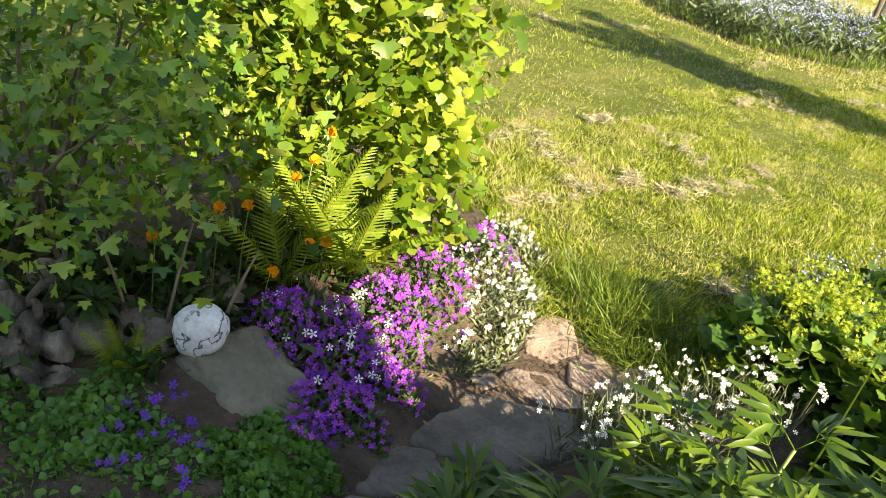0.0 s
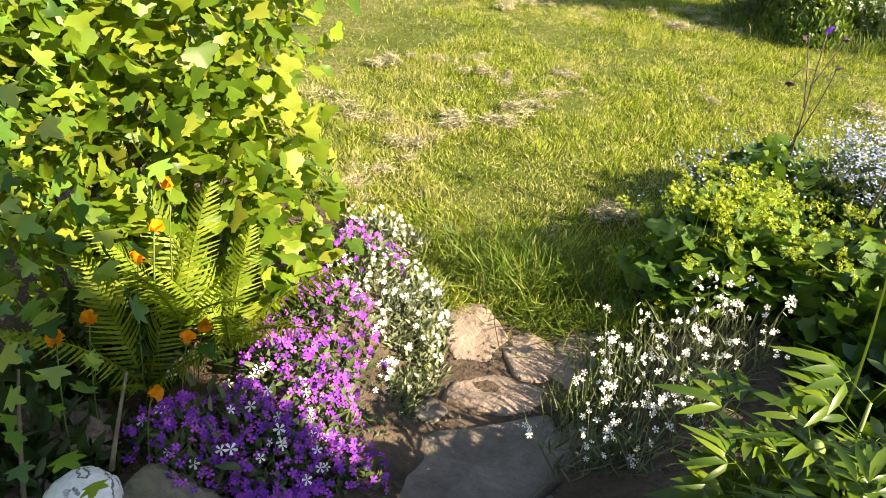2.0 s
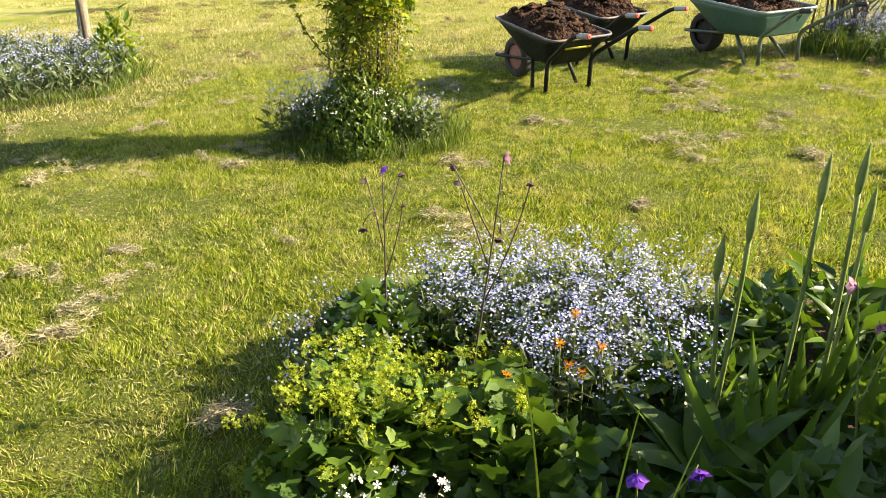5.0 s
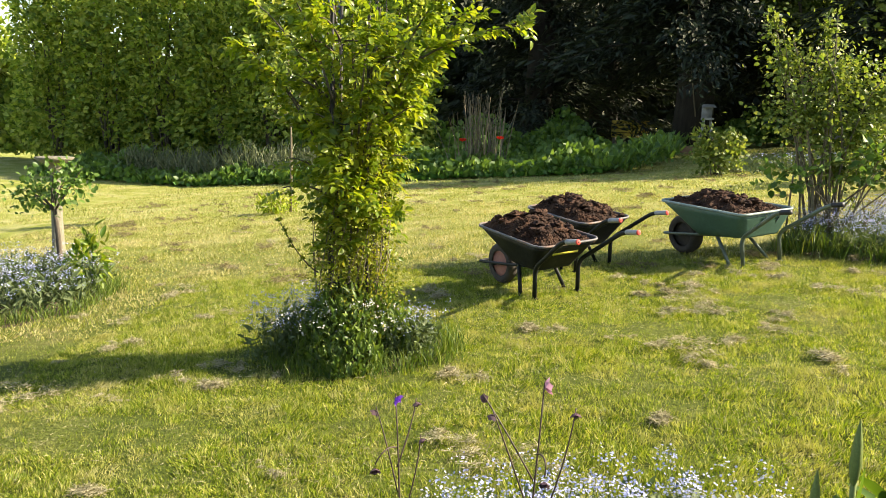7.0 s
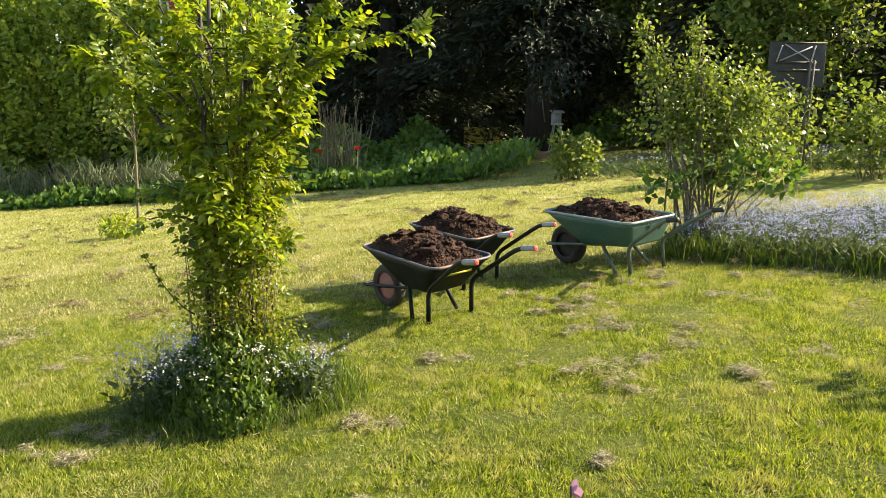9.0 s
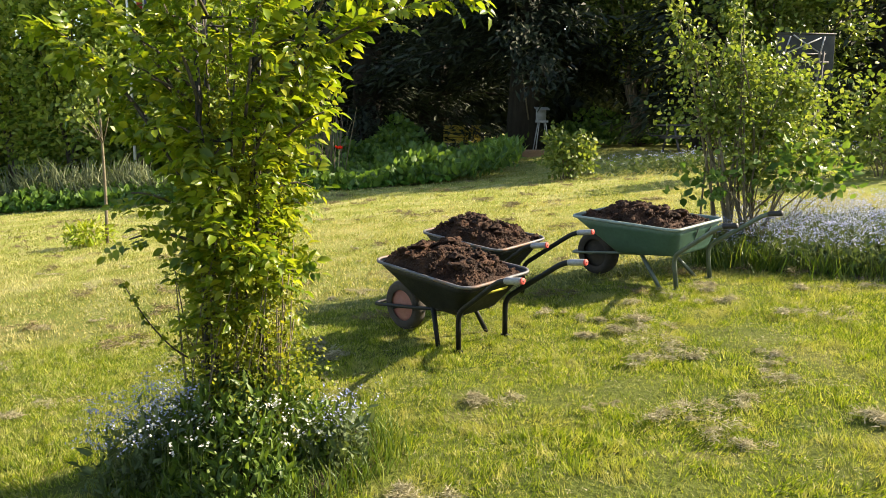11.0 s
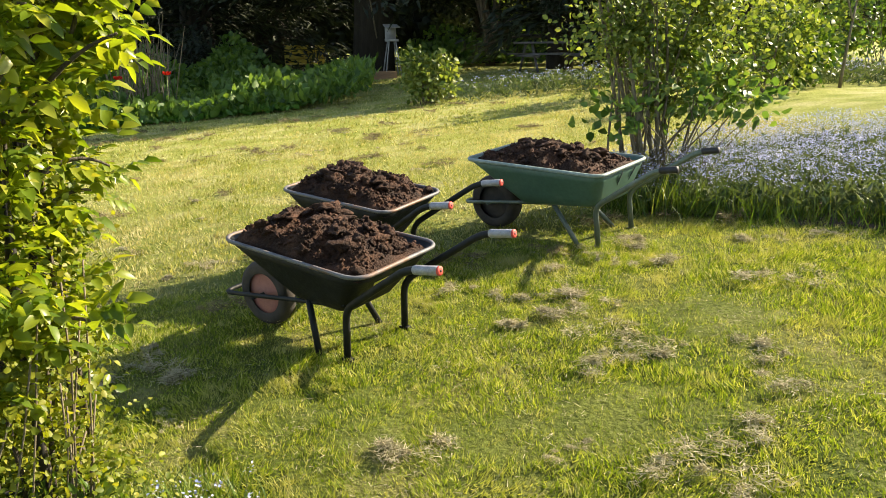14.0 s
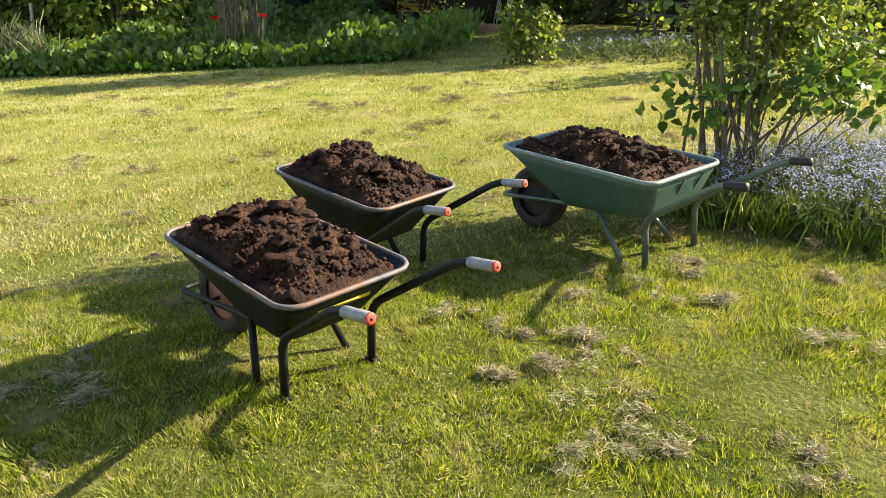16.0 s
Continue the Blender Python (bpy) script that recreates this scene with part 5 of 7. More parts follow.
def peony_leaf_mesh(seed):
    """A compound leaf: three groups of three pointed leaflets on a stalk."""
    q = np.random.default_rng(seed)
    bits = [tube([(0, 0, 0), (0, 0.4, 0.03)], [0.012, 0.008], 5)]
    pos, d, sz = [], [], []
    for a in (-55, 0, 55):
        hub = np.array((0.16 * math.sin(radians(a)), 0.4 + 0.16 * math.cos(radians(a)), 0.02))
        bits.append(tube([(0, 0.4, 0.03), hub], [0.008, 0.006], 4))
        for b in (-38, 0, 38):
            c = radians(a * 0.8 + b)
            pos.append(hub)
            d.append((math.sin(c), math.cos(c), q.normal(0.0, 0.12) - 0.1))
            sz.append((0.62 if b else 0.82) * q.uniform(0.85, 1.1))
    n = len(pos)
    bits.append(scatter((leaf_simple(0.05, 0.34, 0.115)[0], leaf_simple()[1]), np.array(pos), frames(np.array(d), np.array([[0, 0, 1.0]] * n) + q.normal(0, 0.12, (n, 3))), np.array(sz)))
    return merge(*bits)


PEONY = [build("leaf", peony_leaf_mesh(k), M_peony) for k in range(4)]


def ball(rad, stretch=1.25):
    prof = [(rad * math.sin(a) + 1e-4, -rad * stretch * math.cos(a)) for a in np.linspace(0.05, math.pi - 0.05, 7)]
    v, f = spin(prof, 9)
    return v[:, [0, 2, 1]], f


def peony(x, y, stems, h, seed, spread=0.14, bud=True, size=0.27):
    q = np.random.default_rng(seed)
    base = gp(x, y)
    root = rooted("peony", base, "leafy peony with glossy divided green leaves", "plant", "peonies")
    for k in range(stems):
        a = 2 * math.pi * k / stems + q.normal(0, 0.3)
        out = np.array((math.cos(a), math.sin(a), 0)) * spread * q.uniform(0.5, 1.2)
        foot = np.array((out[0] * 0.35, out[1] * 0.35, -0.01))
        top = out * 1.1 + np.array((0, 0, h * q.uniform(0.75, 1.08)))
        c = bezier(foot, (foot + top) / 2 + np.array((0, 0, 0.06)), top, 7)
        part("stem", tube(c, np.linspace(0.006, 0.004, 7), 6), M_stem, root, local=True)
        for j in range(10):
            s = 0.3 + 0.7 * j / 9
            p = c[int(round(s * 6))]
            b = a + j * 2.3 + q.normal(0, 0.3)
            up = 0.15 + 0.75 * s * q.uniform(0.5, 1.1)
            leaf_object("leaf", PEONY[int(q.integers(4))], root, grow(p, (math.cos(b), math.sin(b), up), (-0.4 * math.cos(b), -0.4 * math.sin(b), 1), size * q.uniform(0.7, 1.1) * (1 - 0.25 * s)))
        if bud and k % 3 == 0:
            part("bud", moved(ball(0.017, 1.1), Matrix.Translation(top + np.array((0, 0, 0.018)))), M_stem, root, "round green bud", local=True)


peony(0.10, -0.64, 8, 0.41, 1, 0.16, True, 0.19)
peony(0.27, -0.46, 8, 0.40, 2, 0.15, True, 0.19)
peony(0.47, -0.58, 7, 0.40, 3, 0.16, True, 0.19)
peony(0.12, -0.93, 8, 0.31, 4, 0.15, False, 0.19)
peony(-0.12, -1.0, 6, 0.12, 7, 0.13, False, 0.16)
peony(0.26, -0.84, 7, 0.37, 5, 0.15, True, 0.19)
peony(0.75, -0.5, 6, 0.42, 6, 0.16, True, 0.2)


# white pinks: tall thin stalks over a silvery tuft
def pinks(cx, cy, rx, ry, n, h, label):
    root = rooted("white_campion", gp(cx, cy), label, "flowers")
    x, y, _ = mat_points(cx, cy, rx, ry, 0, n, r6)
    st, tip = stalks(x, y, 0.0, h * r6.uniform(0.5, 1.1, n), 0.0012, r6, 0.05)
    part("stemwork", st, M_silver, root, kind="stuff")
    fl = open_flowers(petals(5, cup=0.12), tip, 0.0095, r6, (0.2, -0.4, 0.8), 0.5)
    k = r6.integers(0, n, n * 2)
    fl2 = open_flowers(petals(5, cup=0.12), tip[k] + r6.normal(0, 0.014, (n * 2, 3)), 0.0078, r6, (0.2, -0.4, 0.8), 0.7)
    part("blossoms", merge(fl, fl2), M_white, root, "small white notched blossoms", kind="stuff")
    m = n * 7
    x, y, _ = mat_points(cx, cy, rx * 1.1, ry * 1.1, 0, m, r6)
    part("leaves", upright_leaves(strap(0.022, 0.2, 3), x, y, r6.uniform(0, 0.05, m), 0.12, r6, 0.45), M_silver, root, kind="stuff")


pinks(-0.42, -0.25, 0.15, 0.3, 85, 0.23, "thin-stalked white flowers over silvery grassy leaves")
pinks(-0.32, 0.06, 0.08, 0.1, 14, 0.25, "thin-stalked white flowers beside the lady's mantle")


# lady's mantle
def lady(cx, cy, rx, ry, h, leaves, sprays, seed):
    q = np.random.default_rng(seed)
    root = rooted("lady_mantle", gp(cx, cy), "lady's mantle with round leaves and lime flower froth", "plant")
    x, y, z = mat_points(cx, cy, rx, ry, h * 0.75, leaves, q, 1.0, 7.0)
    part("leaves", scatter(ROUND, np.stack([x, y, ground_z(x, y) + z * q.uniform(0.4, 1.0, leaves) + 0.04], 1), frames(rand_dirs(leaves, 0.1, q), np.array([0, 0, 1.0]) + q.normal(0, 0.35, (leaves, 3))), q.uniform(0.05, 0.1, leaves)),
         M_lady, root, kind="stuff")
    x, y, z = mat_points(cx - 0.04, cy, rx * 0.95, ry * 0.95, h, sprays, q, 1.0, 6.0)
    st, tip = stalks(x, y, 0.02, z + 0.05, 0.0014, q, 0.04)
    part("stemwork", st, M_lady, root, kind="stuff")
    k = np.repeat(np.arange(sprays), 26)
    p = tip[k] + q.normal(0, 1, (len(k), 3)) * np.array([0.014, 0.014, 0.010])
    part("blossoms", open_flowers(petals(4, cup=0.2), p, 0.0068, q, (0, 0, 1), 0.8), M_lime, root, "frothy lime yellow blossoms", kind="stuff")


lady(-0.50, 0.40, 0.27, 0.3, 0.31, 800, 95, 4)
lady(-0.20, 0.48, 0.22, 0.24, 0.28, 560, 30, 5)

# forget-me-nots of the bed
x, y, _ = mat_points(-0.02, 1.2, 0.52, 0.34, 0, 400, r6)
forget_me_nots("forget_me_nots", (x, y), 0.33, 1500, 14, 0.0048, r6, "drift of pale blue forget-me-nots in the flower bed")
x, y, _ = mat_points(0.18, 0.8, 0.28, 0.22, 0, 170, r6)
forget_me_nots("forget_me_nots", (x, y), 0.30, 500, 10, 0.0048, r6, "pale blue forget-me-nots mixed with orange flowers")
x, y, _ = mat_points(-0.70, 0.9, 0.2, 0.34, 0, 110, r6)
forget_me_nots("forget_me_nots", (x, y), 0.26, 600, 5, 0.005, r6, "sparse forget-me-nots at the edge of the lawn")

# mixed leaves between the clumps
root = rooted("bed_foliage", gp(0.1, 0.3), "mixed low green foliage filling the flower bed", "plants")
lv = []
for cx, cy, rx, ry, h, n, shape, size in ((0.02, 0.25, 0.3, 0.22, 0.24, 420, CURRANT, 0.075), (0.15, 0.0, 0.3, 0.2, 0.24, 420, OVAL, 0.085), (0.6, 0.05, 0.35, 0.35, 0.3, 520, LANCE, 0.13), (-0.64, 0.95, 0.2, 0.34, 0.30, 700, CURRANT, 0.05), (-0.45, 1.3, 0.22, 0.25, 0.14, 300, LANCE, 0.07),
                                          (0.4, 0.8, 0.4, 0.35, 0.2, 420, LANCE, 0.11), (1.0, -0.2, 0.5, 0.5, 0.35, 500, OVAL, 0.1), (-0.3, 1.1, 0.5, 0.35, 0.16, 700, LANCE, 0.07), (0.9, 1.1, 0.45, 0.4, 0.3, 500, LANCE, 0.12)):
    x, y, z = mat_points(cx, cy, rx, ry, h, n, r6)
    lv.append(upright_leaves(shape, x, y, z * r6.uniform(0.1, 1.0, n) + 0.02, size, r6, 1.0, 0.6))
part("leaves", merge(*lv), M_broad, root, kind="stuff")


# columbines
def aquilegia_flower():
    pet = (leaf_simple(0.1, -0.3, 0.55)[0], leaf_simple()[1])
    a = np.arange(5) / 5 * 2 * np.pi
    outer = scatter(pet, np.zeros((5, 3)), frames(np.stack([np.cos(a), np.sin(a), np.full(5, -0.35)], 1), np.array([[0, 0, -1.0]] * 5)), np.full(5, 1.0))
    b = a + 0.6
    inner = scatter(pet, np.zeros((5, 3)) + np.array([0, 0, 0.1]), frames(np.stack([0.35 * np.cos(b), 0.35 * np.sin(b), np.full(5, -1)], 1), np.stack([-np.cos(b), -np.sin(b), np.zeros(5)], 1)), np.full(5, 0.85))
    return merge(outer, inner)


AQ_V = build("flower", aquilegia_flower(), M_deepviolet)
AQ_P = build("flower", aquilegia_flower(), M_pink)
M_dull = petal_mat("withered_petal", [(0.05, 0.03, 0.05), (0.10, 0.06, 0.09), (0.16, 0.10, 0.12)], 0.25)
AQ_D = build("seed_head", aquilegia_flower(), M_dull)


def columbine(x, y, tips, mesh, stem_mat, label, seed, leaves=14, size=0.022, spent=None):
    q = np.random.default_rng(seed)
    base = np.array(gp(x, y))
    root = rooted("columbine", base, label, "flower", "columbines")
    for k, t in enumerate(tips):
        t = np.array(t) - base
        f_ = 0.0 if k == 0 else (0.72, 0.62, 0.45, 0.8)[k % 4]
        s = (np.array(tips[0]) - base) * f_
        part("stem", tube(bezier(s, (s + t) / 2 + np.array((0.012, -0.008, 0.05 if k else 0.0)) + (t - s) * np.array((0.25, 0.25, 0)) * (k > 0), t + np.array((0, 0, 0.012)), 8), np.linspace(0.0046 if k == 0 else 0.0026, 0.0018, 8), 5), stem_mat, root, local=True)
        leaf_object("flower" if k == 0 or spent is None else "seed_head", mesh if k == 0 or spent is None else spent, root, grow(t, q.normal(0, 1, 3), (q.normal(0, 0.5), q.normal(0, 0.5) + 0.3, 0.9), size * q.uniform(0.8, 1.1) * (1.25 if k == 0 or len(tips) > 5 else 0.85)))
    if leaves:
        p = np.stack([q.normal(0, 0.05, leaves), q.normal(0, 0.05, leaves), q.uniform(0.05, 0.28, leaves)], 1)
        part("leaves", scatter(CURRANT, p, frames(rand_dirs(leaves, 0.1, q), np.array([0, 0, 1.0]) + q.normal(0, 0.4, (leaves, 3))), q.uniform(0.035, 0.06, leaves)), M_lady, root, local=True, kind="stuff")


columbine(-0.58, 0.98, [(-0.62, 1.04, 0.66), (-0.68, 1.06, 0.61), (-0.54, 1.0, 0.56), (-0.66, 0.96, 0.48), (-0.57, 1.1, 0.63)], AQ_V, M_red_stem, "tall columbine with a violet flower on dark stems", 1, spent=AQ_D)
columbine(-0.27, 0.72, [(-0.21, 0.77, 0.81), (-0.33, 0.72, 0.75), (-0.13, 0.8, 0.74), (-0.2, 0.7, 0.6), (-0.36, 0.8, 0.76)], AQ_P, M_red_stem, "tall columbine with drooping dusky pink flowers", 2, 8, spent=AQ_D)
columbine(0.2, 0.0, [(0.16, -0.06, 0.44), (0.28, -0.03, 0.45), (0.14, -0.12, 0.38), (0.3, -0.12, 0.4), (0.21, -0.1, 0.34), (0.33, -0.04, 0.36), (0.25, -0.16, 0.36)], AQ_V, M_stem, "low columbine with several violet and white flowers", 3, 22, 0.026)
columbine(0.78, 0.4, [(0.67, 0.46, 0.67), (0.72, 0.41, 0.6), (0.8, 0.5, 0.7), (0.85, 0.4, 0.62)], AQ_P, M_stem, "columbine with pale pink flowers by the irises", 4, 30, 0.026)


# irises
IRIS = [build("leaf", strap(w, b, 6, 0.012, 0.85), M_iris) for w, b in ((0.048, 0.03), (0.055, 0.12), (0.042, 0.22))]


def iris(x, y, n, h, stalks_, seed, tilt=(0, 0)):
    q = np.random.default_rng(seed)
    base = np.array(gp(x, y))
    root = rooted("iris", base, "bearded iris with sword leaves and closed buds", "plant", "irises")
    ax = q.uniform(0, math.pi)
    for k in range(n):
        s = (k - (n - 1) / 2) / max(1, (n - 1) / 2)
        d = (math.cos(ax) * 0.5 * s + tilt[0] + q.normal(0, 0.06), math.sin(ax) * 0.5 * s + tilt[1] + q.normal(0, 0.06), 1)
        leaf_object("leaf", IRIS[int(q.integers(3))], root, grow((math.cos(ax) * 0.05 * s, math.sin(ax) * 0.05 * s, 0), d, (-math.sin(ax), math.cos(ax), 0.2), h * q.uniform(0.7, 1.05)))
    for tx, ty, tz in stalks_:
        t = np.array((tx, ty, tz)) - base
        c = bezier((0, 0, 0), t * 0.5 + np.array((0.01, 0, 0.02)), t - np.array((0, 0, 0.07)), 6)
        part("stem", tube(c, np.linspace(0.008, 0.006, 6), 7), M_stem, root, local=True)
        bud = spin([(0.004, 0), (0.010, 0.02), (0.013, 0.05), (0.010, 0.09), (0.004, 0.125), (0.0008, 0.14)], 8)
        part("bud", moved((bud[0][:, [0, 2, 1]], bud[1]), Matrix.Translation(t - np.array((0, 0, 0.10)))), M_stem, root, "closed green iris bud", local=True)
        side = c[4]
        part("bract", scatter(strap(0.05, 0.05, 4, 0.02), np.array([side, side - np.array((0, 0, 0.09))]), frames(np.array([(0.2, 0.05, 1), (-0.25, 0.1, 1)]), np.array([(1, 0.2, 0), (-1, 0, 0)])), np.array([0.13, 0.11])), M_iris, root, local=True)


iris(0.44, 0.6, 5, 0.42, [(0.42, 0.52, 0.83), (0.38, 0.61, 0.68)], 1)
iris(0.62, 0.66, 7, 0.42, [(0.60, 0.64, 0.90)], 2)
iris(0.74, 0.7, 7, 0.42, [(0.70, 0.69, 0.92), (0.76, 0.74, 0.8)], 3)
iris(0.56, 0.45, 6, 0.44, [], 4, (-0.1, 0))
iris(0.95, 0.62, 7, 0.42, [(0.95, 0.7, 0.85)], 5)

# broad-leaved rosettes
BROAD = [build("leaf", merge((lambda g: (g[0], g[1]))(strap(0.16, b, 7, 0.05, 1.0))), M_broad) for b in (0.25, 0.45, 0.7)]


def rosette(x, y, n, size, seed, label="rosette of broad pointed soft green leaves"):
    q = np.random.default_rng(seed)
    root = rooted("foxglove", gp(x, y), label, "plant", "leaf rosettes")
    for k in range(n):
        a = k * 2.4 + q.normal(0, 0.2)
        up = q.uniform(0.5, 1.6) if k % 2 else q.uniform(0.9, 2.2)
        leaf_object("leaf", BROAD[int(q.integers(3))], root, grow((0, 0, 0.02), (math.cos(a), math.sin(a), up), (-math.cos(a), -math.sin(a), 0.9), size * q.uniform(0.75, 1.1)))


rosette(0.42, 0.42, 13, 0.34, 1)
rosette(0.62, 0.30, 11, 0.32, 2)
rosette(0.28, 0.28, 8, 0.22, 3)
rosette(0.95, 0.35, 11, 0.36, 4)

# orange hawkweed heads and long dead leaf blades
HAWK = build("head", scatter((strap(0.12, 0.3, 2)[0], strap(0.12, 0.3, 2)[1]), np.zeros((22, 3)), frames(rand_dirs(22, 0.35, r6), rand_dirs(22, 0.5, r6)), r6.uniform(0.7, 1.1, 22)), M_orange)
for x, y, z in ((-0.14, 0.56, 0.245), (0.12, 0.67, 0.31), (0.03, 0.6, 0.28), (0.04, 0.8, 0.34), (0.0, 0.68, 0.30), (0.07, 0.6, 0.26)):
    g_ = np.array(gp(x + 0.02, y))
    root = rooted("hawkweed", g_, "shaggy orange flower head among forget-me-nots", "flower", "orange hawkweeds")
    t = np.array((x, y, z)) - g_
    part("stem", tube(bezier((0, 0, 0), t * 0.5, t, 4), 0.002, 5), M_stem, root, local=True)
    leaf_object("head", HAWK, root, grow(t, (0, 1, 0), (0, -0.4, 1), 0.024))
for a, b, c in (((0.02, -0.32, 0.0), (0.0, -0.2, 0.45), (-0.1, -0.05, 0.72)), ((0.08, -0.3, 0.0), (0.1, -0.2, 0.4), (0.14, -0.1, 0.62)), ((0.12, -0.3, 0.0), (0.18, -0.2, 0.4), (0.26, -0.1, 0.58)), ((-0.12, -0.42, 0.0), (-0.3, -0.4, 0.42), (-0.62, -0.35, 0.2))):
    p = bezier(a, b, c, 9)
    s = np.linspace(0.005, 0.0012, 9)[:, None] * np.array([0.9, -0.4, 0.1])
    v = np.stack([p - s, p + np.array([0, 0, -0.0015]), p + s], 1).reshape(-1, 3)
    f = np.concatenate([np.array([(3 * k, 3 * k + 1, 3 * k + 4, 3 * k + 3), (3 * k + 1, 3 * k + 2, 3 * k + 5, 3 * k + 4)]) for k in range(8)])
    solid("grass_blade", (v, [f]), M_longgrass, "long pale arching grass blade in the bed", "grass", "long blades in the bed", at=a)

# dark shrub past the bed's end, out of view, enlarged to shade the bed
shrub("evergreen_shrub", 1.5, 0.42, [(0, 0, 0.45, 0.38, 0.42, 0.5), (0.15, -0.1, 0.8, 0.35, 0.4, 0.35)], OVAL, 5200, 0.06, M_darkleaf, "dark evergreen shrub out of view, enlarged to shade the bed", seed=71, shell=0.5)


# rose column -----------------------------------------------------------------------------------
def rose_leaf_mesh(seed, n=7):
    """A feathered leaf of paired oval leaflets."""
    q = np.random.default_rng(seed)
    pos, d = [], []
    for k in range(n // 2):
        y = 0.25 + 0.22 * k
        for s in (-1, 1):
            pos.append((0, y, -0.05 * y))
            d.append((s * 1.0, 0.45, q.normal(0, 0.12)))
    pos.append((0, 0.25 + 0.22 * (n // 2), -0.08))
    d.append((0, 1, -0.2))
    m = len(pos)
    lv = scatter((leaf_simple(0.14, 0.22, 0.31)[0], leaf_simple()[1]), np.array(pos), frames(np.array(d), np.array([[0, 0, 1.0]] * m) + q.normal(0, 0.2, (m, 3))), q.uniform(0.34, 0.5, m))
    return lv


rq = np.random.default_rng(33)
RX, RY = -1.43, 4.0
rz0 = float(lawn_z(RX, RY))
root = rooted("climbing_rose", Vector((RX, RY, rz0)), "tall column of climbing rose with glossy yellow-green leaves", "rose")
canes = []
for k in range(15):
    a = 2 * math.pi * k / 15 + rq.normal(0, 0.15)
    rad = rq.uniform(0.1, 0.24)
    top = rq.uniform(1.5, 2.45)
    p = np.array([(RX + rad * math.cos(a + 0.4 * s) * (0.9 + 0.25 * s) + rq.normal(0, 0.012), RY + rad * math.sin(a + 0.4 * s) * (0.9 + 0.25 * s) + rq.normal(0, 0.012), rz0 + top * s) for s in np.linspace(0, 1, 9)])
    canes.append(p)
for a, z0, L, rise in ((0.05, 1.85, 0.5, 0.45), (0.2, 1.6, 0.28, 0.5), (3.0, 1.6, 0.6, 0.5), (3.3, 1.55, 0.42, 0.45), (2.8, 1.85, 0.55, 0.5), (-0.4, 1.9, 0.5, 0.55), (-1.2, 1.7, 0.45, 0.6),
                       (-0.2, 2.0, 0.85, 0.2), (1.6, 1.8, 0.4, 0.5), (2.2, 2.1, 0.3, 0.5), (4.2, 1.9, 0.4, 0.5), (4.9, 2.0, 0.3, 0.5)):
    s = np.array((RX + 0.2 * math.cos(a), RY + 0.2 * math.sin(a), rz0 + z0 - 0.25))
    e = np.array((RX + (0.2 + L) * math.cos(a), RY + (0.2 + L) * math.sin(a), rz0 + z0 - 0.1 + rise))
    canes.append(bezier(s, (s + e) / 2 + np.array((0, 0, 0.15)), e, 9))
for k in range(34):
    a, z0, L = rq.uniform(0, 2 * math.pi), rq.uniform(0.85, 2.1), rq.uniform(0.12, 0.3)
    s = np.array((RX + 0.17 * math.cos(a), RY + 0.17 * math.sin(a), rz0 + z0))
    e = s + np.array((L * math.cos(a), L * math.sin(a), rq.uniform(0.02, 0.22)))
    canes.append(bezier(s, (s + e) / 2 + np.array((0, 0, 0.07)), e, 9))
for p in canes:
    part("cane", tube(p, np.linspace(0.008, 0.0035, 9), 6), M_bark, root)
pos, dirs = [], []
for i, p in enumerate(canes):
    for k in range(40 if i < 15 else 36 if i < 27 else 9):
        s = rq.uniform(0.38 if i < 15 else 0.12, 1.0) * 8
        j = min(7, int(s))
        q_ = p[j] + (p[j + 1] - p[j]) * (s - j)
        out = np.array((q_[0] - RX, q_[1] - RY, 0.0))
        pos.append(q_ + rq.normal(0, 0.02, 3))
        dirs.append(unit(out / (np.linalg.norm(out) + 1e-6) + rq.normal(0, 0.6, 3) + np.array((0, 0, 0.15))))
pos, dirs = np.array(pos), np.array(dirs)
for k in range(3):
    sel = np.arange(len(pos)) % 3 == k
    n = sel.sum()
    lm = scatter(rose_leaf_mesh(k), pos[sel], frames(dirs[sel], np.array([0, 0, 1.0]) + rq.normal(0, 0.45, (n, 3))), rq.uniform(0.085, 0.145, n))
    part("foliage", lm, M_rose, root, kind="stuff")
# small-leaved honeysuckle below
hb = [(RX, RY, rz0 + 0.55, 0.26, 0.25, 0.5), (RX + 0.03, RY - 0.05, rz0 + 1.0, 0.27, 0.25, 0.45), (RX + 0.1, RY - 0.05, rz0 + 0.4, 0.29, 0.26, 0.4), (RX, RY, rz0 + 1.4, 0.24, 0.23, 0.4)]
M_honey = leaf_mat("honeysuckle_leaf", [(0.10, 0.15, 0.015), (0.16, 0.21, 0.02), (0.24, 0.27, 0.03), (0.30, 0.30, 0.05)], 0.5, 0.5)
root2 = rooted("honeysuckle", Vector((RX + 0.05, RY - 0.03, rz0)), "twining honeysuckle with small yellow-green leaves on the obelisk", "climber")
part("foliage", foliage(OVAL, hb, 13000, 0.021, rq, shell=0.45, jag=0.25), M_honey, root2, kind="stuff")
for k in range(26):
    a, b = rq.uniform(0, 2 * math.pi), rq.uniform(0, 2 * math.pi)
    s = np.array((RX + 0.22 * math.cos(a), RY + 0.2 * math.sin(a), rz0))
    e = np.array((RX + 0.26 * math.cos(b * 0.2 + a), RY + 0.24 * math.sin(b * 0.2 + a), rz0 + rq.uniform(0.5, 1.1)))
    part("stem", tube(bezier(s, (s + e) / 2 + rq.normal(0, 0.05, 3), e, 5), 0.0028, 5), M_twig, root2)
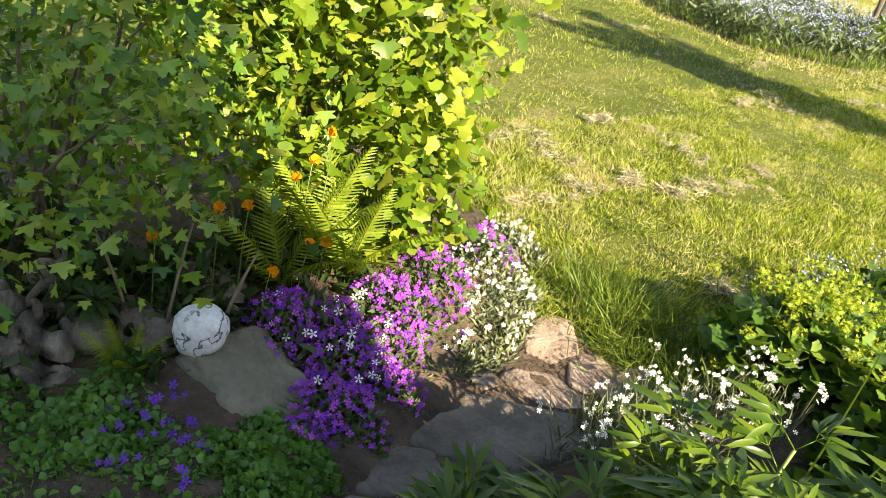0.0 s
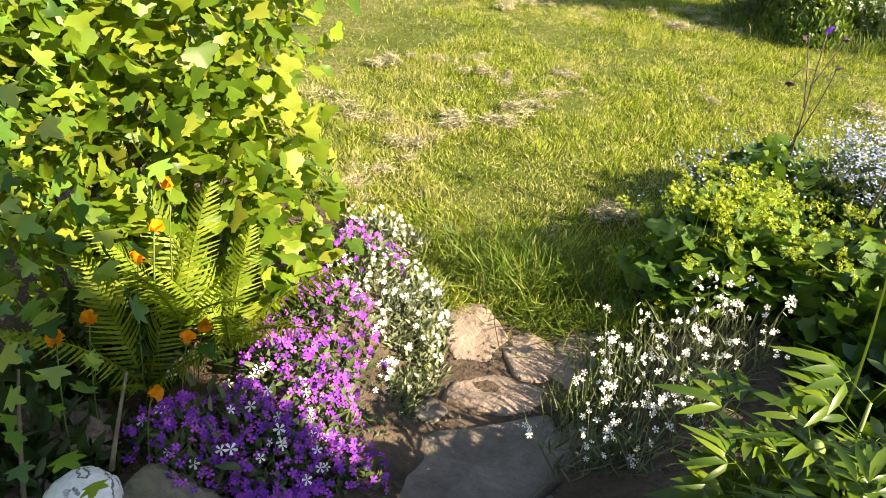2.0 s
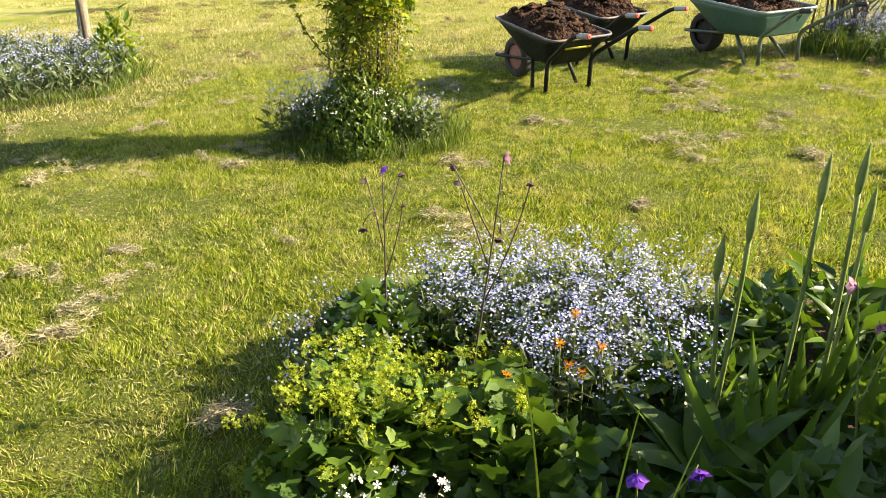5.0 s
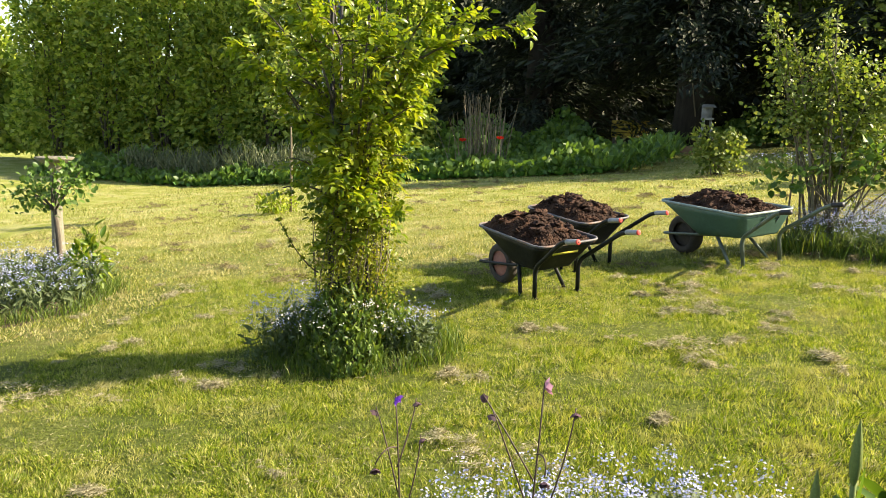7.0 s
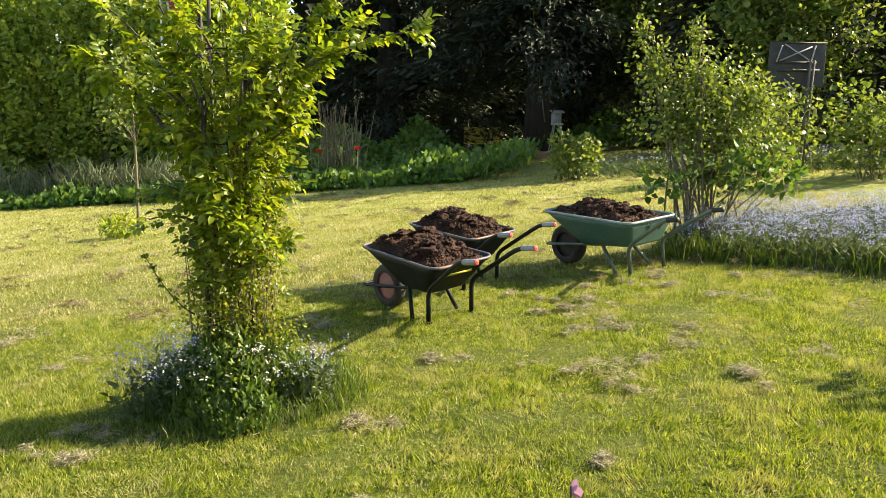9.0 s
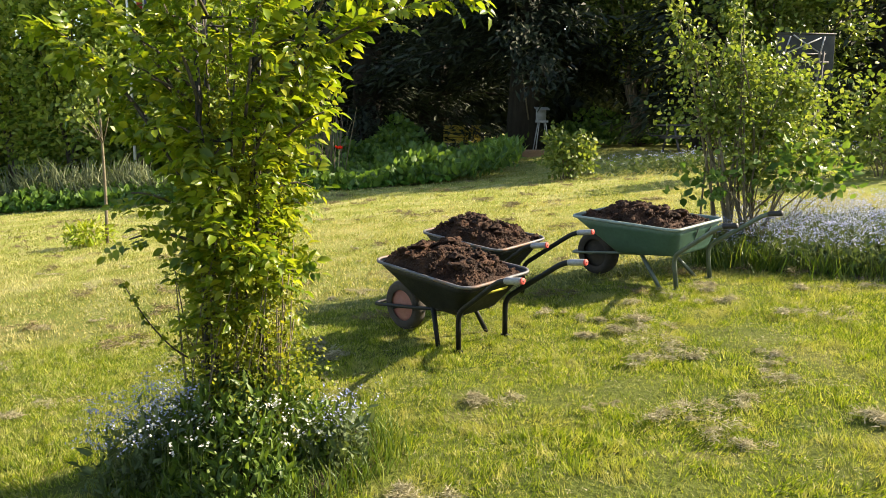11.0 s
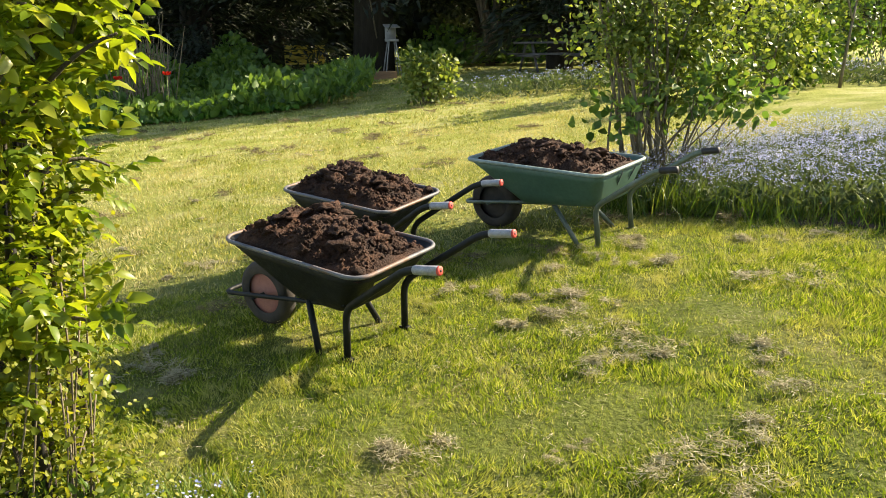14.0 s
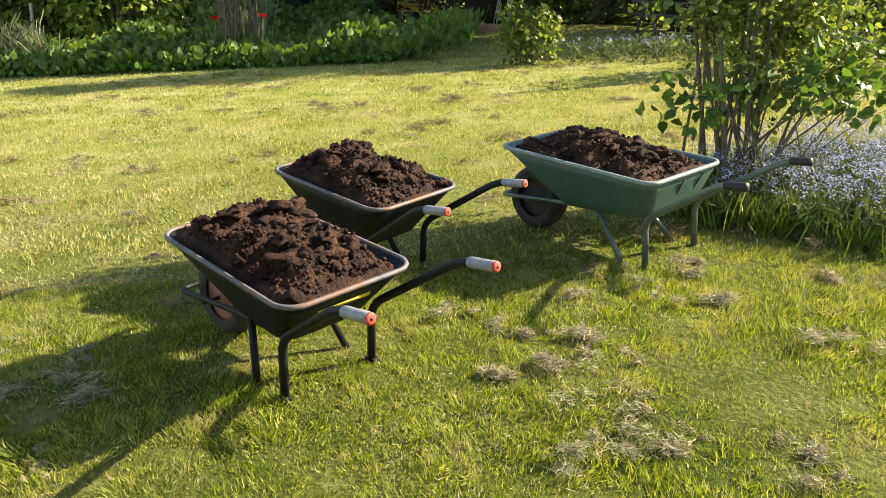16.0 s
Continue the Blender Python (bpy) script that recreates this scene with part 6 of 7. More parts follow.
sp = bezier((RX - 0.2, RY - 0.1, rz0 + 0.55), (RX - 0.32, RY - 0.12, rz0 + 0.62), (RX - 0.44, RY - 0.15, rz0 + 0.88), 8)
part("shoot", tube(sp, np.linspace(0.005, 0.002, 8), 5), M_red_stem, root2)
pk_ = np.repeat(sp[2:], 9, 0) + rq.normal(0, 0.01, (54, 3))
part("shoot_leaves", scatter(OVAL, pk_, frames(rand_dirs(54, 0.3, rq), rand_dirs(54, 0.5, rq)), rq.uniform(0.015, 0.032, 54)), M_honey, root2, kind="stuff")
# the iron obelisk inside
M_iron = surf_mat("black_iron", [(0.3, (0.012, 0.012, 0.012)), (0.7, (0.03, 0.028, 0.026))], 10, (0.5, 0.8), 0.3, 0.003)
ob_ = rooted("obelisk", Vector((RX, RY, rz0)), "black iron plant obelisk hidden in the rose", "plant support")
for k in range(4):
    a = math.pi / 4 + k * math.pi / 2
    part("post", tube([(RX + 0.17 * math.cos(a), RY + 0.17 * math.sin(a), rz0 - 0.05), (RX + 0.16 * math.cos(a), RY + 0.16 * math.sin(a), rz0 + 2.3)], 0.011, 7), M_iron, ob_)
for z in (0.5, 1.0, 1.5, 2.0):
    a = np.arange(16) / 16 * 2 * np.pi
    part("hoop", closed_tube(np.stack([RX + 0.165 * np.cos(a), RY + 0.165 * np.sin(a), np.full(16, rz0 + z)], 1), 0.006, 6), M_iron, ob_)

# skirt of flowers at its foot
x, y, _ = mat_points(-1.78, 3.95, 0.24, 0.3, 0, 240, rq)
forget_me_nots("forget_me_nots", (x, y), 0.42, 900, 8, 0.005, rq, "pale blue forget-me-nots at the foot of the rose")
x, y, _ = mat_points(-1.02, 3.9, 0.17, 0.24, 0, 70, rq)
forget_me_nots("forget_me_nots", (x, y), 0.32, 500, 6, 0.005, rq, "pale blue forget-me-nots beside the obelisk")
M_skirt = leaf_mat("skirt_leaf", [(0.05, 0.10, 0.02), (0.09, 0.16, 0.03), (0.15, 0.22, 0.045)], 0.38, 0.45)
root3 = rooted("skirt_plants", gp(-1.4, 3.75), "dark narrow leaves crowding the foot of the rose", "plants")
x, y, z = mat_points(-1.40, 3.85, 0.46, 0.36, 0.5, 4600, rq)
z = z * rq.uniform(0, 1, 4600)
for o_ in np.array_split(np.argsort(x), 7):
    part("clump", upright_leaves(LANCE, x[o_], y[o_], z[o_], 0.058, rq, 0.7, 1.0), M_skirt, root3, kind="stuff")
pn = 60
x, y, _ = mat_points(-1.45, 3.68, 0.42, 0.18, 0, pn, rq)
root4 = rooted("white_campion", gp(-1.45, 3.65), "white flower heads on thin stalks below the rose", "flowers")
st, tip = stalks(x, y, 0.0, rq.uniform(0.2, 0.42, pn), 0.0013, rq, 0.04)
part("stemwork", st, M_greyleaf, root4, kind="stuff")
k = np.repeat(np.arange(pn), 6)
part("blossoms", open_flowers(petals(5, cup=0.15), tip[k] + rq.normal(0, 0.011, (len(k), 3)), 0.0062, rq, (0.1, -0.3, 0.9), 0.5), M_white, root4, kind="stuff")

# right bed ------------------------------------------------------------------------------------------
x, y = in_poly_points(BED_BLUE, 5200, rq)
forget_me_nots("forget_me_nots", (x, y), 0.38, 20000, 9, 0.0056, rq, "broad drift of pale blue forget-me-nots behind the barrows", "", NEEDLE, 0.10, 0.5)
gx3, gy3 = fringe(BED_BLUE[:5], 900, 0, 0, out=0.12)
grass("long_grass_tuft", gx3, gy3, 0.15, 0.38, 0.009, 2, M_longgrass, "tufts of long bright grass along the blue bed", 0.3)
BX, BY, BS = 2.64, 7.68, 0.9
shrub("bush", BX, BY, [tuple(BS * c for c in b) for b in ((-0.2, 0, 1.45, 0.6, 0.5, 0.5), (0.35, 0, 1.3, 0.65, 0.5, 0.55), (0.0, 0, 1.9, 0.55, 0.5, 0.45), (0.6, 0, 1.7, 0.45, 0.45, 0.45), (-0.5, 0.1, 2.05, 0.3, 0.3, 0.4), (0.8, -0.1, 1.05, 0.3, 0.35, 0.3), (0.15, 0, 0.85, 0.4, 0.35, 0.3), (-0.7, 0, 2.45, 0.14, 0.14, 0.3), (-0.1, 0, 2.4, 0.13, 0.13, 0.28))],
      OVAL, 6800, 0.05, M_bush, "tall loose bush with small pale green leaves and many stems", "bush", 26, 0.016, seed=15, shell=0.1, jag=0.4, spread=0.13)
shrub("bush", BX + 0.2, BY - 0.3, [tuple(BS * c for c in b) for b in ((0.2, 0, 0.95, 0.5, 0.4, 0.35), (-0.65, 0, 0.75, 0.4, 0.35, 0.25), (0.6, 0, 0.85, 0.35, 0.35, 0.3))], OVAL, 300, 0.09, M_border, "low suckers with large glossy leaves at the bush's foot", "bush", 12, 0.008, seed=16, shell=0.2)
# shrubs past the picture's right, whose shade lies on the lawn
shrub("laurel_shrub", 4.85, 3.65, [(0, 0, 0.9, 0.6, 0.55, 0.8), (0.1, -0.5, 0.8, 0.5, 0.5, 0.7)], OVAL, 1500, 0.11, M_darkleaf, "rounded dark green laurel beside the lawn", seed=72, shell=0.4)

# left: standard apple tree in its blue bed
x, y = in_poly_points(BED_APPLE, 2600, rq)
forget_me_nots("forget_me_nots", (x, y), 0.38, 9000, 6, 0.007, rq, "pale blue forget-me-nots round the small apple tree", "", NEEDLE, 0.11)
AX, AY = -5.17, 6.7
root5 = rooted("apple_tree", gp(AX, AY), "small standard apple tree with a short trunk", "tree")
ab = [(AX - 0.05, AY, float(lawn_z(AX, AY)) + 1.05, 0.35, 0.3, 0.28), (AX + 0.2, AY, float(lawn_z(AX, AY)) + 1.15, 0.25, 0.25, 0.25), (AX - 0.3, AY, float(lawn_z(AX, AY)) + 0.95, 0.25, 0.25, 0.2)]
a0 = np.array(gp(AX, AY))
part("trunk", tube(bezier(a0 - np.array((0, 0, 0.05)), a0 + np.array((0.05, 0, 0.4)), a0 + np.array((-0.02, 0, 0.85)), 7), np.linspace(0.034, 0.022, 7), 9), M_bark, root5)
for bit in branches(a0 + np.array((-0.02, 0, 0.85)), ab, 9, rq, 0.012, 6, 0.01):
    part("branch", bit, M_bark, root5)
part("crown", foliage(OVAL, ab, 520, 0.06, rq, shell=0.2), M_border, root5, kind="stuff")
shrub("lily_clump", -4.6, 6.3, [(0, 0, 0.3, 0.18, 0.15, 0.3)], LANCE, 160, 0.13, M_currant, "clump of bright yellow-green lily shoots", "plant", 5, 0.005, seed=73)
# the stake-trained sapling further off, with primulas
SX, SY = -4.8, 13.5
s0 = np.array(gp(SX, SY))
root6 = rooted("sapling", gp(SX, SY), "slender pale sapling with sparse leaves", "tree")
part("trunk", tube(bezier(s0, s0 + np.array((0.05, 0, 1.4)), s0 + np.array((-0.05, 0, 3.0)), 8), np.linspace(0.028, 0.012, 8), 7), M_twig, root6)
sb = [(SX, SY, s0[2] + 2.6, 0.6, 0.5, 0.7), (SX - 0.3, SY, s0[2] + 2.0, 0.35, 0.35, 0.3)]
for bit in branches(s0 + np.array((0, 0, 1.6)), sb, 8, rq, 0.01, 5, 0.02):
    part("branch", bit, M_twig, root6)
part("crown", foliage(OVAL, sb, 500, 0.09, rq, shell=0.1), M_bush, root6, kind="stuff")
shrub("perennial_clump", SX - 0.25, SY - 0.1, [(0, 0, 0.15, 0.35, 0.3, 0.2)], LANCE, 300, 0.12, M_lime, "clump of yellow flowers round the sapling", "flowers", 4, 0.005, seed=74)


# far side of the garden ---------------------------------------------------------------------------
def band(name, pts, depth, h, n, shape, size, material, label, seed, lean=0.5):
    """A leafy border along a line."""
    q = np.random.default_rng(seed)
    p = np.array(pts, float)
    seg = np.linalg.norm(np.diff(p, axis=0), axis=1)
    k = q.choice(len(seg), n, p=seg / seg.sum())
    s = q.uniform(0, 1, n)[:, None]
    c = p[k] * (1 - s) + p[k + 1] * s
    d = np.diff(p, axis=0)[k]
    nrm = unit(np.stack([-d[:, 1], d[:, 0]], 1))
    off = q.uniform(0, 1, n)
    c = c + nrm * (off * depth)[:, None] + q.normal(0, 0.12, (n, 2))
    mound = h * (0.35 + 0.65 * off) * (0.7 + 0.3 * np.sin(c[:, 0] * 1.9) * np.sin(c[:, 0] * 0.7 + 2))
    z = mound * q.uniform(0.05, 1, n) ** 0.7
    root = rooted(name, gp(float(p[len(p) // 2][0]), float(p[len(p) // 2][1])), label, "plants")
    order = np.array_split(np.argsort(c[:, 0] + 0.5 * c[:, 1]), 8)
    for o_ in order:
        part("clump", upright_leaves(shape, c[o_, 0], c[o_, 1], z[o_], size, q, lean, 0.8), material, root, kind="stuff")
    return root


EDGE = [(-17, 24.5), (-11, 22.6), (-7.6, 21.4), (-4.6, 20.4), (-2.0, 19.9), (0.4, 19.2), (1.2, 19.0)]
band("herbaceous_border", EDGE, 2.6, 1.0, 11000, OVAL, 0.2, M_border, "leafy green border of mixed perennials behind the lawn", 1)
band("herbaceous_border", EDGE, 0.8, 0.35, 4500, OVAL, 0.14, M_cover, "low bright green ground cover edging the lawn", 2, 1.0)
band("reed_clump", [(-14, 24.4), (-6.2, 21.7)], 0.8, 0.8, 1400, strap(0.025, 0.3, 3), 0.75, M_silver, "grey-green strap leaves of flag irises in the border", 3, 0.3)
band("herbaceous_border", [(1.1, 19.0), (1.6, 22), (2.4, 26), (3.2, 29)], -1.6, 0.9, 3200, LANCE, 0.26, M_border, "shaded border beside the grass walk", 4)
# tan grass stalks and red poppies
q8 = np.random.default_rng(6)
x, y = q8.normal(-1.9, 0.35, 90), q8.normal(21.2, 0.25, 90)
root = rooted("pampas_clump", gp(-1.9, 21.2), "clump of tall dry tan grass stalks", "grass")
st, tip = stalks(x, y, 0, q8.uniform(1.5, 2.3, 90), 0.012, q8, 0.25)
part("stemwork", st, M_twig, root, kind="stuff")
M_scarlet = petal_mat("scarlet_petal", [(0.7, 0.03, 0.02), (0.8, 0.06, 0.03)], 0.3)
for x, y, z in ((-1.35, 20.5, 0.95), (-2.35, 20.7, 0.95)):
    g_ = np.array(gp(x, y))
    root = rooted("red_poppy", g_, "scarlet oriental poppy in the far border", "flower", "red poppies")
    part("stem", tube([(0, 0, 0), (0.02, 0, z)], 0.008, 5), M_stem, root, local=True)
    part("petals", scatter((leaf_simple(0.1, -0.3, 0.9)[0], leaf_simple()[1]), np.array([[0.02, 0, z]] * 5), frames(np.array([(math.cos(a), math.sin(a), 0.5) for a in np.arange(5) * 1.26]), np.array([[0, 0, 1.0]] * 5)), np.full(5, 0.12)), M_scarlet, root, local=True)

# tall hedge on the left
for k, (x, y, h) in enumerate(((-19, 29, 7.4), (-16.5, 28.5, 6.8), (-14, 28, 7.2), (-11.7, 27.4, 6.7), (-9.6, 26.8, 7.0), (-7.4, 26.0, 6.4), (-5.3, 25.2, 6.8))):
    shrub("hedge_tree", x, y, [(0, 0, h * 0.28, 1.75, 1.2, h * 0.3), (0.2, 0, h * 0.6, 1.7, 1.2, h * 0.3), (0.5, 0, h * 0.8, 1.1, 0.9, h * 0.2), (-0.7, 0.1, h * 0.82, 0.8, 0.8, h * 0.2)],
          FAR, 7000, 0.24, M_hedge, "tall overgrown green hedge tree at the garden edge", "tree", 9, 0.06, M_bark, seed=130 + k, group="hedge trees", shell=0.72, jag=0.14)
band("hedge_backing", [(-24, 31.5), (-4.5, 28.0)], 1.5, 8.0, 26000, QUAD, 0.42, M_hedge, "dense leafy inside of the tall hedge", 9, 1.0)

# great dark conifers and the wood behind them
def conifer(x, y, h, rad, seed, n=7000, clear=1.2, lean=0.0):
    q = np.random.default_rng(seed)
    base = np.array(gp(x, y))
    root = rooted("conifer", base, "huge dark conifer standing in shade behind the lawn", "tree", "dark conifers")
    part("trunk", tube([base - np.array((0, 0, 0.1)), base + np.array((0.1, 0, h * 0.4)), base + np.array((0, 0, h))], [rad * 0.13, rad * 0.1, 0.03], 12), M_dark_bark, root)
    pos, d = [], []
    nb = 46
    for k in range(nb):
        s = k / nb
        z = clear + (h - clear) * s
        L = rad * (1 - s) ** 0.7 * q.uniform(0.75, 1.1)
        a = k * 2.4 + q.normal(0, 0.3)
        e = base + np.array((math.cos(a) * L, math.sin(a) * L, z - 0.12 * L))
        c = bezier(base + np.array((0, 0, z)), base + np.array((math.cos(a) * L * 0.5, math.sin(a) * L * 0.5, z + 0.12 * L)), e, 6)
        part("branch", tube(c, np.linspace(0.06 * (1 - s) + 0.012, 0.008, 6), 5), M_dark_bark, root)
        m = int(n / nb)
        t = q.uniform(0.15, 1, m)
        j = np.minimum((t * 5).astype(int), 4)
        f = (t * 5 - j)[:, None]
        p = c[j] * (1 - f) + c[j + 1] * f + q.normal(0, 1, (m, 3)) * np.array((0.45, 0.45, 0.32)) * (0.4 + 0.1 * L)
        pos.append(p)
        d.append(unit(np.stack([np.cos(a) + q.normal(0, 0.6, m), np.sin(a) + q.normal(0, 0.6, m), q.normal(-0.5, 0.3, m)], 1)))
    pos, d = np.concatenate(pos), np.concatenate(d)
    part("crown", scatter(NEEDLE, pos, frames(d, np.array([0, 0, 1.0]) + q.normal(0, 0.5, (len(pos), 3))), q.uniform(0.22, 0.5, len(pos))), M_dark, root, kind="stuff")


conifer(5.0, 29.0, 11, 5.6, 1, 26000, 2.6)
conifer(-0.5, 34.0, 13, 5.2, 2, 24000, 1.0)
conifer(9.8, 31.0, 12, 5.4, 3, 20000, 1.6)
conifer(15.0, 30.0, 14, 4.8, 4, 10000, 1.0)
# the next two are added to throw shade over the far lawn
conifer(13.0, 21.0, 11, 3.6, 6, 9000, 0.8)
conifer(9.2, 23.6, 9.5, 3.0, 7, 8000, 0.6)
conifer(2.3, 35.0, 17, 5.0, 5, 12000, 0.6)
# two backing bands close the gaps; their near-black colour stands in for shade
band("wood_edge", [(-9, 40), (10, 43), (30, 34)], 4.0, 15.0, 12000, FAR, 1.3, M_dark, "wood closing the view far behind, coloured near-black as shade", 15, 1.0)
band("wood_edge", [(-3, 35.5), (8, 38), (24, 31)], 2.5, 6.5, 9000, QUAD, 0.7, M_dark, "tangle of undergrowth deep under the trees, darkened as shade", 10, 1.0)
band("wood_edge", [(14, 27), (22, 20), (24, 8), (22, -4)], 3.0, 7.0, 9000, FAR, 0.5, M_hedge, "tall green trees closing the garden's far side", 14, 1.0)
band("wood_edge", [(5.8, 27.6), (9, 27), (16, 24)], 2.0, 1.6, 3500, OVAL, 0.22, M_border, "shaded shrubs under the conifers", 11, 1.0)
band("wood_edge", [(-2.5, 23.8), (2.0, 27.5)], 2.2, 2.1, 3500, OVAL, 0.22, M_border, "shaded shrubs at the mouth of the grass walk", 12, 1.0)
# light-leaved trees behind the right-hand bed
for k, (x, y, h, w) in enumerate(((11.0, 24.0, 7.5, 2.6), (9.8, 20.2, 6.0, 2.0), (8.6, 27.5, 7.5, 2.2), (17.5, 19, 7.0, 2.6))):
    shrub("ash_tree", x, y, [(0, 0, h * 0.55, w, w * 0.8, h * 0.3), (w * 0.4, 0, h * 0.8, w * 0.6, w * 0.6, h * 0.2), (-w * 0.5, 0, h * 0.7, w * 0.5, w * 0.5, h * 0.22)],
          FAR, 6500, 0.2, M_bush, "tall light-leaved tree beyond the flower beds", "tree", 10, 0.08, M_bark, seed=150 + k, group="trees beyond the beds", shell=0.3, jag=0.25)
for k, (x, y, s, m_, label) in enumerate(((3.5, 17.2, 0.75, M_bush, "leafy light green shrub at the lawn's far edge"), (7.4, 12.4, 1.15, M_bush, "rounded pale green shrub beside the path"), (6.6, 14.6, 1.3, M_bush, "spreading white-flecked shrub behind the bush"),
                                         (8.6, 13.2, 0.9, M_lady, "bright green leafy shrub by the second bed"), (10.5, 15.5, 1.4, M_bush, "broad green shrub behind the blue bed"), (12.5, 15.5, 1.9, M_border, "broad leafy shrub closing the far side"), (14.6, 13.4, 1.9, M_border, "broad leafy shrub at the garden edge"), (5.3, 6.9, 0.35, M_lady, "small green clump within the forget-me-nots"))):
    shrub("garden_shrub", x, y, [(0, 0, 0.55 * s, 0.75 * s, 0.7 * s, 0.55 * s), (0.3 * s, 0, 0.8 * s, 0.5 * s, 0.5 * s, 0.5 * s), (-0.3 * s, 0.1, 0.95 * s, 0.4 * s, 0.4 * s, 0.5 * s)], OVAL, 1500, 0.1, m_, label, seed=170 + k, shell=0.5, jag=0.2)
BED_FAR = [(3.3, 16.6), (5.5, 16.2), (7.5, 14.4), (8.6, 13.2), (11, 12.0), (13, 13.5), (10, 16), (6, 17.8)]
x, y = in_poly_points(BED_FAR, 2300, q8)
forget_me_nots("forget_me_nots", (x, y), 0.4, 6000, 4, 0.012, q8, "far bed of pale blue forget-me-nots", "", NEEDLE, 0.14)
# bare-stemmed sapling in that bed
t0 = np.array(gp(9.0, 12.6))
root = rooted("sapling", t0, "young tree with pale bark and few leaves", "tree")
for a, b, c, rad in (((0, 0, 0), (0.05, 0, 0.6), (0.15, 0, 1.3), 0.03), ((0.12, 0, 1.0), (0.0, 0, 1.4), (-0.35, 0, 1.9), 0.018), ((0.15, 0, 1.25), (0.2, 0, 1.6), (0.3, 0, 2.2), 0.018)):
    part("branch", tube(bezier(a, b, c, 6), np.linspace(rad, rad * 0.5, 6), 7), M_twig, root, local=True)
part("foliage", scatter(OVAL, np.array((0.3, 0, 1.8)) + q8.normal(0, 0.16, (60, 3)), frames(rand_dirs(60, 0, q8), rand_dirs(60, 0.6, q8)), q8.uniform(0.06, 0.12, 60)), M_lime, root, local=True, kind="stuff")

# built things at the far side
M_wood = surf_mat("weathered_sleeper_wood", [(0.3, (0.22, 0.12, 0.07)), (0.7, (0.36, 0.22, 0.13))], 6, (0.7, 0.9), 0.5, 0.006, stretch=(0.2, 1, 1))
M_greywood = surf_mat("grey_painted_wood", [(0.3, (0.22, 0.23, 0.24)), (0.7, (0.36, 0.37, 0.38))], 6, (0.7, 0.9), 0.4, 0.005)
M_yellowwood = surf_mat("yellow_painted_wood", [(0.3, (0.42, 0.34, 0.06)), (0.7, (0.55, 0.46, 0.10))], 5, (0.6, 0.85), 0.3, 0.005)
M_oldwood = surf_mat("dark_timber", [(0.3, (0.06, 0.055, 0.05)), (0.7, (0.12, 0.11, 0.10))], 6, (0.7, 0.9), 0.4, 0.005)
c0 = gp(4.45, 26.3)
root = rooted("planter", c0, "low raised bed of wooden sleepers", "planter")
for a in (box(-0.6, 0.6, -0.32, -0.22, 0, 0.24, 0.01), box(-0.6, 0.6, 0.22, 0.32, 0, 0.24, 0.01), box(-0.6, -0.5, -0.219, 0.219, 0, 0.24, 0.01), box(0.5, 0.6, -0.219, 0.219, 0, 0.24, 0.01)):
    part("sleeper", a, M_wood, root, local=True)
part("soil", box(-0.5, 0.5, -0.22, 0.22, 0.02, 0.19), M_soil, root, local=True)
c0 = gp(5.05, 26.6)
root = rooted("bird_table", c0, "grey wooden bird table on splayed legs", "bird table")
part("tray", box(-0.18, 0.18, -0.16, 0.16, 1.05, 1.12, 0.008), M_greywood, root, local=True)
part("roof", moved(box(-0.22, 0.22, -0.2, 0.2, -0.015, 0.015, 0.005), Matrix.Translation((0, 0, 1.5)) @ pose(0, 0, 0, 12, 0, 0)), M_greywood, root, local=True)
part("back", box(-0.17, 0.17, 0.13, 0.15, 1.121, 1.47), M_greywood, root, local=True)
for sx in (-1, 1):
    for sy in (-1, 1):
        part("leg", tube([(sx * 0.25, sy * 0.22, 0), (sx * 0.1, sy * 0.1, 1.06)], 0.02, 6), M_greywood, root, local=True)
c0 = gp(3.3, 33.2)
root = rooted("bench", c0, "yellow-painted plank bench under the trees", "bench")
for z in (0.45, 0.62, 0.79, 0.96):
    part("slat", box(-0.75, 0.75, -0.02, 0.02, z, z + 0.145, 0.006), M_yellowwood, root, local=True)
part("seat", box(-0.75, 0.75, -0.45, -0.03, 0.42, 0.46, 0.006), M_yellowwood, root, local=True)
for sx in (-0.66, 0.66):
    part("leg", box(sx - 0.04, sx + 0.04, -0.42, 0.06, 0, 0.419, 0.006), M_oldwood, root, local=True)
# basketball stand, seen from the back
c0 = gp(6.95, 14.3)
M_board = surf_mat("dark_board", [(0.3, (0.02, 0.022, 0.022)), (0.7, (0.045, 0.048, 0.046))], 6, (0.5, 0.8), 0.2, 0.003)
root = rooted("basketball_stand", c0, "dark basketball backboard on a steel pole, seen from behind", "basketball stand")
part("backboard", box(-0.53, 0.53, -0.015, 0.015, 1.62, 2.42, 0.006), M_board, root, local=True)
part("board_frame", merge(box(-0.54, 0.54, -0.035, -0.016, 2.40, 2.425), box(-0.40, 0.36, -0.05, -0.016, 2.04, 2.075), box(-0.36, 0.42, -0.05, -0.016, 1.90, 1.94)), M_board, root, "dark steel rails across the board", local=True)
for a, b in (((-0.41, -0.06, 2.06), (-0.32, -0.06, 2.36)), ((0.24, -0.06, 2.06), (0.31, -0.06, 2.36)), ((-0.36, -0.07, 2.08), (0.24, -0.07, 2.34)), ((-0.26, -0.05, 2.38), (0.24, -0.05, 2.08)),
             ((-0.24, -0.05, 1.76), (0.08, -0.08, 1.42)), ((-0.28, -0.05, 1.70), (0.02, -0.08, 1.40))):
    part("brace", tube([a, b], 0.013, 6), M_greywood, root, "pale steel brace", local=True)
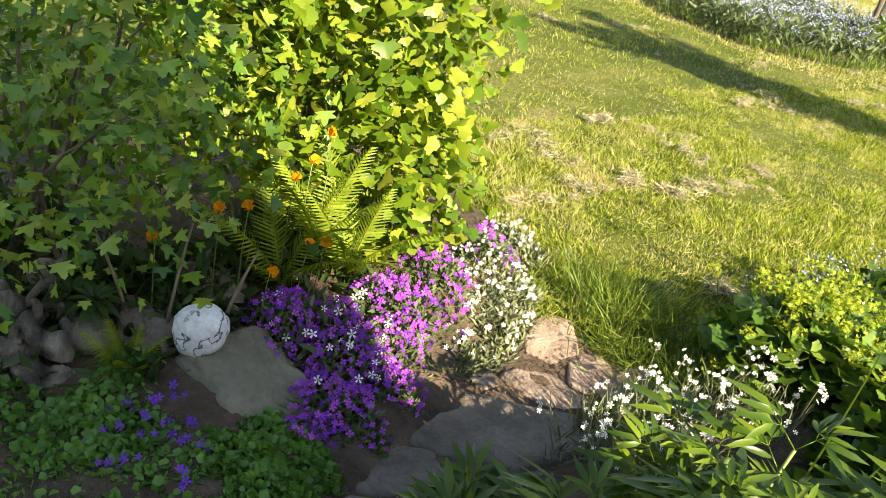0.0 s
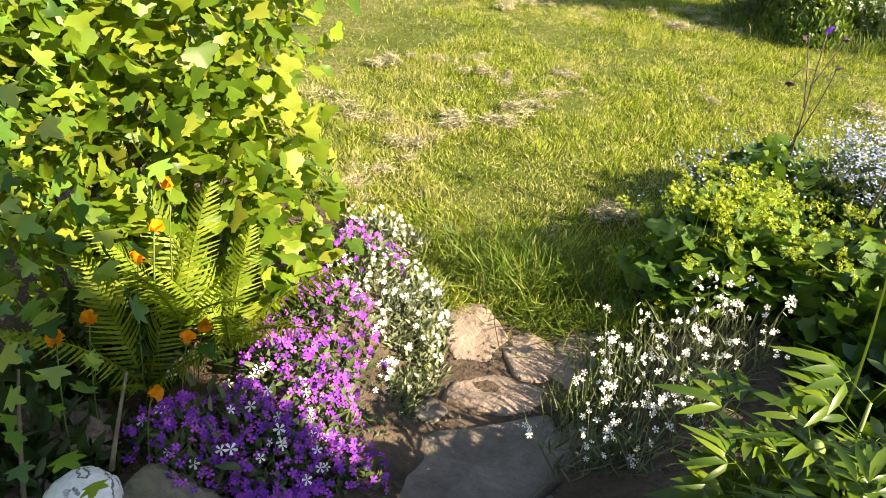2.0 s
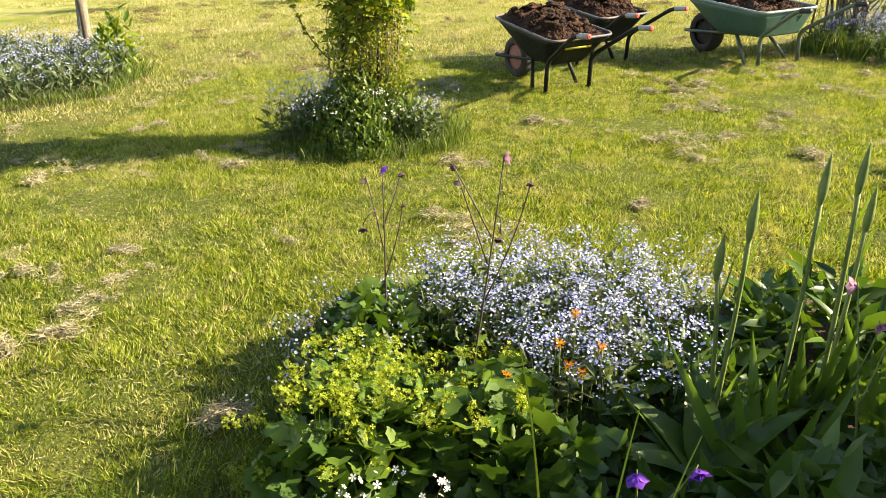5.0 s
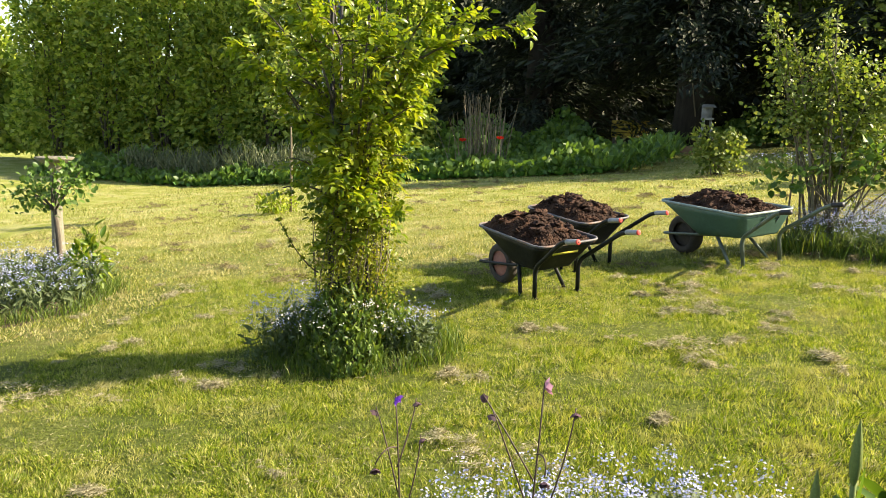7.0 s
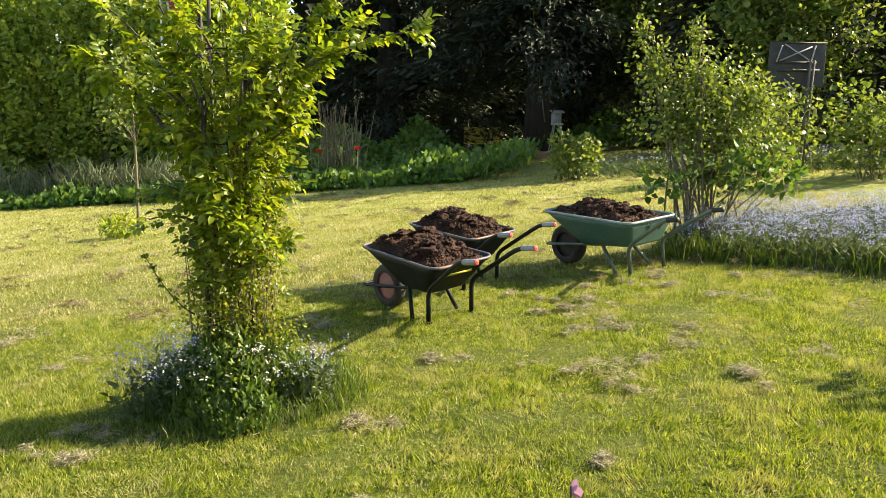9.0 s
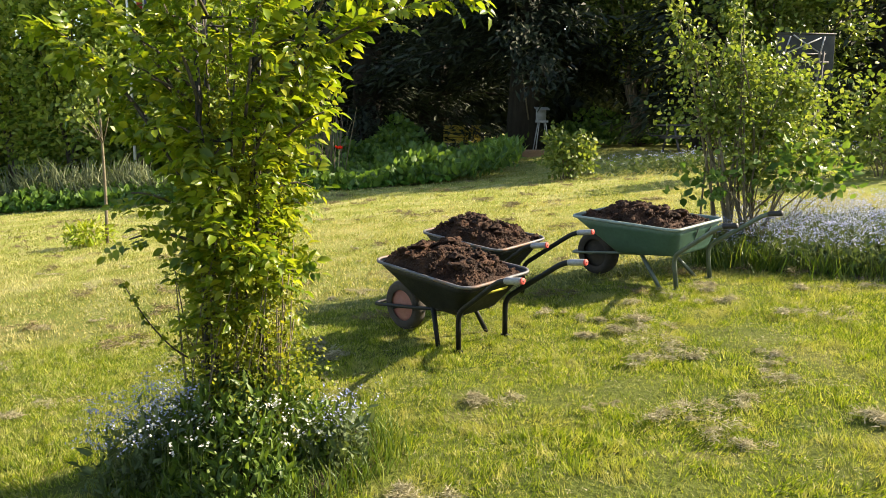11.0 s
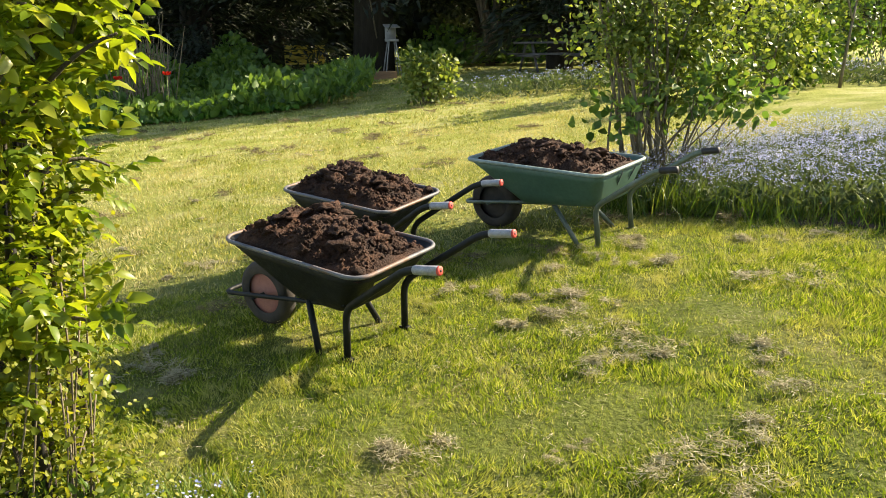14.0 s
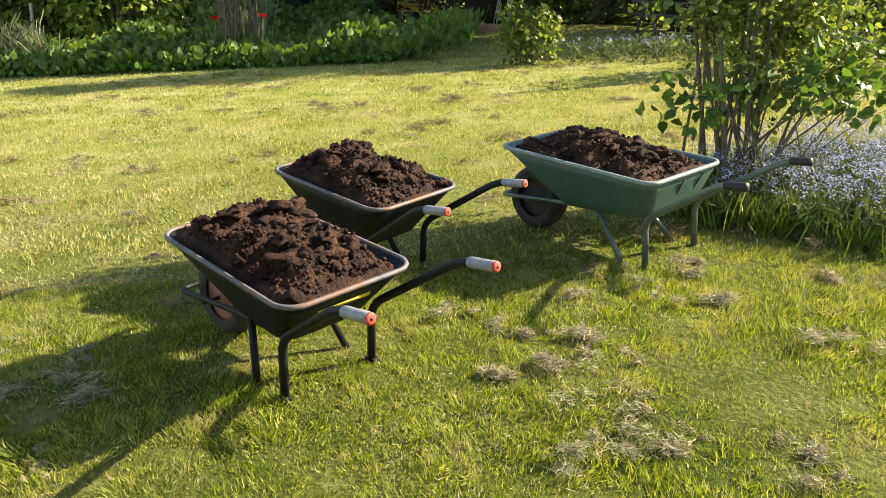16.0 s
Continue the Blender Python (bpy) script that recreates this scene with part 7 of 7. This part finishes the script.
for dx in (-0.035, 0.035):
    part("pole", tube([(0.16 + dx, -0.1, 0.0), (0.25 + dx, -0.1, 2.1)], 0.022, 8), M_oldwood, root, local=True)
# rope hanging from the great conifer
solid("rope", tube(bezier((4.3, 28.0, 6.5), (4.5, 28.0, 4.0), (4.95, 28.2, 1.6), 9), 0.025, 6), M_twig, "old rope hanging from the conifer", "rope")
# fallen pole rail in the shade at the far right
c0 = gp(8.2, 22.0)
root = rooted("picnic_table", c0, "dark wooden picnic table in the shade", "table")
part("tabletop", box(-0.9, 0.9, -0.35, 0.35, 0.70, 0.75, 0.006), M_oldwood, root, local=True)
for sy in (-0.65, 0.65):
    part("seat", box(-0.9, 0.9, sy - 0.12, sy + 0.12, 0.42, 0.46, 0.006), M_oldwood, root, local=True)
for sx in (-0.65, 0.65):
    part("crossbar", box(sx - 0.03, sx + 0.03, -0.76, 0.76, 0.36, 0.415), M_oldwood, root, local=True)
    for sy in (-1, 1):
        part("leg", tube([(sx + 0.05, sy * 0.6, 0), (sx + 0.05, sy * 0.2, 0.7)], 0.035, 6), M_oldwood, root, local=True)
# flagpole behind the hedge
M_pole = surf_mat("white_painted_pole", [(0.3, (0.6, 0.6, 0.6)), (0.7, (0.75, 0.75, 0.75))], 6, (0.4, 0.6), 0.1, 0.002)
F0 = np.array(gp(-7.3, 25.0))
M_flag = petal_mat("faded_flag_cloth", [(0.06, 0.08, 0.28), (0.07, 0.09, 0.3)], 0.2)
M_flagred = petal_mat("faded_red_cloth", [(0.5, 0.05, 0.06), (0.55, 0.07, 0.07)], 0.2)
root = rooted("flagpole", F0, "white flagpole with a limp blue, red and white flag", "flagpole")
part("pole", tube([(0, 0, 0), (0, 0, 7.4)], [0.045, 0.03], 10), M_pole, root, local=True)
for k, (m_, x0, x1) in enumerate(((M_flag, 0.04, 0.22), (M_white, 0.22, 0.29), (M_flagred, 0.29, 0.45), (M_white, 0.45, 0.52), (M_flag, 0.52, 0.66))):
    zz = np.linspace(0, 1, 9)
    v = []
    for s in zz:
        for x in (x0, x1):
            v.append((x * 0.85 + 0.03 * math.sin(6 * s + 5 * x), 0.06 * math.sin(9 * x + 3 * s), 6.9 - 1.25 * s - 0.9 * x))
    f = np.array([(2 * i, 2 * i + 1, 2 * i + 3, 2 * i + 2) for i in range(8)])
    part("flag_stripe", (np.array(v), [f]), m_, root, local=True)
# bird bath by the hedge
c0 = gp(-6.6, 9.0)
root = rooted("bird_bath", c0, "grey stone bird bath on a pedestal", "bird bath")
for nm, prof in (("pedestal", [(0.16, 0), (0.16, 0.05), (0.08, 0.1), (0.06, 1.15), (0.1, 1.23)]), ("bowl", [(0.1, 1.23), (0.23, 1.30), (0.25, 1.33), (0.22, 1.335), (0.05, 1.29)])):
    v, f = spin(prof, 20)
    part(nm, (v[:, [0, 2, 1]], f), M_greyrock, root, local=True)


# unseen plain wall behind the walk, added to shade the rockery
M_render = surf_mat("rough_render", [(0.3, (0.5, 0.48, 0.44)), (0.7, (0.62, 0.6, 0.55))], 3, (0.8, 0.95), 0.4, 0.006)
shade_bm = bmesh.new()
# the end slopes back at the top to slant the shadow's edge
outline = [shade_bm.verts.new((3.4, y_, z_)) for y_, z_ in ((-7.0, -0.2), (-0.16, -0.2), (-0.16, 3.2), (-0.85, 4.4), (-7.0, 4.4))]
face = shade_bm.faces.new(outline)
ext = bmesh.ops.extrude_face_region(shade_bm, geom=[face])
bmesh.ops.translate(shade_bm, vec=(0.3, 0, 0), verts=[q for q in ext["geom"] if isinstance(q, bmesh.types.BMVert)])
bmesh.ops.recalc_face_normals(shade_bm, faces=shade_bm.faces[:])
solid("wall_house", from_bm(shade_bm), M_render, "unseen plain rendered wall added to shade the rockery", "wall", kind="structure", smooth=False)
